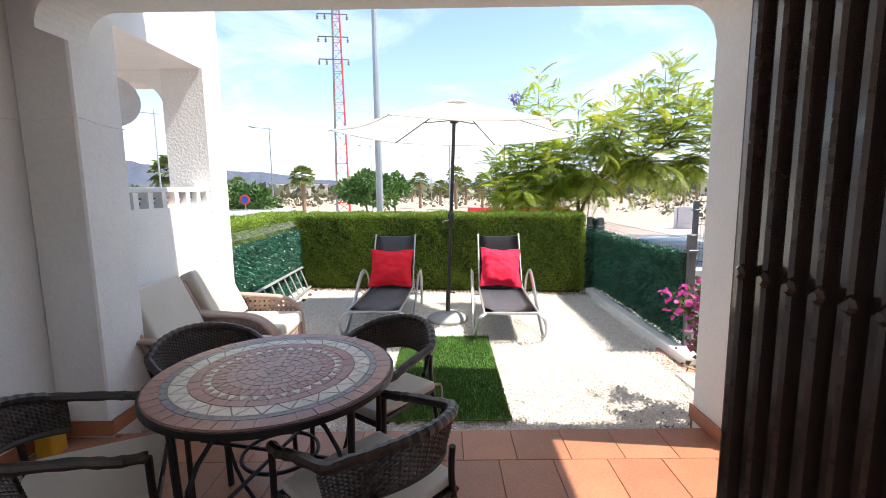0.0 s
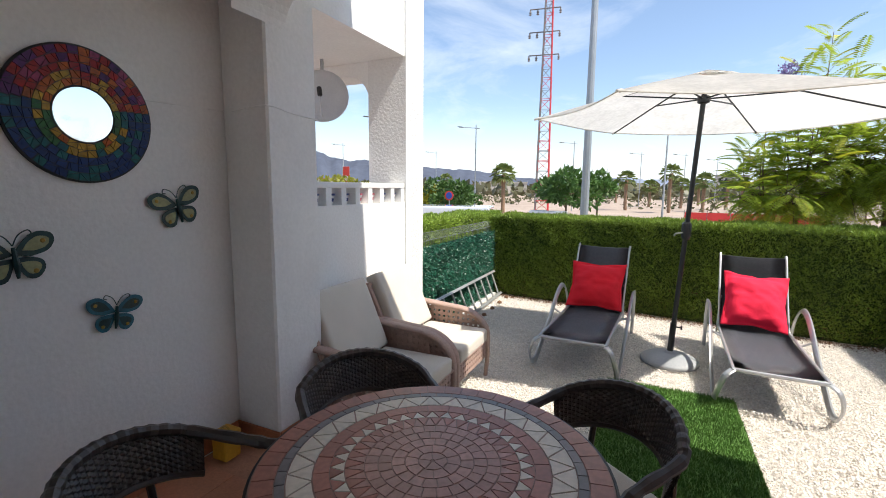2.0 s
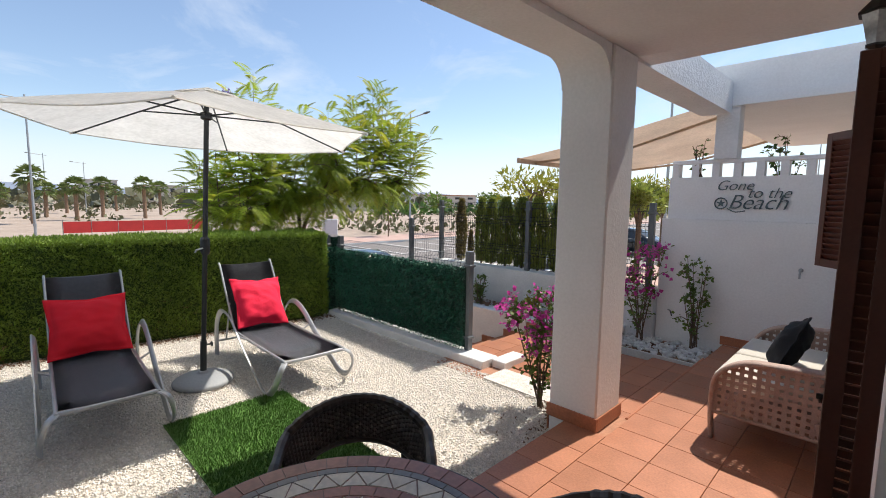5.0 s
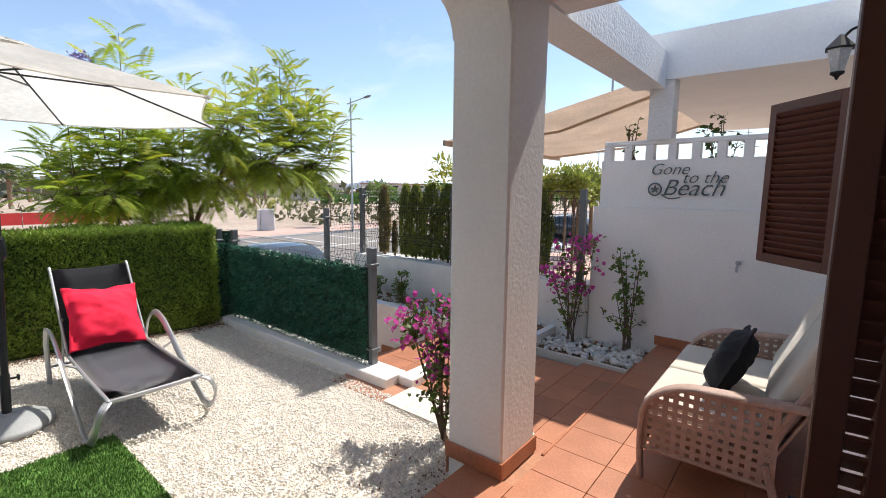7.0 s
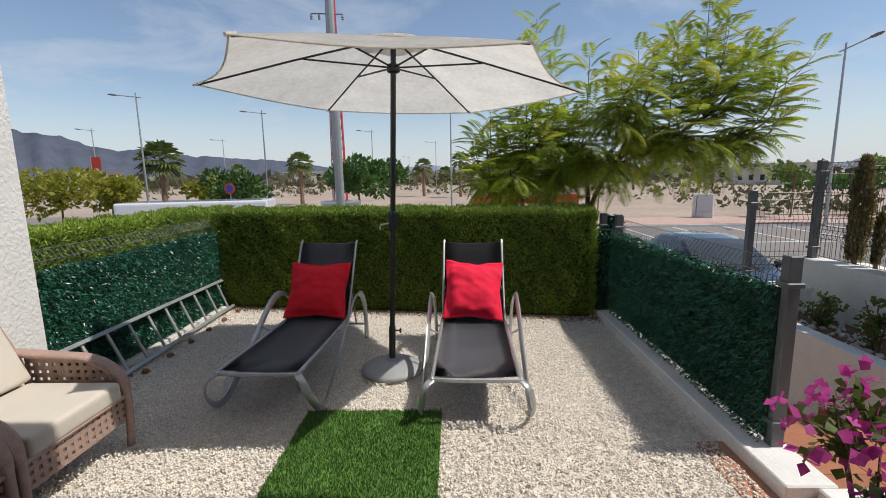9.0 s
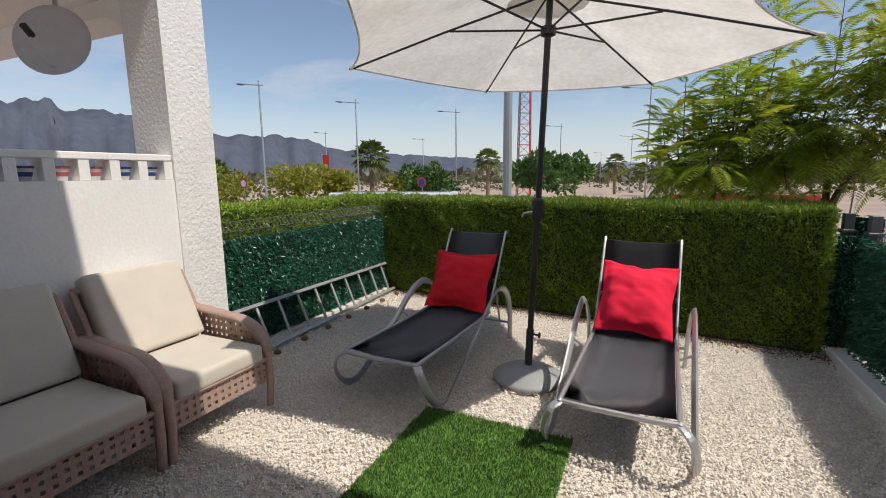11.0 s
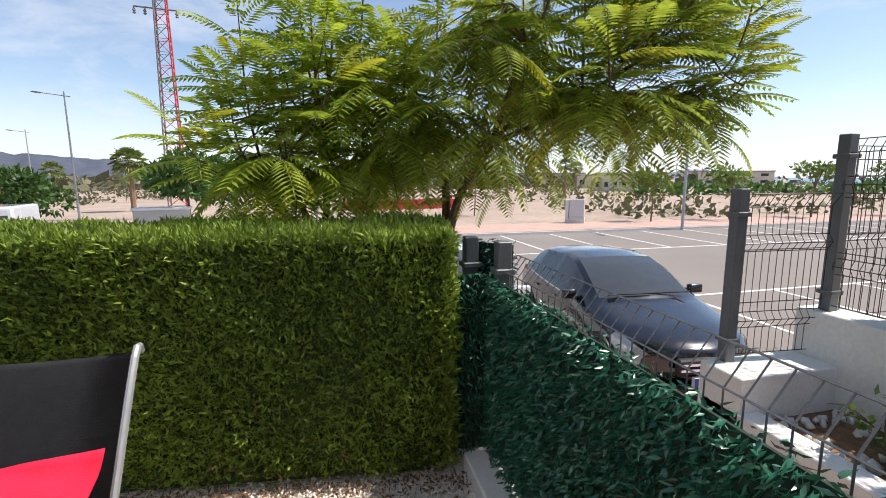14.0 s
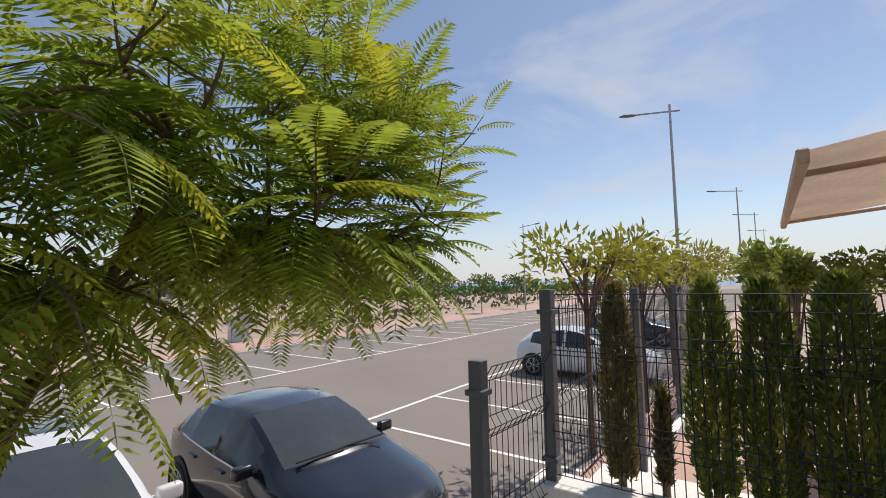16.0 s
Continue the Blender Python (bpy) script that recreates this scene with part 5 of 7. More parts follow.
    part("base", bs, M["base"], pa, "round grey weighted base", smooth=True)
    return pa


parasol(pose(0.0, 3.0, 0.0))


# rattan armchairs and sofa
def lattice(parent, x, arch, y0, y1, z0, step=0.047, w=0.0135):
    """Strips crossing under an arch in the plane of x, leaving small square holes."""
    n = int((y1 - y0) / step)
    for i in range(n + 1):
        y = y0 + (y1 - y0) * i / n
        part("cane_strip", B(x - 0.004, x + 0.004, y - w, y + w, z0, max(z0 + 0.02, arch(y))), M["rattan"], parent)
    zt = max(arch(y0 + (y1 - y0) * i / 30) for i in range(31))
    for j in range(int((zt - z0) / step) + 1):
        z = z0 + j * step
        ok = [y for y in (y0 + (y1 - y0) * i / 60 for i in range(61)) if arch(y) >= z]
        if len(ok) > 1:
            part("cane_strip", B(x - 0.003, x + 0.003, min(ok), max(ok), z - w, z + w), M["rattan"], parent)


def rattan_seat(name, label, category, width, m, group=""):
    """Origin on the ground at the middle of the front edge's plan; faces -y; depth towards +y."""
    so = thing(name, label, category, group, m)
    h = width / 2
    D = 0.70

    def arch(y):
        t = min(1.0, max(0.0, y / 0.30))
        return 0.36 + 0.235 * math.sqrt(max(0.0, 1 - (1 - t) ** 2)) + 0.03 * max(0.0, (y - 0.3)) / 0.4

    for s in (-1, 1):
        x = s * h
        lattice(so, x, lambda y: arch(y) - 0.005, 0.02, D - 0.10, 0.19)
        line = [(x, 0.015, 0.0), (x, 0.0, 0.18), (x, 0.0, 0.35)] + [(x, y, arch(y)) for y in (0.012, 0.04, 0.09, 0.16, 0.24, 0.34, 0.46, 0.58, 0.72)]
        ar = bmesh.new()
        sm = smooth_line(line, 4)
        rows = []
        for i, p in enumerate(sm):
            d = (sm[min(i + 1, len(sm) - 1)] - sm[max(i - 1, 0)]).normalized()
            nrm = Vector((0, -d.z, d.y))
            w = 0.024 if p.z < 0.33 else 0.024 + 0.022 * min(1, (p.z - 0.33) / 0.15)
            rows.append([ar.verts.new(p + Vector((a * w, 0, 0)) + nrm * b) for a, b in ((-1, -0.012), (-1, 0.006), (-0.6, 0.016), (0.6, 0.016), (1, 0.006), (1, -0.012))])
        for a, b in zip(rows, rows[1:]):
            for k in range(6):
                ar.faces.new((a[k], a[(k + 1) % 6], b[(k + 1) % 6], b[k]))
        ar.faces.new(rows[0])
        ar.faces.new(rows[-1][::-1])
        bmesh.ops.recalc_face_normals(ar, faces=ar.faces)
        part("armrest", ar, M["rattan"], so, smooth=True)
        part("leg", T([(x, 0.57, 0.30), (x, 0.66, 0.0)], 0.019, 8), M["rattan"], so)
        part("back_post", T(smooth_line([(x * 0.97, 0.56, 0.30), (x * 0.97, 0.66, 0.60), (x * 0.97, 0.80, 0.88)], 4), 0.021, 8), M["rattan"], so)
        part("side_rail", T([(x, 0.01, 0.19), (x, 0.61, 0.19)], 0.014, 8), M["rattan"], so)
    fr = bmesh.new()
    for i in range(int(width / 0.047)):
        xx = -h + 0.03 + i * 0.047
        box(fr, xx - 0.0135, xx + 0.0135, 0.008, 0.016, 0.19, 0.335)
    for z in (0.195, 0.242, 0.289, 0.33):
        box(fr, -h + 0.01, h - 0.01, 0.009, 0.015, z - 0.0135, z + 0.0135)
    part("front_apron", fr, M["rattan"], so)
    part("front_rail", T([(-h, 0.005, 0.34), (h, 0.005, 0.34)], 0.016, 8), M["rattan"], so)
    part("seat_deck", B(-h + 0.02, h - 0.02, 0.02, 0.60, 0.315, 0.335), M["rattan"], so)
    bk = bmesh.new()
    box(bk, -h + 0.03, h - 0.03, -0.006, 0.006, 0.0, 0.56, pose(0, 0.60, 0.33, -24, 0, 0))
    part("back_panel", bk, M["rattan"], so)
    part("top_rail", T([(-h * 0.97, 0.80, 0.88), (h * 0.97, 0.80, 0.88)], 0.02, 8), M["rattan"], so)
    k = 1 if width < 0.9 else 2
    for i in range(k):
        x0 = -h + 0.045 + i * (width - 0.09) / k
        x1 = x0 + (width - 0.09) / k - 0.006
        part("seat_cushion", B(x0, x1, -0.015, 0.56, 0.338, 0.455, bevel=0.035, seg=4), M["cream"], so, "cream seat cushion", smooth=True)
        bc = bmesh.new()
        box(bc, x0, x1, -0.135, -0.010, 0.10, 0.655, pose(0, 0.60, 0.33, -24, 0, 0), bevel=0.035, seg=4)
        part("back_cushion", bc, M["cream"], so, "cream back cushion", smooth=True)
    return so


arm = rattan_seat("rattan_armchair", "beige rattan armchair with cream cushions and open lattice sides", "armchair", 0.70, pose(-1.50, 1.56, 0.0, 0, 0, 90), "armchairs against the white wall")
copy_thing(arm, pose(-1.50, 0.80, 0.0, 0, 0, 90))
rattan_seat("rattan_sofa", "beige rattan two-seat sofa with cream cushions on the terrace", "sofa", 1.28, pose(2.80, -0.70, FLOOR, 0, 0, 180))
cushion("scatter_cushion", 0.46, 0.46, 0.17, M["black_cloth"], "black square cushion on the rattan sofa", pose(2.62, -1.05, FLOOR + 0.64, 24, 12, 8), 7)


# ---- tiles, house details ----
def tile_mesh(sx, sy, h=0.014, b=0.002):
    bm = bmesh.new()
    v0 = [bm.verts.new((x * sx / 2, y * sy / 2, 0)) for x, y in ((-1, -1), (1, -1), (1, 1), (-1, 1))]
    v1 = [bm.verts.new((x * sx / 2, y * sy / 2, h - b)) for x, y in ((-1, -1), (1, -1), (1, 1), (-1, 1))]
    v2 = [bm.verts.new((x * (sx / 2 - b), y * (sy / 2 - b), h)) for x, y in ((-1, -1), (1, -1), (1, 1), (-1, 1))]
    for k in range(4):
        bm.faces.new((v0[k], v0[(k + 1) % 4], v1[(k + 1) % 4], v1[k]))
        bm.faces.new((v1[k], v1[(k + 1) % 4], v2[(k + 1) % 4], v2[k]))
    bm.faces.new(v2)
    return mesh_of(bm, "tile", M["terracotta"])


floor_ob = bpy.data.objects["floor"]
path_ob = bpy.data.objects["path"]


def lay(parent, x0, x1, y0, y1, z, s, gap=0.0035, keep=lambda x, y: True):
    nx, ny = max(1, round((x1 - x0) / s)), max(1, round((y1 - y0) / s))
    sx, sy = (x1 - x0) / nx, (y1 - y0) / ny
    me = tile_mesh(sx - gap, sy - gap)
    rnd = random.Random(5)
    for i in range(nx):
        for j in range(ny):
            x, y = x0 + sx * (i + 0.5), y0 + sy * (j + 0.5)
            if keep(x, y):
                o = new("tile", me)
                o.parent = parent
                o.matrix_basis = pose(x, y, z + rnd.uniform(-0.0004, 0.0004), rnd.uniform(-0.06, 0.06), rnd.uniform(-0.06, 0.06), 0)


lay(floor_ob, WEST, 4.60, FACADE, -0.20, FLOOR - 0.014, 0.315)
lay(floor_ob, WEST + 0.41, 1.62, -0.20, 0.125, FLOOR - 0.014, 0.315)
lay(path_ob, 2.48, 3.76, 0.32, 1.94, PATH_Z - 0.012, 0.315)
lay(path_ob, 2.02, 3.90, -0.19, 0.32, PATH_Z - 0.012, 0.30, keep=lambda x, y: x > 2.3 or y < 0.06)
single("path_gravel", B(2.01, 2.36, 0.05, 1.24, -0.02, 0.012), M["gravel_bed"], "strip of gravel between pier and path", "gravel", kind="structure")
# the front edge tiles fall a step to the gravel and the path
single("terrace_nosing", B(-2.16, 1.62, 0.101, 0.128, -0.1, FLOOR - 0.004, bevel=0.006), M["skirting"], "terracotta front edge of the terrace", "step", kind="structure")
single("terrace_nosing", B(2.0, 3.94, -0.198, -0.172, -0.1, FLOOR - 0.002, bevel=0.006), M["skirting"], "terracotta step edge along the path", "step", kind="structure")


def skirt(x0, x1, y0, y1, z=FLOOR, h=0.10):
    return single("skirting", B(x0, x1, y0, y1, z, z + h, bevel=0.003), M["skirting"], "terracotta skirting tile", "skirting", kind="structure")


skirt(1.604, 1.618, -0.134, 0.272)
skirt(1.619, 2.014, -0.134, -0.122)
skirt(1.619, 2.014, 0.262, 0.274, 0.0, 0.21)
skirt(2.002, 2.014, -0.121, 0.26, 0.0, 0.21)
skirt(WEST + 0.001, -2.158, 0.088, 0.100)
skirt(-2.168, -2.156, 0.101, 0.51)
skirt(WEST + 0.001, WEST + 0.013, FACADE, 0.087)
skirt(4.606, 4.619, FACADE, -0.17)
skirt(0.76, 4.60, FACADE, FACADE + 0.012)

# loop of thin cable across the west pier and wall
single("wall_cable", T(smooth_line([(WEST + 0.004, -1.4, 2.085), (WEST + 0.004, -0.5, 2.075), (WEST + 0.004, 0.09, 2.09), (-2.40, 0.092, 2.085), (-2.164, 0.094, 2.10), (-2.164, 0.3, 2.085), (-2.163, 0.5, 2.08)], 4), 0.004, 5), M["plaster"], "thin white cable clipped along the wall", "cable")


# folded security grille beside the door
def grille():
    g = thing("folding_grille", "dark brown folding steel security grille pushed aside", "grille")
    for i in range(15):
        y = -2.02 - 0.027 * i
        x = 0.365 + 0.011 * i
        sl = B(x - 0.006, x + 0.03, y - 0.0085, y + 0.0085, FLOOR + 0.03, 2.42, bevel=0.004)
        part("slat", sl, M["gate_brown"], g)
        fl_ = B(x + 0.012, x + 0.022, y - 0.0185, y - 0.0087, FLOOR + 0.03, 2.42)
        part("link", fl_, M["gate_brown"], g)
        for z in (0.62, 1.55):
            part("rivet", lathe(bmesh.new(), [(0.010, 0), (0.010, 0.004), (0.005, 0.009)], 8, pose(x - 0.006, y - 0.0135, z - 0.004 * i, 0, -90, 0)), M["gate_brown"], g)
    part("bottom_track", B(0.35, 0.56, -2.44, -2.0, FLOOR + 0.005, FLOOR + 0.028), M["gate_brown"], g)
    part("top_track", B(0.35, 0.56, -2.44, -2.0, 2.421, 2.46), M["gate_brown"], g)
    return g


grille()


def shutter_leaf(w, h, label, m, group=""):
    """Hinged edge at x = 0, opening towards +x; stands in the plane of y."""
    s = thing("shutter", label, "shutter", group, m)
    for x0, x1 in ((0, 0.055), (w - 0.055, w)):
        part("stile", B(x0, x1, -0.02, 0.02, 0, h, bevel=0.003), M["shutter"], s)
    for z0, z1 in ((0, 0.06), (h - 0.06, h)):
        part("rail", B(0.055, w - 0.055, -0.02, 0.02, z0, z1), M["shutter"], s)
    n = int((h - 0.12) / 0.04)
    me = mesh_of(B(0.055, w - 0.055, -0.004, 0.004, -0.026, 0.026, pose(0, 0, 0, -38, 0, 0)), "louvre", M["shutter"])
    for i in range(n):
        o = new("louvre", me)
        o.parent = s
        o.matrix_basis = pose(0, 0, 0.06 + (i + 0.5) * (h - 0.12) / n)
    for z in (0.10, h - 0.1):
        part("hinge", T([(-0.012, -0.024, z - 0.03), (-0.012, -0.024, z + 0.03)], 0.011, 8), M["black_metal"], s)
    part("latch", B(w - 0.01, w + 0.02, -0.028, -0.02, h * 0.42, h * 0.42 + 0.02), M["black_metal"], s)
    return s


def ang(ax, ay, bx, by):
    return math.degrees(math.atan2(by - ay, bx - ax))


WZ = 1.27
shutter_leaf(0.56, 1.03, "brown louvred window shutter standing open", pose(2.93, -1.46, WZ, 0, 0, ang(2.93, -1.46, 3.35, -1.08)), "window shutters")
shutter_leaf(0.52, 1.03, "dark brown louvred window shutter folded open against the wall", pose(1.80, FACADE + 0.045, WZ, 0, 0, 184), "window shutters")
shutter_leaf(0.15, 2.12, "tall dark brown louvred door shutter folded open", pose(0.80, FACADE + 0.012, FLOOR + 0.02, 0, 0, 93), "")
wf = thing("window_1", "dark window with a brown frame and terracotta sill", "window", kind="structure")
part("window_frame", B(1.851, 1.91, FACADE - 0.14, FACADE - 0.06, 1.222, 2.298), M["shutter_dark"], wf)
part("window_frame", B(2.84, 2.899, FACADE - 0.14, FACADE - 0.06, 1.222, 2.298), M["shutter_dark"], wf)
part("window_frame", B(1.911, 2.839, FACADE - 0.14, FACADE - 0.06, 1.222, 1.28), M["shutter_dark"], wf)
part("window_frame", B(1.911, 2.839, FACADE - 0.14, FACADE - 0.06, 2.24, 2.298), M["shutter_dark"], wf)
part("pane", B(1.911, 2.839, FACADE - 0.11, FACADE - 0.10, 1.281, 2.239), M["dark_glass"], wf)
part("window_sill", B(1.82, 2.93, FACADE - 0.05, FACADE + 0.05, 1.19, 1.2205, bevel=0.006), M["skirting"], wf)


def lantern(x, z, label):
    l = thing("wall_lantern", label, "lamp", "lanterns on the house front", pose(x, FACADE, z))
    part("arm", T(smooth_line([(0, 0, 0.05), (0, 0.09, 0.10), (0, 0.15, 0.04)], 4), 0.008, 6), M["black_metal"], l)
    part("wall_plate", B(-0.035, 0.035, 0, 0.012, -0.03, 0.11, bevel=0.004), M["black_metal"], l)
    part("cap", lathe(bmesh.new(), [(0.008, 0.075), (0.03, 0.05), (0.075, 0.0), (0.075, -0.008)][::-1], 6, pose(0, 0.15, 0)), M["black_metal"], l)
    part("glass_body", lathe(bmesh.new(), [(0.034, -0.13), (0.062, -0.009)], 6, pose(0, 0.15, 0)), M["headlamp"], l, "clear glass body")
    part("finial", lathe(bmesh.new(), [(0.004, -0.175), (0.014, -0.155), (0.038, -0.14), (0.038, -0.131)], 6, pose(0, 0.15, 0)), M["black_metal"], l)
    return l


lantern(3.1, 2.55, "black iron wall lantern with clear glass")
lantern(1.35, 2.55, "black iron wall lantern beside the door")


# balustrades of cut-out blocks on both side walls
def balustrade(name, x0, x1, y0, y1, z0, z1, n, label, rail=0.045, post_w=0.07, material="plaster"):
    b = thing(name, label, "balustrade", kind="structure")
    part("top_rail", B(x0 - 0.005, x1 + 0.005, y0, y1, z1 - rail, z1, bevel=0.005), M[material], b)
    for i in range(n + 1):
        y = y0 + (y1 - y0 - post_w) * i / n
        part("upright", B(x0, x1, y, y + post_w, z0, z1 - rail - 0.0005), M[material], b)
    return b


balustrade("balustrade_west", -2.555, -2.405, 0.503, 1.999, 1.531, 1.705, 8, "white pierced balustrade on the privacy wall", post_w=0.06)
balustrade("balustrade_east", EAST + 0.07, EAST + 0.19, FACADE + 0.0, 0.50, 2.061, 2.265, 9, "white pierced balustrade on the boundary wall", post_w=0.075)


def pot(x, y, z, material, r=0.045, h=0.085):
    p = thing("flower_pot", "small glazed flower pot standing in the pierced balustrade", "pot", "pots in the balustrade", pose(x, y, z))
    part("body", lathe(bmesh.new(), [(r * 0.62, 0), (r * 0.9, h * 0.7), (r, h * 0.85), (r, h), (r * 0.86, h), (r * 0.8, h * 0.8)], 14), M["pot_white"], p, smooth=True)
    part("painted_band", lathe(bmesh.new(), [(r * 0.78, h * 0.30), (r * 0.86, h * 0.5), (r * 0.885, h * 0.6), (r * 0.80, h * 0.58)], 14, pose(0, 0, 0.0)), M[material], p)
    part("rim", lathe(bmesh.new(), [(r * 1.0, h * 0.84), (r * 1.08, h * 0.86), (r * 1.08, h * 1.01), (r * 0.98, h * 1.02)], 14), M[material], p)
    return p


for i in range(8):
    y = 0.503 + 1.436 * (i + 0.5) / 8 + 0.03
    pot(-2.48, y, 1.531, "pot_pink" if i in (4, 5) else "blue_glaze")

# satellite dish on the neighbour's side
dsh = thing("satellite_dish", "pale grey satellite dish fixed under the neighbouring roof", "dish", m=pose(-3.15, 1.75, 2.50, 0, 0, 35) @ Matrix.Scale(0.72, 4))
part("reflector", lathe(bmesh.new(), [(0.02, 0.0), (0.15, 0.012), (0.26, 0.04), (0.34, 0.075), (0.345, 0.070), (0.26, 0.03), (0.15, 0.0), (0.02, -0.012)], 28, pose(0, 0, 0, 80, 0, 0)), M["dish"], dsh, smooth=True)
part("arm", T(smooth_line([(0, 0.0, -0.25), (0, -0.22, -0.22), (0, -0.38, -0.04)], 4), 0.011, 6), M["dish"], dsh)
part("feed_horn", T([(0, -0.36, -0.03), (0, -0.46, 0.03)], 0.03, 10), M["dark_plastic"], dsh)
part("mast", T([(0, 0.06, 0.52), (0, 0.06, -0.05)], 0.022, 8), M["galv"], dsh)
part("bracket", B(-0.06, 0.06, 0.015, 0.08, -0.07, 0.07, bevel=0.005), M["dark_plastic"], dsh)


# wall ornaments: mosaic mirror and butterflies
def mosaic_mirror(m):
    t = thing("mosaic_mirror", "round mirror framed by a rainbow glass mosaic ring", "mirror", m=m)
    R0, R1 = 0.118, 0.285
    part("backing", lathe(bmesh.new(), [(R1 - 0.006, 0.0), (R1 + 0.004, 0.004), (R1 + 0.004, 0.014), (R1 - 0.004, 0.016), (0.05, 0.016)], 56), M["ink"], t)
    part("mirror_glass", lathe(bmesh.new(), [(R0 - 0.002, 0.0165), (R0 - 0.004, 0.021), (0.02, 0.0211)], 48), M["mirror"], t, "round mirror glass")
    cols = {"red": (0.30, 0.012, 0.010), "orange": (0.40, 0.09, 0.012), "yellow": (0.46, 0.27, 0.03), "green": (0.035, 0.13, 0.035), "teal": (0.012, 0.10, 0.11), "blue": (0.010, 0.030, 0.13), "purple": (0.09, 0.015, 0.10), "pink": (0.28, 0.04, 0.10)}
    mats = {k: mat(k + " mosaic glass", v, 0.3, scale=30, vary=0.3, per=0.25, spec=0.22) for k, v in cols.items()}
    rnd = random.Random(4)
    rings = [R0 + 0.003, 0.150, 0.182, 0.214, 0.248, R1 - 0.003]
    for q in range(5):
        n = (24, 28, 32, 36, 40)[q]
        for i in range(n):
            a0, a1 = 2 * math.pi * (i + 0.07 * rnd.random()) / n, 2 * math.pi * (i + 0.92 + 0.05 * rnd.random()) / n
            r0, r1 = rings[q] + 0.0015, rings[q + 1] - 0.0015
            cut = rnd.uniform(0.25, 0.75)
            up = math.sin((a0 + a1) / 2)
            if q == 0:
                c = rnd.choice(("green", "yellow", "orange")) if up < 0.2 else rnd.choice(("yellow", "orange"))
            elif up > 0.15:
                c = rnd.choice(("red", "red", "orange", "purple", "pink")) if q > 1 else rnd.choice(("orange", "yellow", "red"))
            else:
                c = rnd.choice(("blue", "blue", "teal", "blue")) if q > 1 else rnd.choice(("teal", "green", "yellow"))
            ac, rc = a0 + (a1 - a0) * cut, r0 + (r1 - r0) * (1 - cut)
            shards = (((r0, a0), (r1, a0), (r1, ac)), ((r0, a0 + 0.012), (r1, ac + 0.012), (r1, a1), (r0, a1))) if i % 2 else (((r0, a0), (rc, a0), (r0, a1)), ((rc + 0.003, a0), (r1, a0), (r1, a1), (r0 + 0.003, a1)))
            for shard in shards:
                bm = bmesh.new()
                prism(bm, [(r * math.cos(a), r * math.sin(a)) for r, a in shard], 0.016, 0.0195 + rnd.uniform(0, 0.0012), "z")
                part("glass_tile", bm, mats[c], t)
    return t


MW = Matrix(((0, 0, 1, WEST + 0.002), (1, 0, 0, 0), (0, 1, 0, 0), (0, 0, 0, 1)))  # wall plane: local x to +y, local y up, local z out


def on_wall(y, z, turn=0.0, size=1.0):
    m = MW.copy()
    m.translation = Vector((WEST + 0.002, y, z))
    return m @ pose(0, 0, 0, 0, 0, turn) @ Matrix.Scale(size, 4)


mosaic_mirror(on_wall(-0.615, 1.965))


def butterfly(m, wing, spot):
    t = thing("butterfly_ornament", "enamelled metal butterfly wall ornament in dark teal", "ornament", "butterflies on the wall", m)
    for s in (-1, 1):
        for pts, nm in (([(0.0, 0.01), (0.03, 0.055), (0.075, 0.085), (0.118, 0.075), (0.125, 0.045), (0.10, 0.012), (0.05, 0.0)], "forewing"), ([(0.0, 0.0), (0.045, -0.002), (0.08, -0.018), (0.085, -0.05), (0.06, -0.08), (0.028, -0.075), (0.006, -0.03)], "hindwing")):
            sm = [(p.x, p.y) for p in smooth_line([(x * s, y, 0) for x, y in pts], 3)]
            w = part(nm, prism(bmesh.new(), sm, 0.012, 0.017, "z"), wing, t)
            cx, cy = sum(p[0] for p in sm) / len(sm), sum(p[1] for p in sm) / len(sm)
            inner = [(cx + (x - cx) * 0.66, cy + (y - cy) * 0.58) for x, y in sm]
            part("wing_cell", prism(bmesh.new(), inner, 0.0172, 0.019, "z"), spot, w)
            part("wing_dot", lathe(bmesh.new(), [(0.009, 0.0192), (0.006, 0.022)], 8, pose(s * (0.09 if nm == "forewing" else 0.055), 0.05 if nm == "forewing" else -0.055, 0)), M["wing_ochre"], w)
    part("body", T([(0, -0.07, 0.022), (0, -0.02, 0.028), (0, 0.04, 0.026)], [0.005, 0.011, 0.006], 8), M["wing_dark"], t)
    for s in (-1, 1):
        part("antenna", T(smooth_line([(0, 0.045, 0.024), (s * 0.02, 0.08, 0.024), (s * 0.05, 0.095, 0.024), (s * 0.058, 0.08, 0.024), (s * 0.045, 0.075, 0.024)], 4), 0.0022, 5), M["wing_dark"], t)
    return t


butterfly(on_wall(-0.22, 1.555, 12, 1.12), M["wing_dark"], M["wing_cream"])
butterfly(on_wall(-0.56, 1.07, -6, 0.97), M["wing_blue"], M["wing_dark"])
butterfly(on_wall(-0.905, 1.38, 4, 1.12), M["wing_dark"], M["wing_cream"])

# yellow tin on the floor by the wall
tn = thing("storage_tin", "ochre yellow plastic tin standing on the tiles", "tin", m=pose(-2.38, -0.10, FLOOR))
part("body", B(-0.055, 0.055, -0.055, 0.055, 0.0, 0.135, bevel=0.015, seg=3), M["yellow_tin"], tn)
part("lid", B(-0.058, 0.058, -0.058, 0.058, 0.136, 0.165, bevel=0.012, seg=2), M["yellow_tin"], tn)
part("handle", T(smooth_line([(-0.04, 0, 0.162), (0, 0, 0.185), (0.04, 0, 0.162)], 4), 0.006, 6), M["wing_ochre"], tn)


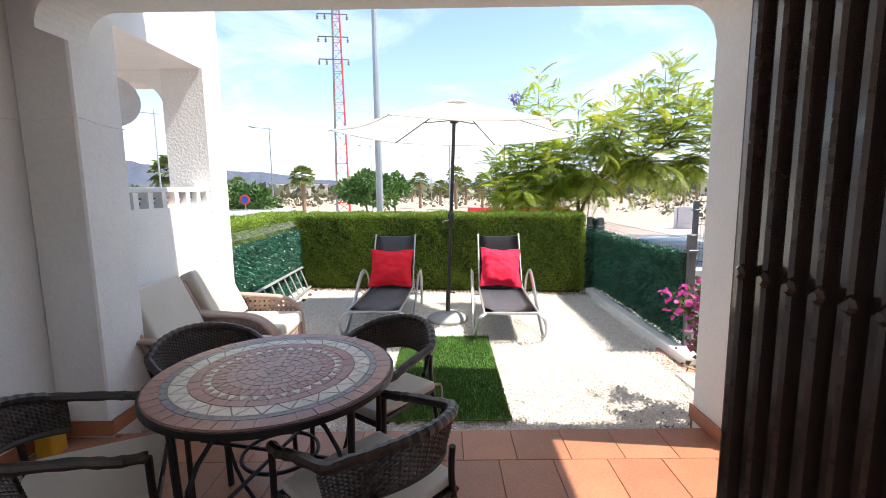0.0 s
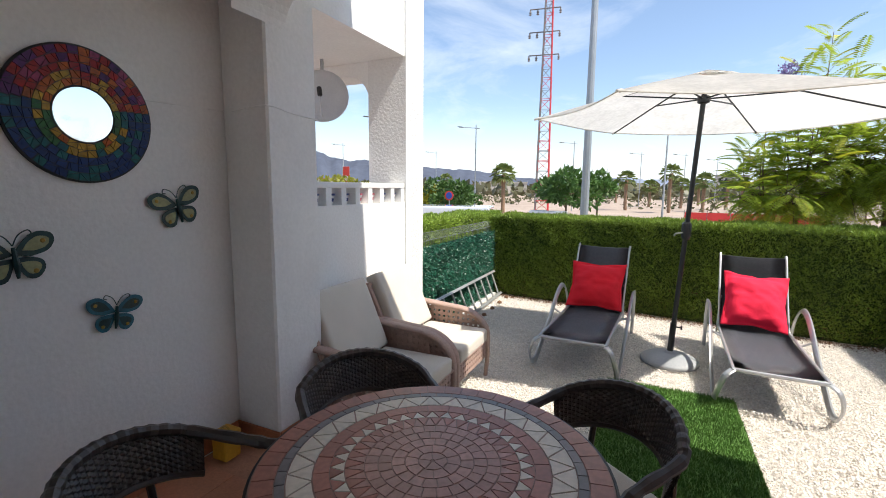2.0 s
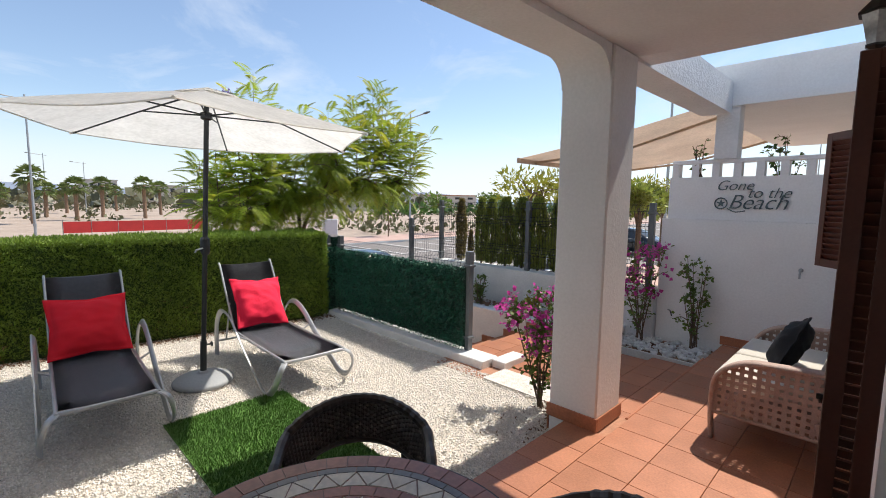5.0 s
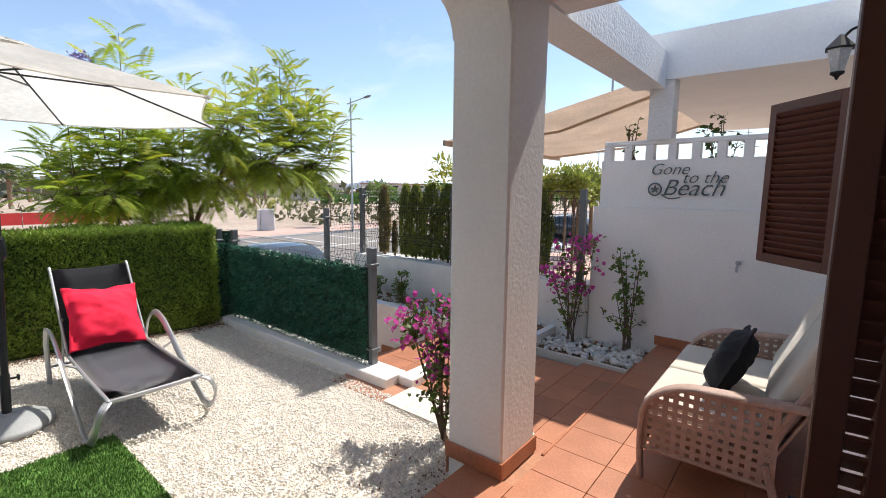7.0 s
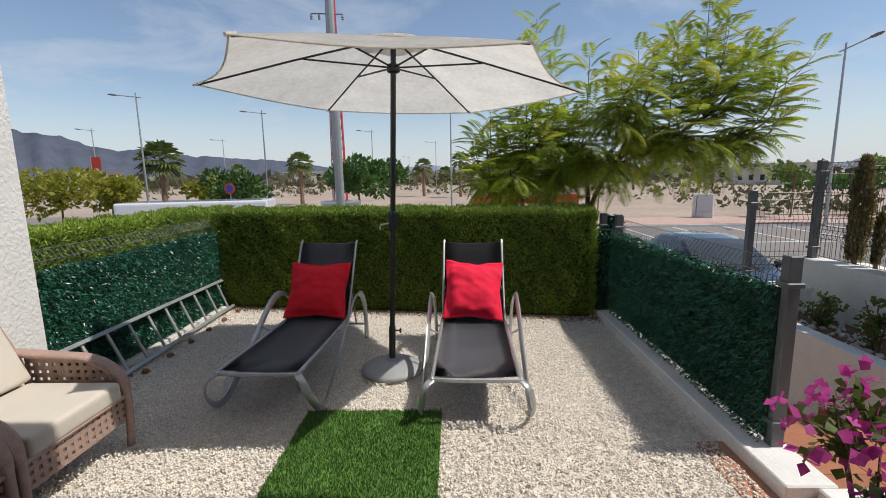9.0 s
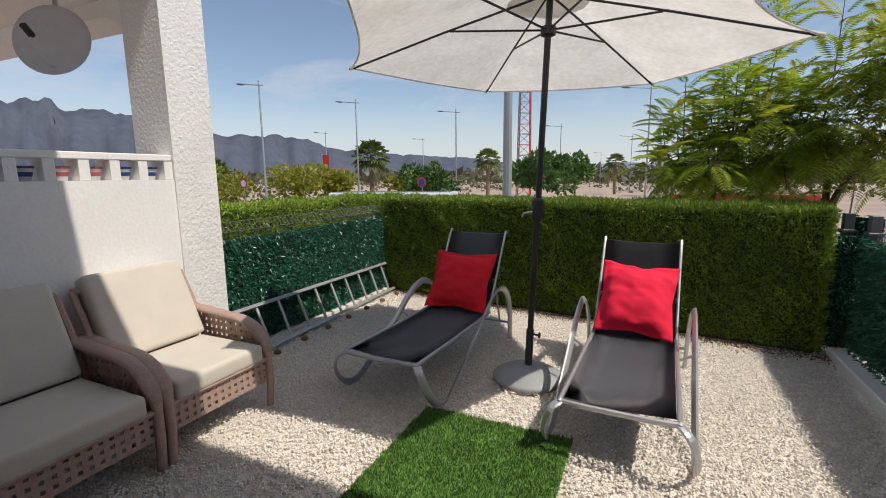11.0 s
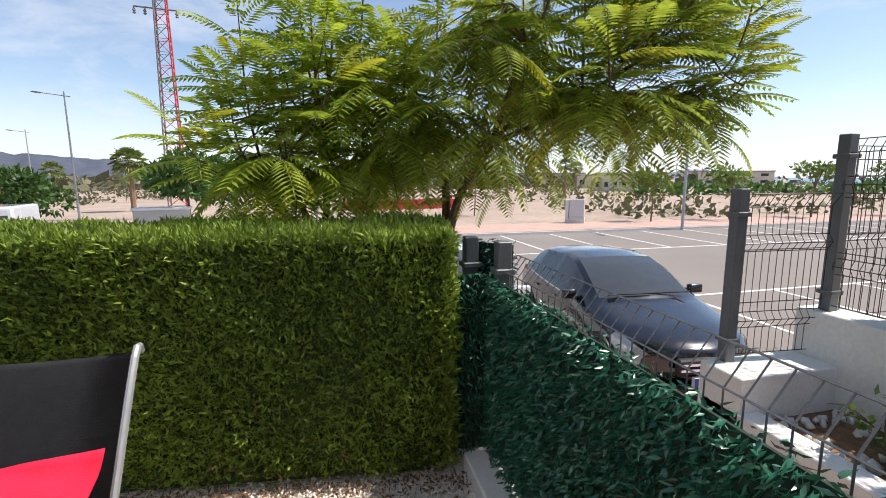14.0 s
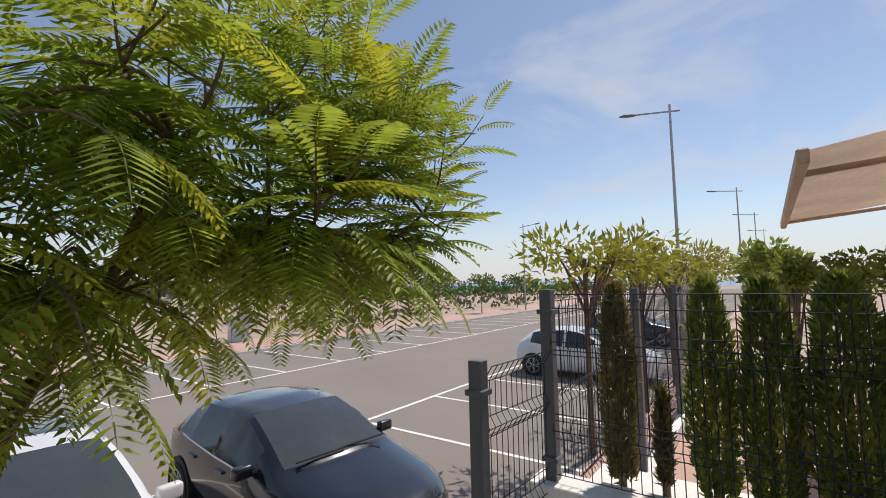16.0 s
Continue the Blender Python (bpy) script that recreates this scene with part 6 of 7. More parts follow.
# lettered wall sign
def wall_sign():
    s = thing("wall_sign", "grey metal script sign reading Gone to the Beach", "sign", m=Matrix(((0, 0, -1, EAST + 0.064), (-1, 0, 0, 0), (0, 1, 0, 0), (0, 0, 0, 1))))
    for txt, x, y, size in (("Gone", -0.01, 1.905, 0.165), ("to the", 0.30, 1.82, 0.165), ("Beach", 0.12, 1.695, 0.235)):
        cu = bpy.data.curves.new("letters", "FONT")
        cu.body = txt
        cu.size = size
        cu.shear = 0.35
        cu.extrude = 0.006
        cu.offset = -0.0025
        cu.space_character = 0.98
        tmp = bpy.data.objects.new("letters", cu)
        scene.collection.objects.link(tmp)
        me = bpy.data.meshes.new_from_object(tmp.evaluated_get(bpy.context.evaluated_depsgraph_get()))
        bpy.data.objects.remove(tmp)
        me.materials.clear()
        me.materials.append(M["sign_grey"])
        word = new("word", me)
        word.parent = s
        word.matrix_basis = pose(x, y, 0.012)
    part("ring", T([(0.055 + 0.062 * math.cos(a), 1.755 + 0.062 * math.sin(a), 0.012) for a in (2 * math.pi * k / 28 for k in range(29))], 0.007, 6), M["sign_grey"], s)
    st = [((0.05 if k % 2 == 0 else 0.018) * math.sin(math.pi * k / 5) + 0.055, (0.05 if k % 2 == 0 else 0.018) * math.cos(math.pi * k / 5) + 1.755) for k in range(10)]
    part("starfish", prism(bmesh.new(), st, 0.006, 0.016, "z"), M["sign_grey"], s)
    for pts in ([(0.12, 1.70), (0.2, 1.66), (0.3, 1.675)],):
        part("flourish", T(smooth_line([(x, y, 0.012) for x, y in pts], 5), 0.006, 6), M["sign_grey"], s)
    return s


wall_sign()
tap = thing("garden_tap", "small brass garden tap on the white wall", "tap", m=pose(EAST, -0.85, 1.05))
part("spout", T(smooth_line([(0, 0, 0.02), (-0.06, 0, 0.025), (-0.075, 0, -0.02), (-0.075, 0, -0.06)], 4), 0.010, 8), M["galv"], tap)
part("handle", B(-0.07, -0.02, -0.008, 0.008, 0.035, 0.045, bevel=0.003), M["galv"], tap)
part("flange", lathe(bmesh.new(), [(0.022, 0), (0.022, 0.006), (0.012, 0.01)], 12, pose(0, 0, 0.02, 0, -90, 0)), M["galv"], tap)
single("hose_stub", T(smooth_line([(4.61, 0.42, 0.42), (4.5, 0.36, 0.44), (4.38, 0.3, 0.41)], 4), 0.007, 6), M["pole"], "short dark hose end sticking from the wall", "hose")


# neighbour's awning
def awning():
    a = thing("awning", "beige cloth awning folded out from the neighbouring terrace", "awning")
    x0, x1, y0, y1, z0, z1 = 5.2, 9.4, 0.24, 3.2, 3.0, 2.48
    bm = bmesh.new()
    n = 16
    top = [bm.verts.new((x0 + (x1 - x0) * i / n, y0, z0)) for i in range(n + 1)]
    mid = [bm.verts.new((x0 + (x1 - x0) * i / n, (y0 + y1) / 2, (z0 + z1) / 2 - 0.05)) for i in range(n + 1)]
    low = [bm.verts.new((x0 + (x1 - x0) * i / n, y1, z1)) for i in range(n + 1)]
    for i in range(n):
        bm.faces.new((top[i], top[i + 1], mid[i + 1], mid[i]))
        bm.faces.new((mid[i], mid[i + 1], low[i + 1], low[i]))
    bmesh.ops.solidify(bm, geom=bm.faces[:], thickness=0.006)
    part("cloth", bm, M["awning"], a)
    part("front_bar", B(x0, x1, y1 - 0.02, y1 + 0.04, z1 - 0.07, z1 + 0.02, bevel=0.01), M["awning"], a)
    for x in (x0 + 0.5, x1 - 0.5):
        part("folding_arm", T([(x, y0, z0 - 0.08), (x + 0.45, (y0 + y1) / 2, (z0 + z1) / 2 - 0.12), (x, y1, z1 - 0.04)], 0.022, 6), M["awning"], a)
    part("cassette", B(x0, x1, 0.222, 0.30, 2.95, 3.09, bevel=0.02), M["awning"], a)
    return a


awning()
shrub("bare_climber", "thin bare twigs rising above the balustrade", 4.74, 0.22, 2.07, 0.42, 0.08, 5, M["shrub"], 30, seed=31)
shrub("balcony_plant", "dark leafy plant behind the balustrade", 5.05, -0.6, 1.6, 0.9, 0.2, 7, M["dark_tree"], 260, seed=32)


# ---- street, cars, distance ----
def sheet(name, x0, x1, y0, y1, z, material, label, category, t=0.2):
    return single(name, B(x0, x1, y0, y1, z - t, z), material, label, category, kind="structure")


sheet("road", -90, 130, 5.75, 21.9, STREET, M["asphalt"], "sun-bleached grey street with parking bays", "road")
sheet("pavement", -90, 130, 4.62, 5.75, STREET + 0.12, M["paving"], "pinkish paved walk along the gardens", "pavement", 0.5)
sheet("pavement_far", -2.0, 130, 21.9, 25.6, STREET + 0.13, M["paving"], "pinkish paved walk across the street", "pavement", 0.5)
sheet("kerb_far", -2.0, 130, 21.75, 21.899, STREET + 0.11, M["concrete"], "pale kerb of the far walk", "kerb", 0.5)
sheet("road_side", -90, -2.001, 21.9, 34, STREET + 0.002, M["asphalt"], "grey street turning away from the gardens", "road")
for y in (10.45, 16.6):
    sheet("bay_line", -60, 100, y - 0.05, y + 0.05, STREET + 0.006, M["road_white"], "white line along the parking bays", "marking", 0.004)
for i in range(-12, 24):
    x = 4.0 + 2.45 * i
    sheet("bay_line", x - 0.045, x + 0.045, 5.8, 10.39, STREET + 0.006, M["road_white"], "white line between parking bays", "marking", 0.004)
    sheet("bay_line", x - 0.045, x + 0.045, 16.66, 21.7, STREET + 0.006, M["road_white"], "white line between parking bays", "marking", 0.004)


# cars: stations along y from the nose, (y, half width, sill z, shoulder z, top z, half width at the top edge, how far the sides lie back)
HATCH = ((0.00, 0.56, 0.27, 0.50, 0.60, 0.44, 0.20), (0.05, 0.70, 0.21, 0.56, 0.69, 0.58, 0.24), (0.18, 0.80, 0.19, 0.63, 0.76, 0.66, 0.26), (0.45, 0.865, 0.18, 0.71, 0.83, 0.72, 0.24), (0.85, 0.885, 0.18, 0.79, 0.90, 0.75, 0.20),
         (1.16, 0.89, 0.18, 0.86, 0.965, 0.745, 0.18), (1.22, 0.89, 0.18, 0.865, 1.0, 0.735, 0.18), (1.55, 0.89, 0.18, 0.88, 1.175, 0.70, 0.16), (1.85, 0.89, 0.18, 0.89, 1.305, 0.665, 0.14), (2.12, 0.89, 0.18, 0.90, 1.39, 0.63, 0.10),
         (2.46, 0.89, 0.18, 0.905, 1.425, 0.62, 0.05), (2.56, 0.89, 0.18, 0.91, 1.43, 0.62, 0.03), (3.25, 0.885, 0.18, 0.95, 1.40, 0.60, 0.0), (3.62, 0.87, 0.20, 0.985, 1.32, 0.57, -0.02), (3.74, 0.865, 0.22, 0.985, 1.27, 0.57, -0.04), (4.03, 0.84, 0.26, 0.95, 1.02, 0.64, -0.08), (4.20, 0.78, 0.32, 0.75, 0.90, 0.64, -0.12), (4.29, 0.68, 0.40, 0.62, 0.78, 0.56, -0.14))


def car(name, label, paint, m, plate="", tall=False, detail=True):
    """A hatchback, or a taller car with a glass sunroof and roof rails; nose towards -y."""
    c = thing(name, label, "car", m=m)
    secs = [list(s) for s in HATCH]
    if tall:
        for s in secs:
            for i in (3, 4):
                s[i] *= 1.14
            s[5] *= 1.06
            s[2] += 0.04
    W = 1.78

    def ring(sec):
        y, hw, z0, zs, zt, tw, back = sec
        h = [(0, z0), (hw * 0.80, z0), (hw * 0.965, z0 + 0.09), (hw * 0.995, z0 + 0.45 * (zs - z0)), (hw, z0 + 0.72 * (zs - z0)), (hw * 0.965, zs), (hw * 0.965 + (tw - hw * 0.965) * 0.55, zs + (zt - zs) * 0.52), (tw, zt - min(0.06, (zt - zs) * 0.32)), (tw * 0.90, zt - min(0.025, (zt - zs) * 0.12)), (tw * 0.48, zt), (0, zt + 0.008)]
        return [Vector((x, y + back * (x / hw) ** 2, z)) for x, z in h]

    n = 3
    fine, home = [], []
    for i, (a, b) in enumerate(zip(secs, secs[1:])):
        for k in range(n):
            fine.append([p + (q - p) * k / n for p, q in zip(a, b)])
            home.append(i)
    fine.append(secs[-1])
    rings = [ring(s) for s in fine]

    def kind(i, k):
        st = home[i]
        if st in (6, 7, 8) and k >= 8:
            return "windscreen"
        if st in (7, 8, 9) and k in (5, 6):
            return "front_window"
        if st in (11,) and k in (5, 6):
            return "rear_door_window"
        if st == 12 and k in (5, 6):
            return "quarter_window"
        if st == 14 and k >= 8:
            return "rear_window"
        if tall and st in (10, 11) and k >= 8:
            return "sunroof"
        if st in (1, 2) and k in (4, 5):
            return "headlight"
        return "body"

    groups = {}
    for s in (1, -1):
        for i in range(len(rings) - 1):
            for k in range(10):
                nm = kind(i, k)
                key = (nm, 0 if nm in ("body", "windscreen", "rear_window", "sunroof") else s)
                groups.setdefault(key, []).append((s, i, k))
    for (nm, _), cells in groups.items():
        bm = bmesh.new()
        seen = {}

        def vert(s, i, k):
            p = rings[i][k]
            key = (s if p.x > 1e-6 else 1, i, k)
            if key not in seen:
                seen[key] = bm.verts.new((s * p.x, p.y, p.z))
            return seen[key]

        for s, i, k in cells:
            q = [vert(s, i, k), vert(s, i + 1, k), vert(s, i + 1, k + 1), vert(s, i, k + 1)]
            bm.faces.new(q if s > 0 else q[::-1])
        if nm == "body":
            for i in (0, len(rings) - 1):
                loop = [vert(1, i, k) for k in range(11)] + [vert(-1, i, k) for k in range(9, 0, -1)]
                bm.faces.new(loop if i == 0 else loop[::-1])
        bmesh.ops.recalc_face_normals(bm, faces=bm.faces)
        glassy = nm not in ("body", "headlight")
        part(nm, bm, M["car_glass"] if glassy else M["headlamp"] if nm == "headlight" else paint, c, "grey tinted glass" if glassy else "clear angular headlight" if nm == "headlight" else "", smooth=True)
    L, belt = 4.29, secs[7][3]
    for s in (-1, 1):
        mi = bmesh.new()
        box(mi, -0.105, 0.105, -0.05, 0.05, -0.065, 0.065, pose(s * (W / 2 + 0.07), 1.62, belt + 0.10), bevel=0.035, seg=3)
        box(mi, -0.07, 0.07, -0.02, 0.02, -0.02, 0.02, pose(s * (W / 2 - 0.05), 1.65, belt + 0.04))
        part("mirror", mi, paint, c, smooth=True)
        line = [rings[i][5] for i in range(len(rings) - 1) if 7 <= home[i] <= 12]
        part("window_trim", T([(s * (p.x + 0.004), p.y, p.z) for p in line], 0.010, 5), M["chrome"], c, "bright window trim")
        for y in (1.95 + 0.28, 3.0):
            part("door_handle", B(s * 0.885 - 0.018, s * 0.885 + 0.018, y, y + 0.19, belt - 0.10, belt - 0.07, bevel=0.008), paint, c)
        if tall:
            part("roof_rail", T(smooth_line([(s * 0.62, 2.15, 1.53), (s * 0.64, 2.35, 1.60), (s * 0.63, 3.3, 1.60), (s * 0.60, 3.6, 1.50)], 4), 0.018, 6), M["galv"], c)
        for y in (0.84, L - 0.78):
            wm = pose(s * (W / 2 - 0.095), y, 0.315, 0, 90, 0)
            part("wheel_arch", lathe(bmesh.new(), [(0.355, -0.085), (0.355, 0.102), (0.20, 0.102), (0.20, -0.085)], 28, pose(s * (W / 2 - 0.098), y, 0.33, 0, 90 * s, 0)), M["dark_plastic"], c)
            w = part("wheel", lathe(bmesh.new(), [(0.20, -0.10), (0.295, -0.10), (0.315, -0.07), (0.315, 0.085), (0.295, 0.112), (0.225, 0.112), (0.22, 0.09)], 28, pose(s * (W / 2 - 0.092), y, 0.315, 0, 90 * s, 0)), M["tyre"], c)
            rim = bmesh.new()
            lathe(rim, [(0.225, 0.05), (0.225, 0.11), (0.205, 0.114), (0.20, 0.06)], 28)
            for k in range(10):
                box(rim, 0.03, 0.21, -0.013, 0.013, 0.085, 0.110, pose(0, 0, 0, 0, 0, 36 * k + (8 if k % 2 else -8)))
            lathe(rim, [(0.05, 0.08), (0.05, 0.115), (0.03, 0.12)], 12)
            bmesh.ops.transform(rim, matrix=pose(s * (W / 2 - 0.092), y, 0.315, 0, 90 * s, 0), verts=rim.verts)
            part("rim", rim, M["alu"], w)
    for x0, x1 in ((-0.56, 0.02), (0.02, 0.58)):
        part("wiper", T([(x0, 1.27, secs[6][4] + 0.035), (x1, 1.225, secs[6][4] + 0.045)], 0.012, 5), M["dark_plastic"], c)
    if detail:
        part("grille", B(-0.43, 0.43, -0.022, 0.06, 0.46, 0.64, bevel=0.02), M["dark_plastic"], c)
        for z in (0.525, 0.585):
            part("grille_bar", B(-0.41, 0.41, -0.045, -0.018, z - 0.016, z + 0.016, bevel=0.005), M["chrome"], c)
        part("emblem", lathe(bmesh.new(), [(0.09, 0.0), (0.09, 0.016), (0.072, 0.018), (0.072, 0.0)], 24, pose(0, -0.045, 0.555, 90, 0, 0)), M["chrome"], c)
        part("lower_grille", B(-0.55, 0.55, 0.0, 0.10, 0.22, 0.32, bevel=0.02), M["dark_plastic"], c)
        pl = part("number_plate", B(-0.26, 0.26, -0.055, -0.005, 0.335, 0.445, bevel=0.004), M["plate_white"], c, "white number plate")
        if plate:
            cu = bpy.data.curves.new("plate_text", "FONT")
            cu.body, cu.size, cu.extrude, cu.align_x = plate, 0.105, 0.001, "CENTER"
            tmp = bpy.data.objects.new("plate_text", cu)
            scene.collection.objects.link(tmp)
            me = bpy.data.meshes.new_from_object(tmp.evaluated_get(bpy.context.evaluated_depsgraph_get()))
            bpy.data.objects.remove(tmp)
            me.materials.clear()
            me.materials.append(M["ink"])
            o = new("plate_text", me)
            o.parent = pl
            o.matrix_basis = pose(0.02, -0.0562, 0.353, 90, 0, 0)
            part("plate_band", B(-0.258, -0.215, -0.0575, -0.0555, 0.338, 0.442), M["sign_blue"], pl)
    return c


car("parked_car", "dark blue-black hatchback parked facing the gardens", M["black_car"], pose(5.50, 6.15, STREET, 0, 0, -5.0), plate="4889 HPN")
car("parked_car", "white sport utility car with a sunroof parked beside the hedge", M["white_car"], pose(2.96, 6.12, STREET, 0, 0, -1.0), tall=True, detail=False)
car("parked_car", "white hatchback parked farther along the street", M["white_car"], pose(15.78, 5.85, STREET, 0, 0, 0), detail=False)
car("parked_car", "dark car parked far along the street", M["black_car"], pose(23.8, 6.3, STREET, 0, 0, 0), detail=False)


def van():
    v = thing("delivery_van", "white delivery van parked across the street", "van", m=pose(-6.6, 17.0, STREET, 0, 0, 12))
    part("body", B(-5.2, 0, -0.95, 0.95, 0.35, 1.93, bevel=0.10, seg=3), M["white_car"], v)
    part("rear_window", B(-0.6, -0.1, -0.957, -0.947, 1.30, 1.70), M["car_glass"], v)
    for i in range(4):
        part("lettering_bar", B(-1.3 + i * 0.12, -1.22 + i * 0.12, -0.96, -0.951, 1.42, 1.60), M["sign_blue"], v)
    for x in (-4.3, -0.9):
        for s in (-1, 1):
            part("wheel", lathe(bmesh.new(), [(0.18, -0.1), (0.33, -0.1), (0.33, 0.1), (0.18, 0.1)], 20, pose(x, s * 0.86, 0.33, 90, 0, 0)), M["tyre"], v)
    return v


van()


def street_lamp(x, y, h, turn, label="galvanised street lamp with a single arm", r=0.075, base=STREET):
    s = thing("street_lamp", label, "lamp", "street lamps", pose(x, y, base, 0, 0, turn))
    part("mast", T([(0, 0, 0), (0, 0, h * 0.5), (0, 0, h)], [r, r * 0.8, r * 0.55], 10), M["galv"], s)
    part("collar", lathe(bmesh.new(), [(r * 1.25, 1.0), (r * 1.25, 1.12)], 10), M["galv"], s)
    part("arm", T([(-0.35, 0, h - 0.32), (1.3, 0, h - 0.12)], 0.032, 6), M["galv"], s)
    part("lamp_head", tube(bmesh.new(), [(1.2, 0, h - 0.13), (1.35, 0, h - 0.12), (1.65, 0, h - 0.08), (1.85, 0, h - 0.06)], [0.05, 0.12, 0.13, 0.05], 10, flat=0.45), M["grey_metal"], s)
    return s


street_lamp(-1.42, 7.15, 8.6, 180, "close galvanised street lamp mast behind the hedge", r=0.085)
for x, y, h, t in ((18.6, 21.6, 8.4, -90), (20.9, 6.1, 9.5, 90), (40, 4.9, 9.2, 90), (56, 4.2, 9.2, 90), (76, 3.6, 9.2, 90), (42, 22.5, 8.4, -90), (64, 22.5, 8.4, -90),
                   (0.4, 33.7, 8.4, 180), (-2.3, 75.8, 8.4, 180), (-15.4, 38, 8.4, 180), (-20.1, 29.5, 8.4, 180), (-21.3, 21.2, 8.4, 180), (-44.9, 29.5, 8.4, 180), (-9.3, 55.4, 8.4, 180), (-38, 48, 8.4, 180), (-32, 64, 8.4, 180), (4, 80, 8.4, 180), (10, 95, 8.4, 180), (-12, 130, 8.4, 180)):
    street_lamp(x, y, h, t)


def mast():
    m = thing("lattice_mast", "tall red and grey steel lattice mast with insulator arms", "mast", m=pose(-8.9, 37.0, STREET, 0, 0, 8))
    H, b, t = 18.4, 0.55, 0.28

    def w(z):
        return b + (t - b) * z / H

    for i, (sx, sy) in enumerate(((-1, -1), (1, -1), (1, 1), (-1, 1))):
        part("leg", T([(sx * w(0), sy * w(0), 0), (sx * w(H), sy * w(H), H)], 0.045, 4), M["tower_red"] if i in (1, 2) else M["tower_grey"], m)
    n = 22
    for i in range(n):
        z0, z1 = H * i / n, H * (i + 1) / n
        br = bmesh.new()
        c = ((-1, -1), (1, -1), (1, 1), (-1, 1))
        for k in range(4):
            a, d = c[k], c[(k + 1) % 4]
            tube(br, [(a[0] * w(z0), a[1] * w(z0), z0), (d[0] * w(z1), d[1] * w(z1), z1)], 0.022, 4)
            tube(br, [(a[0] * w(z1), a[1] * w(z1), z1), (d[0] * w(z1), d[1] * w(z1), z1)], 0.02, 4)
        part("bracing", br, M["tower_red"] if i % 2 else M["tower_grey"], m)
    for z in (13.6, 15.4, 17.2):
        arm = part("cross_arm", T([(-1.5, 0, z), (0.9, 0, z)], 0.05, 4), M["tower_grey"], m)
        for x in (-1.5, -0.9, 0.9):
            part("insulator", lathe(bmesh.new(), [(0.05, -0.45), (0.11, -0.4), (0.05, -0.3), (0.11, -0.25), (0.05, -0.1), (0.05, 0)], 8, pose(x, 0, z)), M["tower_grey"], arm)
    return m


mast()


def kiosk(x, y, label):
    k = thing("electric_kiosk", label, "kiosk", m=pose(x, y, STREET + 0.13, 0, 0, -35))
    part("plinth", B(-0.42, 0.42, -0.22, 0.22, 0, 0.32), M["concrete"], k)
    part("cabinet", B(-0.40, 0.40, -0.20, 0.20, 0.321, 1.32, bevel=0.02), M["dish"], k)
    part("side_block", B(-0.60, -0.43, -0.25, 0.25, 0, 1.30), M["concrete"], k)
    return k


kiosk(14.7, 25.1, "pale grey electric cabinet on a concrete plinth")
kk = thing("transformer_box", "cream transformer box with a warning triangle", "kiosk", m=pose(-5.6, 24.0, STREET, 0, 0, 10))
part("box", B(-1.0, 1.0, -0.6, 0.6, 0, 1.35, bevel=0.02), M["building"], kk)
part("roof", B(-1.05, 1.05, -0.65, 0.65, 1.351, 1.45), M["plaster"], kk)
part("warning_sign", prism(bmesh.new(), [(-0.16, 0.75), (0.16, 0.75), (0, 1.05)], -0.612, -0.602, "y"), M["tower_grey"], kk)


# trees of the distance
def leaf_tree(name, x, y, h, r, cz, leaf, label, seed, n=1500, base=STREET, size=0.2, flat=0.75, trunk=0.07, slim=0.6):
    rnd = random.Random(seed)
    t = thing(name, label, "tree", m=pose(x, y, base))
    bm = bmesh.new()
    tube(bm, smooth_line([(0, 0, 0), (0.06, 0.02, cz * 0.5), (0.0, 0, cz)], 4), [trunk * (1 - 0.05 * k) for k in range(9)], 7)
    blobs = []
    for i in range(11):
        a = rnd.uniform(0, 6.28)
        q = rnd.uniform(0.25, 0.8) * r
        p = Vector((math.cos(a) * q, math.sin(a) * q, cz + rnd.uniform(-0.45, 0.6) * r * flat))
        tube(bm, [(0, 0, cz * rnd.uniform(0.6, 0.95)), tuple(p * 0.6 + Vector((0, 0, cz * 0.4))), tuple(p)], [trunk * 0.5, trunk * 0.3, trunk * 0.12], 5)
        blobs.append((p, r * rnd.uniform(0.3, 0.52)))
    part("trunk", bm, M["bark"], t)
    idx = RNG.integers(0, len(blobs), n)
    c = np.array([tuple(b[0]) for b in blobs])[idx]
    rad = np.array([b[1] for b in blobs])[idx]
    d = RNG.normal(0, 1, (n, 3))
    d /= np.linalg.norm(d, axis=1, keepdims=True)
    p = c + d * (rad * RNG.uniform(0.35, 1.0, n) ** 0.4)[:, None] * [1, 1, flat]
    o = new("crown", sprays("crown", p, d, leaf, size, up=0.25, jitter=0.5, slim=slim))
    o.parent = t
    return t


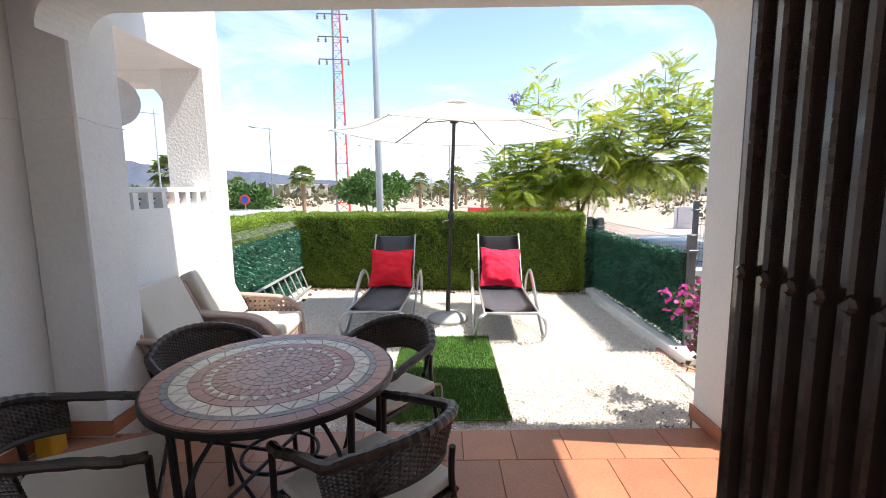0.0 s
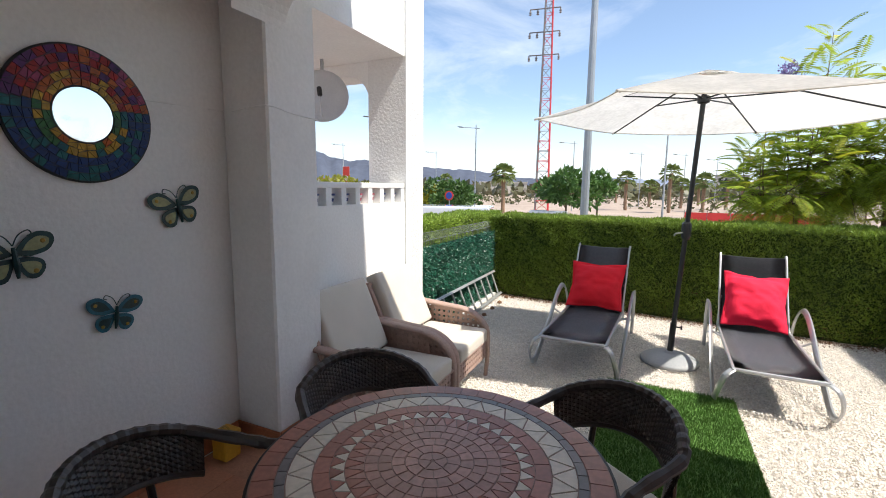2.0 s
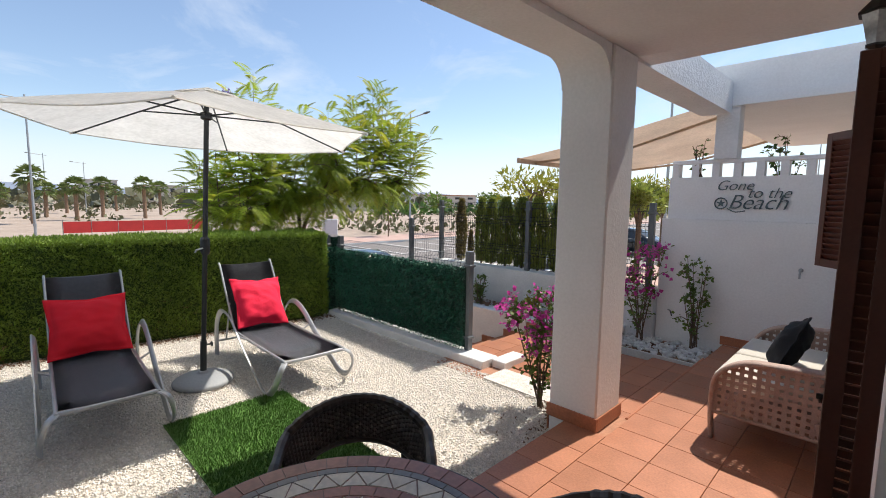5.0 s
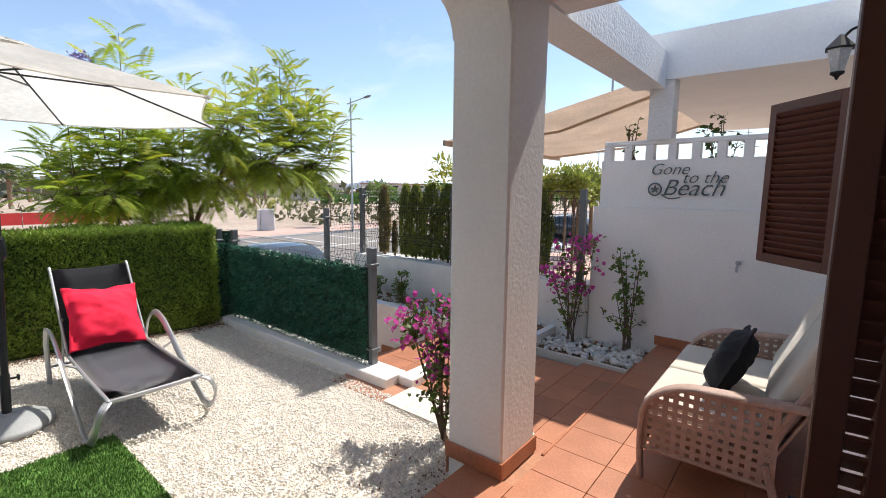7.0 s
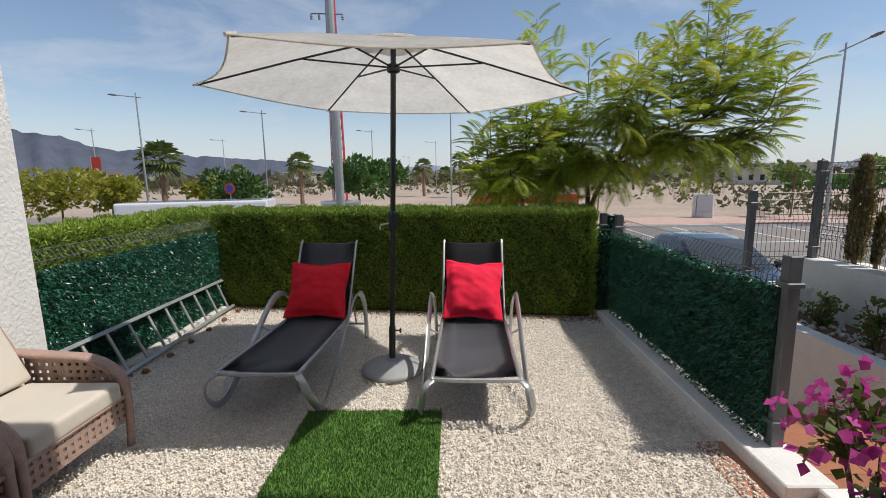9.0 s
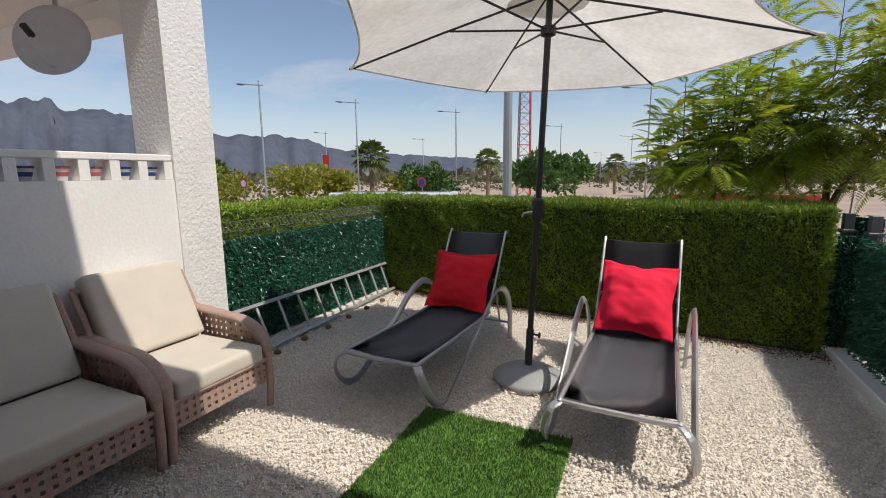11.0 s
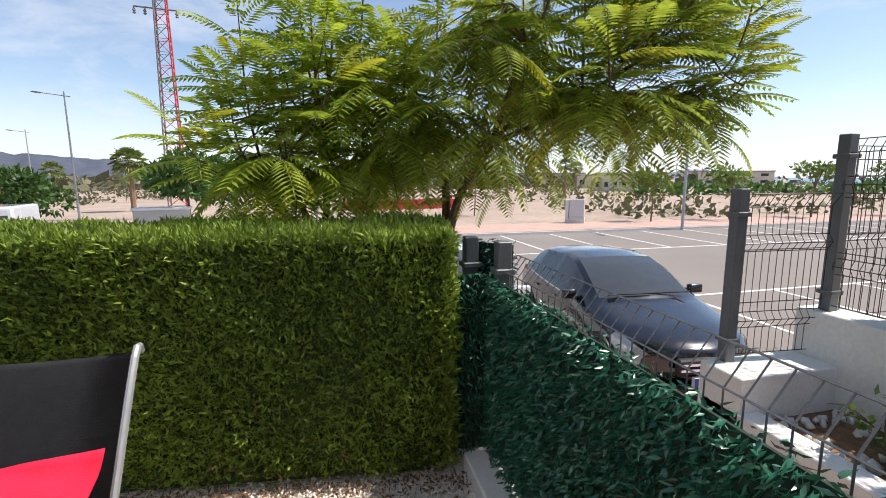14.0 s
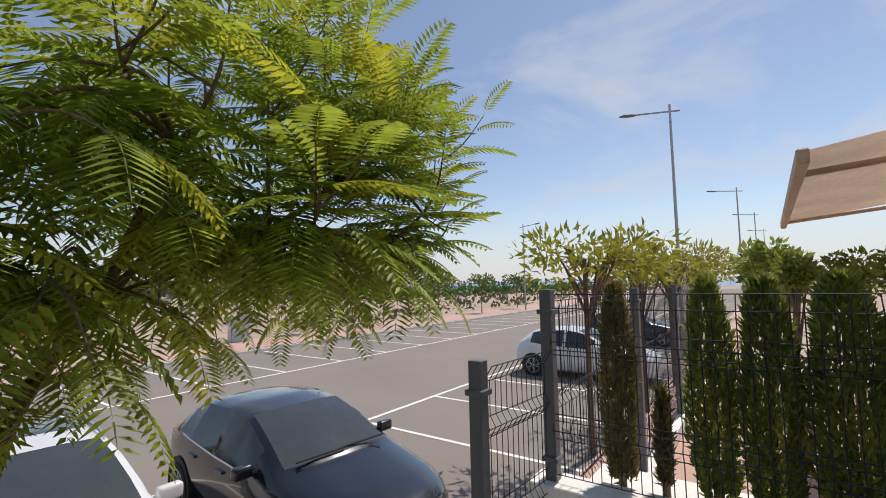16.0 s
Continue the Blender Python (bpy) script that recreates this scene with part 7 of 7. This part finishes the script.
def palm(x, y, h, r, label="fan palm with a rough brown trunk", base=STREET, seed=0, n=30):
    rnd = random.Random(seed)
    t = thing("palm", label, "palm", "palms along the boulevard", pose(x, y, base, 0, 0, seed * 50))
    line = [(0, 0, 0), (0.05, 0, h * 0.5), (0.02, 0.03, h)]
    part("trunk", T(smooth_line(line, 5), [0.20 + 0.03 * (k % 2) for k in range(11)], 8), M["palm_trunk"], t)
    v, f = [], []
    for i in range(n):
        a = i * 2.4
        el = radians(80 - 125 * (i / n))
        d = Vector((math.cos(a) * math.cos(el), math.sin(a) * math.cos(el), math.sin(el)))
        side = d.cross(Vector((0, 0, 1)))
        side = side.normalized() if side.length > 0.01 else Vector((1, 0, 0))
        up = side.cross(d)
        o = Vector((0.02, 0.03, h))
        c = o + d * r * 0.45
        b = len(v)
        v += [tuple(o + side * 0.02), tuple(o - side * 0.02), tuple(c)]
        f.append((b, b + 1, b + 2))
        for k in range(9):
            g = radians(-72 + 18 * k)
            e = c + (d * math.cos(g) + side * math.sin(g)) * r * 0.55 * rnd.uniform(0.85, 1.1) - Vector((0, 0, 0.12 * r + rnd.uniform(0, 0.1) * r))
            m_ = c + (d * math.cos(g) + side * math.sin(g)) * r * 0.3
            w = (d * -math.sin(g) + side * math.cos(g)) * 0.05 * r
            b = len(v)
            v += [tuple(c), tuple(m_ + w), tuple(e), tuple(m_ - w)]
            f += [(b, b + 1, b + 2), (b, b + 2, b + 3)]
    fr = new("fronds", mesh_np("fronds", v, f, M["palm"]))
    fr.parent = t
    return t


palm(-22.0, 34.2, 4.3, 1.9, seed=1)
palm(-15.3, 46.5, 4.2, 1.6, seed=2)
palm(-34.0, 27.5, 3.0, 1.8, seed=12)
for i, (x, y, h) in enumerate(((-3.5, 62, 4.0), (1.5, 58, 4.6), (5.5, 64, 3.8), (9, 72, 4.2), (3.5, 74, 3.4), (-0.8, 76, 3.2), (12.5, 66, 4.2), (17, 78, 4), (22, 70, 4.4), (29, 72, 4.5), (36, 66, 4.6), (-33, 70, 4), (43, 75, 4.5), (7, 90, 3.6), (-7, 95, 3.6), (15, 100, 3.6))):
    palm(x, y, h, 1.5, seed=3 + i, n=22)
leaf_tree("street_tree", -4.75, 24.4, 4, 1.75, 2.75, M["dark_tree"], "round dense green street tree", 41, n=2600, size=0.26)
leaf_tree("street_tree", -3.4, 27.5, 4, 1.3, 2.9, M["dark_tree"], "round green street tree behind another", 47, n=1500, size=0.26)
leaf_tree("street_tree", -13.2, 29.0, 4, 2.3, 2.3, M["dark_tree"], "wide green street tree", 42, n=2600, size=0.3)
for i, (x, y, r) in enumerate(((-24, 27, 2.3), (-29, 24, 2.6), (-20, 26, 1.8), (-34, 27, 2.4), (-17, 31, 1.5))):
    leaf_tree("yellow_tree", x, y, 3, r, 1.9, M["yellow_leaf"], "low yellow-green street tree", 50 + i, n=1700, size=0.3)
for i, (x, y, r, cz) in enumerate(((19.1, 24.6, 1.15, 2.6), (24.3, 24.4, 1.3, 2.7), (30.5, 24.4, 1.3, 2.9), (37, 24.4, 1.3, 2.9), (44, 24.4, 1.3, 2.9), (11.2, 33, 1.6, 2.9))):
    leaf_tree("young_tree", x, y, 3, r, cz, M["shrub"], "thin young street tree on the far walk", 60 + i, n=420, size=0.24, flat=0.5, trunk=0.05)
for i, (x, y, r, cz) in enumerate(((9.6, 5.9, 1.25, 3.2), (12.2, 5.6, 1.4, 3.1), (15.0, 5.5, 1.4, 3.1), (18.5, 5.4, 1.5, 3.2), (23, 5.4, 1.6, 3.3))):
    leaf_tree("feather_tree", x, y, 3, r, cz, M["yellow_leaf"], "airy yellow-green tree on the near walk", 70 + i, n=800, size=0.17, flat=0.45, trunk=0.06, slim=0.35)
for i, (x, y, r, cz) in enumerate(((10.6, 3.2, 0.55, 1.9), (12.0, 3.4, 0.55, 1.9), (8.0, 2.75, 0.26, 1.85), (8.2, 2.3, 0.28, 1.85), (7.8, 3.2, 0.22, 1.85))):
    leaf_tree("garden_bush", x, y, 2, r, cz, M["cypress"], "dense green bush in the neighbour's garden", 80 + i, n=900, size=0.12 if r > 0.5 else 0.06, base=-0.05, flat=1.0, trunk=0.07 if r > 0.5 else 0.03)

# red netting and scattered scrub, low buildings, hills, sea
rf = thing("site_fence", "low red plastic site netting on posts", "fence")
for i in range(6):
    x = 2.1 + i * 1.6
    part("netting", B(x + 0.03, x + 1.57, 39.28 + 0.1 * i, 39.30 + 0.1 * i, STREET + 0.15, STREET + 0.95), M["red_net"], rf)
    part("post", T([(x, 39.3 + 0.1 * i, STREET - 0.05), (x, 39.3 + 0.1 * i, STREET + 1.1)], 0.025, 6), M["tower_grey"], rf)
n = 2600
sx = RNG.uniform(-160, 260, n)
sy = 28 + RNG.uniform(0, 1, n) ** 1.6 * 260
ok = ~((sx < 20) & (sx > -40) & (sy < 60))
sx, sy = sx[ok], sy[ok]
cl = 14
px_ = np.repeat(sx, cl) + RNG.normal(0, 0.6, len(sx) * cl)
py_ = np.repeat(sy, cl) + RNG.normal(0, 0.6, len(sx) * cl)
pz_ = STREET + RNG.uniform(0.0, 0.5, len(px_))
tagged(new("scrub", sprays("scrub", np.column_stack([px_, py_, pz_]), RNG.normal(0, 1, (len(px_), 3)), M["scrub"], 0.55, up=0.5, jitter=0.5, slim=0.6)), "dusty low scrub scattered over the bare land", "scrub", kind="stuff")
n = 6500
bx = np.concatenate([RNG.uniform(-330, 120, n), RNG.uniform(60, 420, 500)])
by = np.concatenate([RNG.uniform(120, 330, n), RNG.uniform(110, 300, 500)])
bz = STREET + RNG.uniform(0, 1, len(bx)) ** 1.5 * 3.6
tagged(new("far_trees", sprays("far_trees", np.column_stack([bx, by, bz]), RNG.normal(0, 1, (len(bx), 3)), M["scrub"], 3.0, up=0.3, jitter=0.5, slim=0.8)), "belt of distant green trees and bushes", "trees", kind="stuff")
# hedge row in front of the sea
n = 1500
hx = RNG.uniform(48, 150, n)
hy = 66 + (hx - 48) * -0.25 + RNG.normal(0, 1.0, n)
tagged(new("sea_hedge", sprays("sea_hedge", np.column_stack([hx, hy, STREET + RNG.uniform(0, 1.5, n)]), RNG.normal(0, 1, (n, 3)), M["dark_tree"], 1.0, up=0.4, jitter=0.5, slim=0.8)), "row of dark round bushes before the sea", "bushes", kind="stuff")
sea = bmesh.new()
prism(sea, [(150, -300), (4150, -300), (4150, 2900), (900, 1100), (190, 150)], STREET - 0.025, STREET - 0.02, "z")
single("sea", sea, M["sea"], "calm grey-blue sea on the horizon", "sea", kind="structure")


def building(x, y, w, d, h, turn, roof, n=4, storeys=2):
    b = thing("far_building", "low pale rendered building with dark windows far off", "building", "far buildings", pose(x, y, STREET - 0.03, 0, 0, turn))
    part("wall", B(-w / 2, w / 2, -d / 2, d / 2, 0, h), M["building"], b)
    part("roof", B(-w / 2 - 0.3, w / 2 + 0.3, -d / 2 - 0.3, d / 2 + 0.3, h + 0.001, h + 0.4), M[roof], b)
    for s in range(storeys):
        for i in range(n):
            x0 = -w / 2 + w * (i + 0.3) / n
            part("window", B(x0, x0 + w * 0.4 / n, -d / 2 - 0.05, -d / 2 + 0.02, h * (s + 0.35) / storeys, h * (s + 0.75) / storeys), M["dark_glass"], b)
    return b


for x, y, w, h, t, roof in ((95, 190, 30, 5, -20, "building_roof"), (70, 205, 22, 6, -15, "building_roof"), (125, 175, 26, 5, -25, "building"), (48, 210, 18, 7, -10, "building"), (30, 230, 12, 9, 0, "building"), (150, 150, 30, 5, -35, "building_roof"),
                             (78, 120, 16, 3.2, -30, "building"), (62, 92, 9, 2.6, -30, "building"), (-60, 190, 20, 5, 15, "building"), (-140, 170, 24, 6, 30, "building_roof")):
    building(x, y, w, 8, h, t, roof, 5, 2 if h > 4 else 1)


def ridge(name, a0, a1, dist, hts, material, label, seed):
    """A range of hills: heights in degrees at even steps of bearing from a0 to a1 (left of ahead is positive)."""
    v, f = [], []
    n = 160
    for i in range(n + 1):
        t = i / n
        a = radians(a0 + (a1 - a0) * t)
        k = t * (len(hts) - 1)
        j = min(int(k), len(hts) - 2)
        s = k - j
        s = s * s * (3 - 2 * s)
        h = hts[j] * (1 - s) + hts[j + 1] * s
        h *= 1 + 0.16 * noise.noise(Vector((t * 26, seed, 0))) + 0.10 * noise.noise(Vector((t * 70, seed, 3)))
        z = dist * math.tan(radians(max(0.05, h)))
        for q, (fr, zz) in enumerate(((1.0, 0.0), (1.06, 0.45), (1.13, 0.8), (1.2, 1.0), (1.45, 0.0))):
            w = 1 + (0.06 * noise.noise(Vector((t * 40, q * 3.0, seed))) if 0 < q < 4 else 0)
            v.append((-math.sin(a) * dist * fr * w, math.cos(a) * dist * fr * w, STREET - 1 + z * fr * zz * (1 + (0.25 * noise.noise(Vector((t * 50, q, seed))) if 0 < q < 3 else 0))))
    for i in range(n):
        for q in range(4):
            b = i * 5 + q
            f.append((b, b + 5, b + 6, b + 1))
    return tagged(new(name, mesh_np(name, v, f, material)), label, "hills", kind="structure")


# the haze over these ranges lies only in their material colours
ridge("hills_near", 78, 8, 1500, [7.4, 7.0, 7.1, 6.4, 5.0, 4.7, 3.3, 2.7, 2.3, 1.4, 0.8], M["mountain"], "jagged hills on the horizon, tinted dark blue for haze", 3)
ridge("hills_far", 40, -26, 2600, [1.5, 1.2, 1.7, 1.1, 0.9, 1.35, 1.1, 0.8, 0.55, 0.4], M["mountain_far"], "hills far off, painted pale for haze", 9)
ridge("headland", -36, -51, 1400, [0.1, 0.7, 1.15, 0.9, 0.5, 0.1], M["mountain_far"], "low headland beyond the sea, painted pale for haze", 15)
fl_ = thing("banner_flag", "tall red and white advertising banner on a pole", "banner", m=pose(-30.5, 38.0, STREET))
part("pole", T([(0, 0, 0), (0, 0, 4.9)], 0.05, 6), M["galv"], fl_)
part("cloth", B(0.05, 0.85, -0.01, 0.01, 2.2, 4.8), M["sign_red"], fl_)
part("emblem", lathe(bmesh.new(), [(0.26, 0), (0.26, 0.006)], 16, pose(0.45, -0.012, 3.6, 90, 0, 0)), M["pot_white"], fl_)
for x, y, mm, lab in ((-23.5, 21.5, "sign_red", "round red and white road sign on a pole"), (-12.2, 25.0, "sign_blue", "round blue and red no parking sign on a pole")):
    rs = thing("road_sign", lab, "sign", m=pose(x, y, STREET))
    part("pole", T([(0, 0, 0), (0, 0, 2.3)], 0.03, 6), M["galv"], rs)
    part("disc", lathe(bmesh.new(), [(0.31, 0), (0.31, 0.02), (0.22, 0.021)], 20, pose(0, -0.04, 2.2, 90, 0, 0)), M["sign_red"], rs)
    part("disc_centre", lathe(bmesh.new(), [(0.22, 0.0215), (0.2, 0.026)], 20, pose(0, -0.04, 2.2, 90, 0, 0)), M["sign_blue"] if mm == "sign_blue" else M["plate_white"], rs)
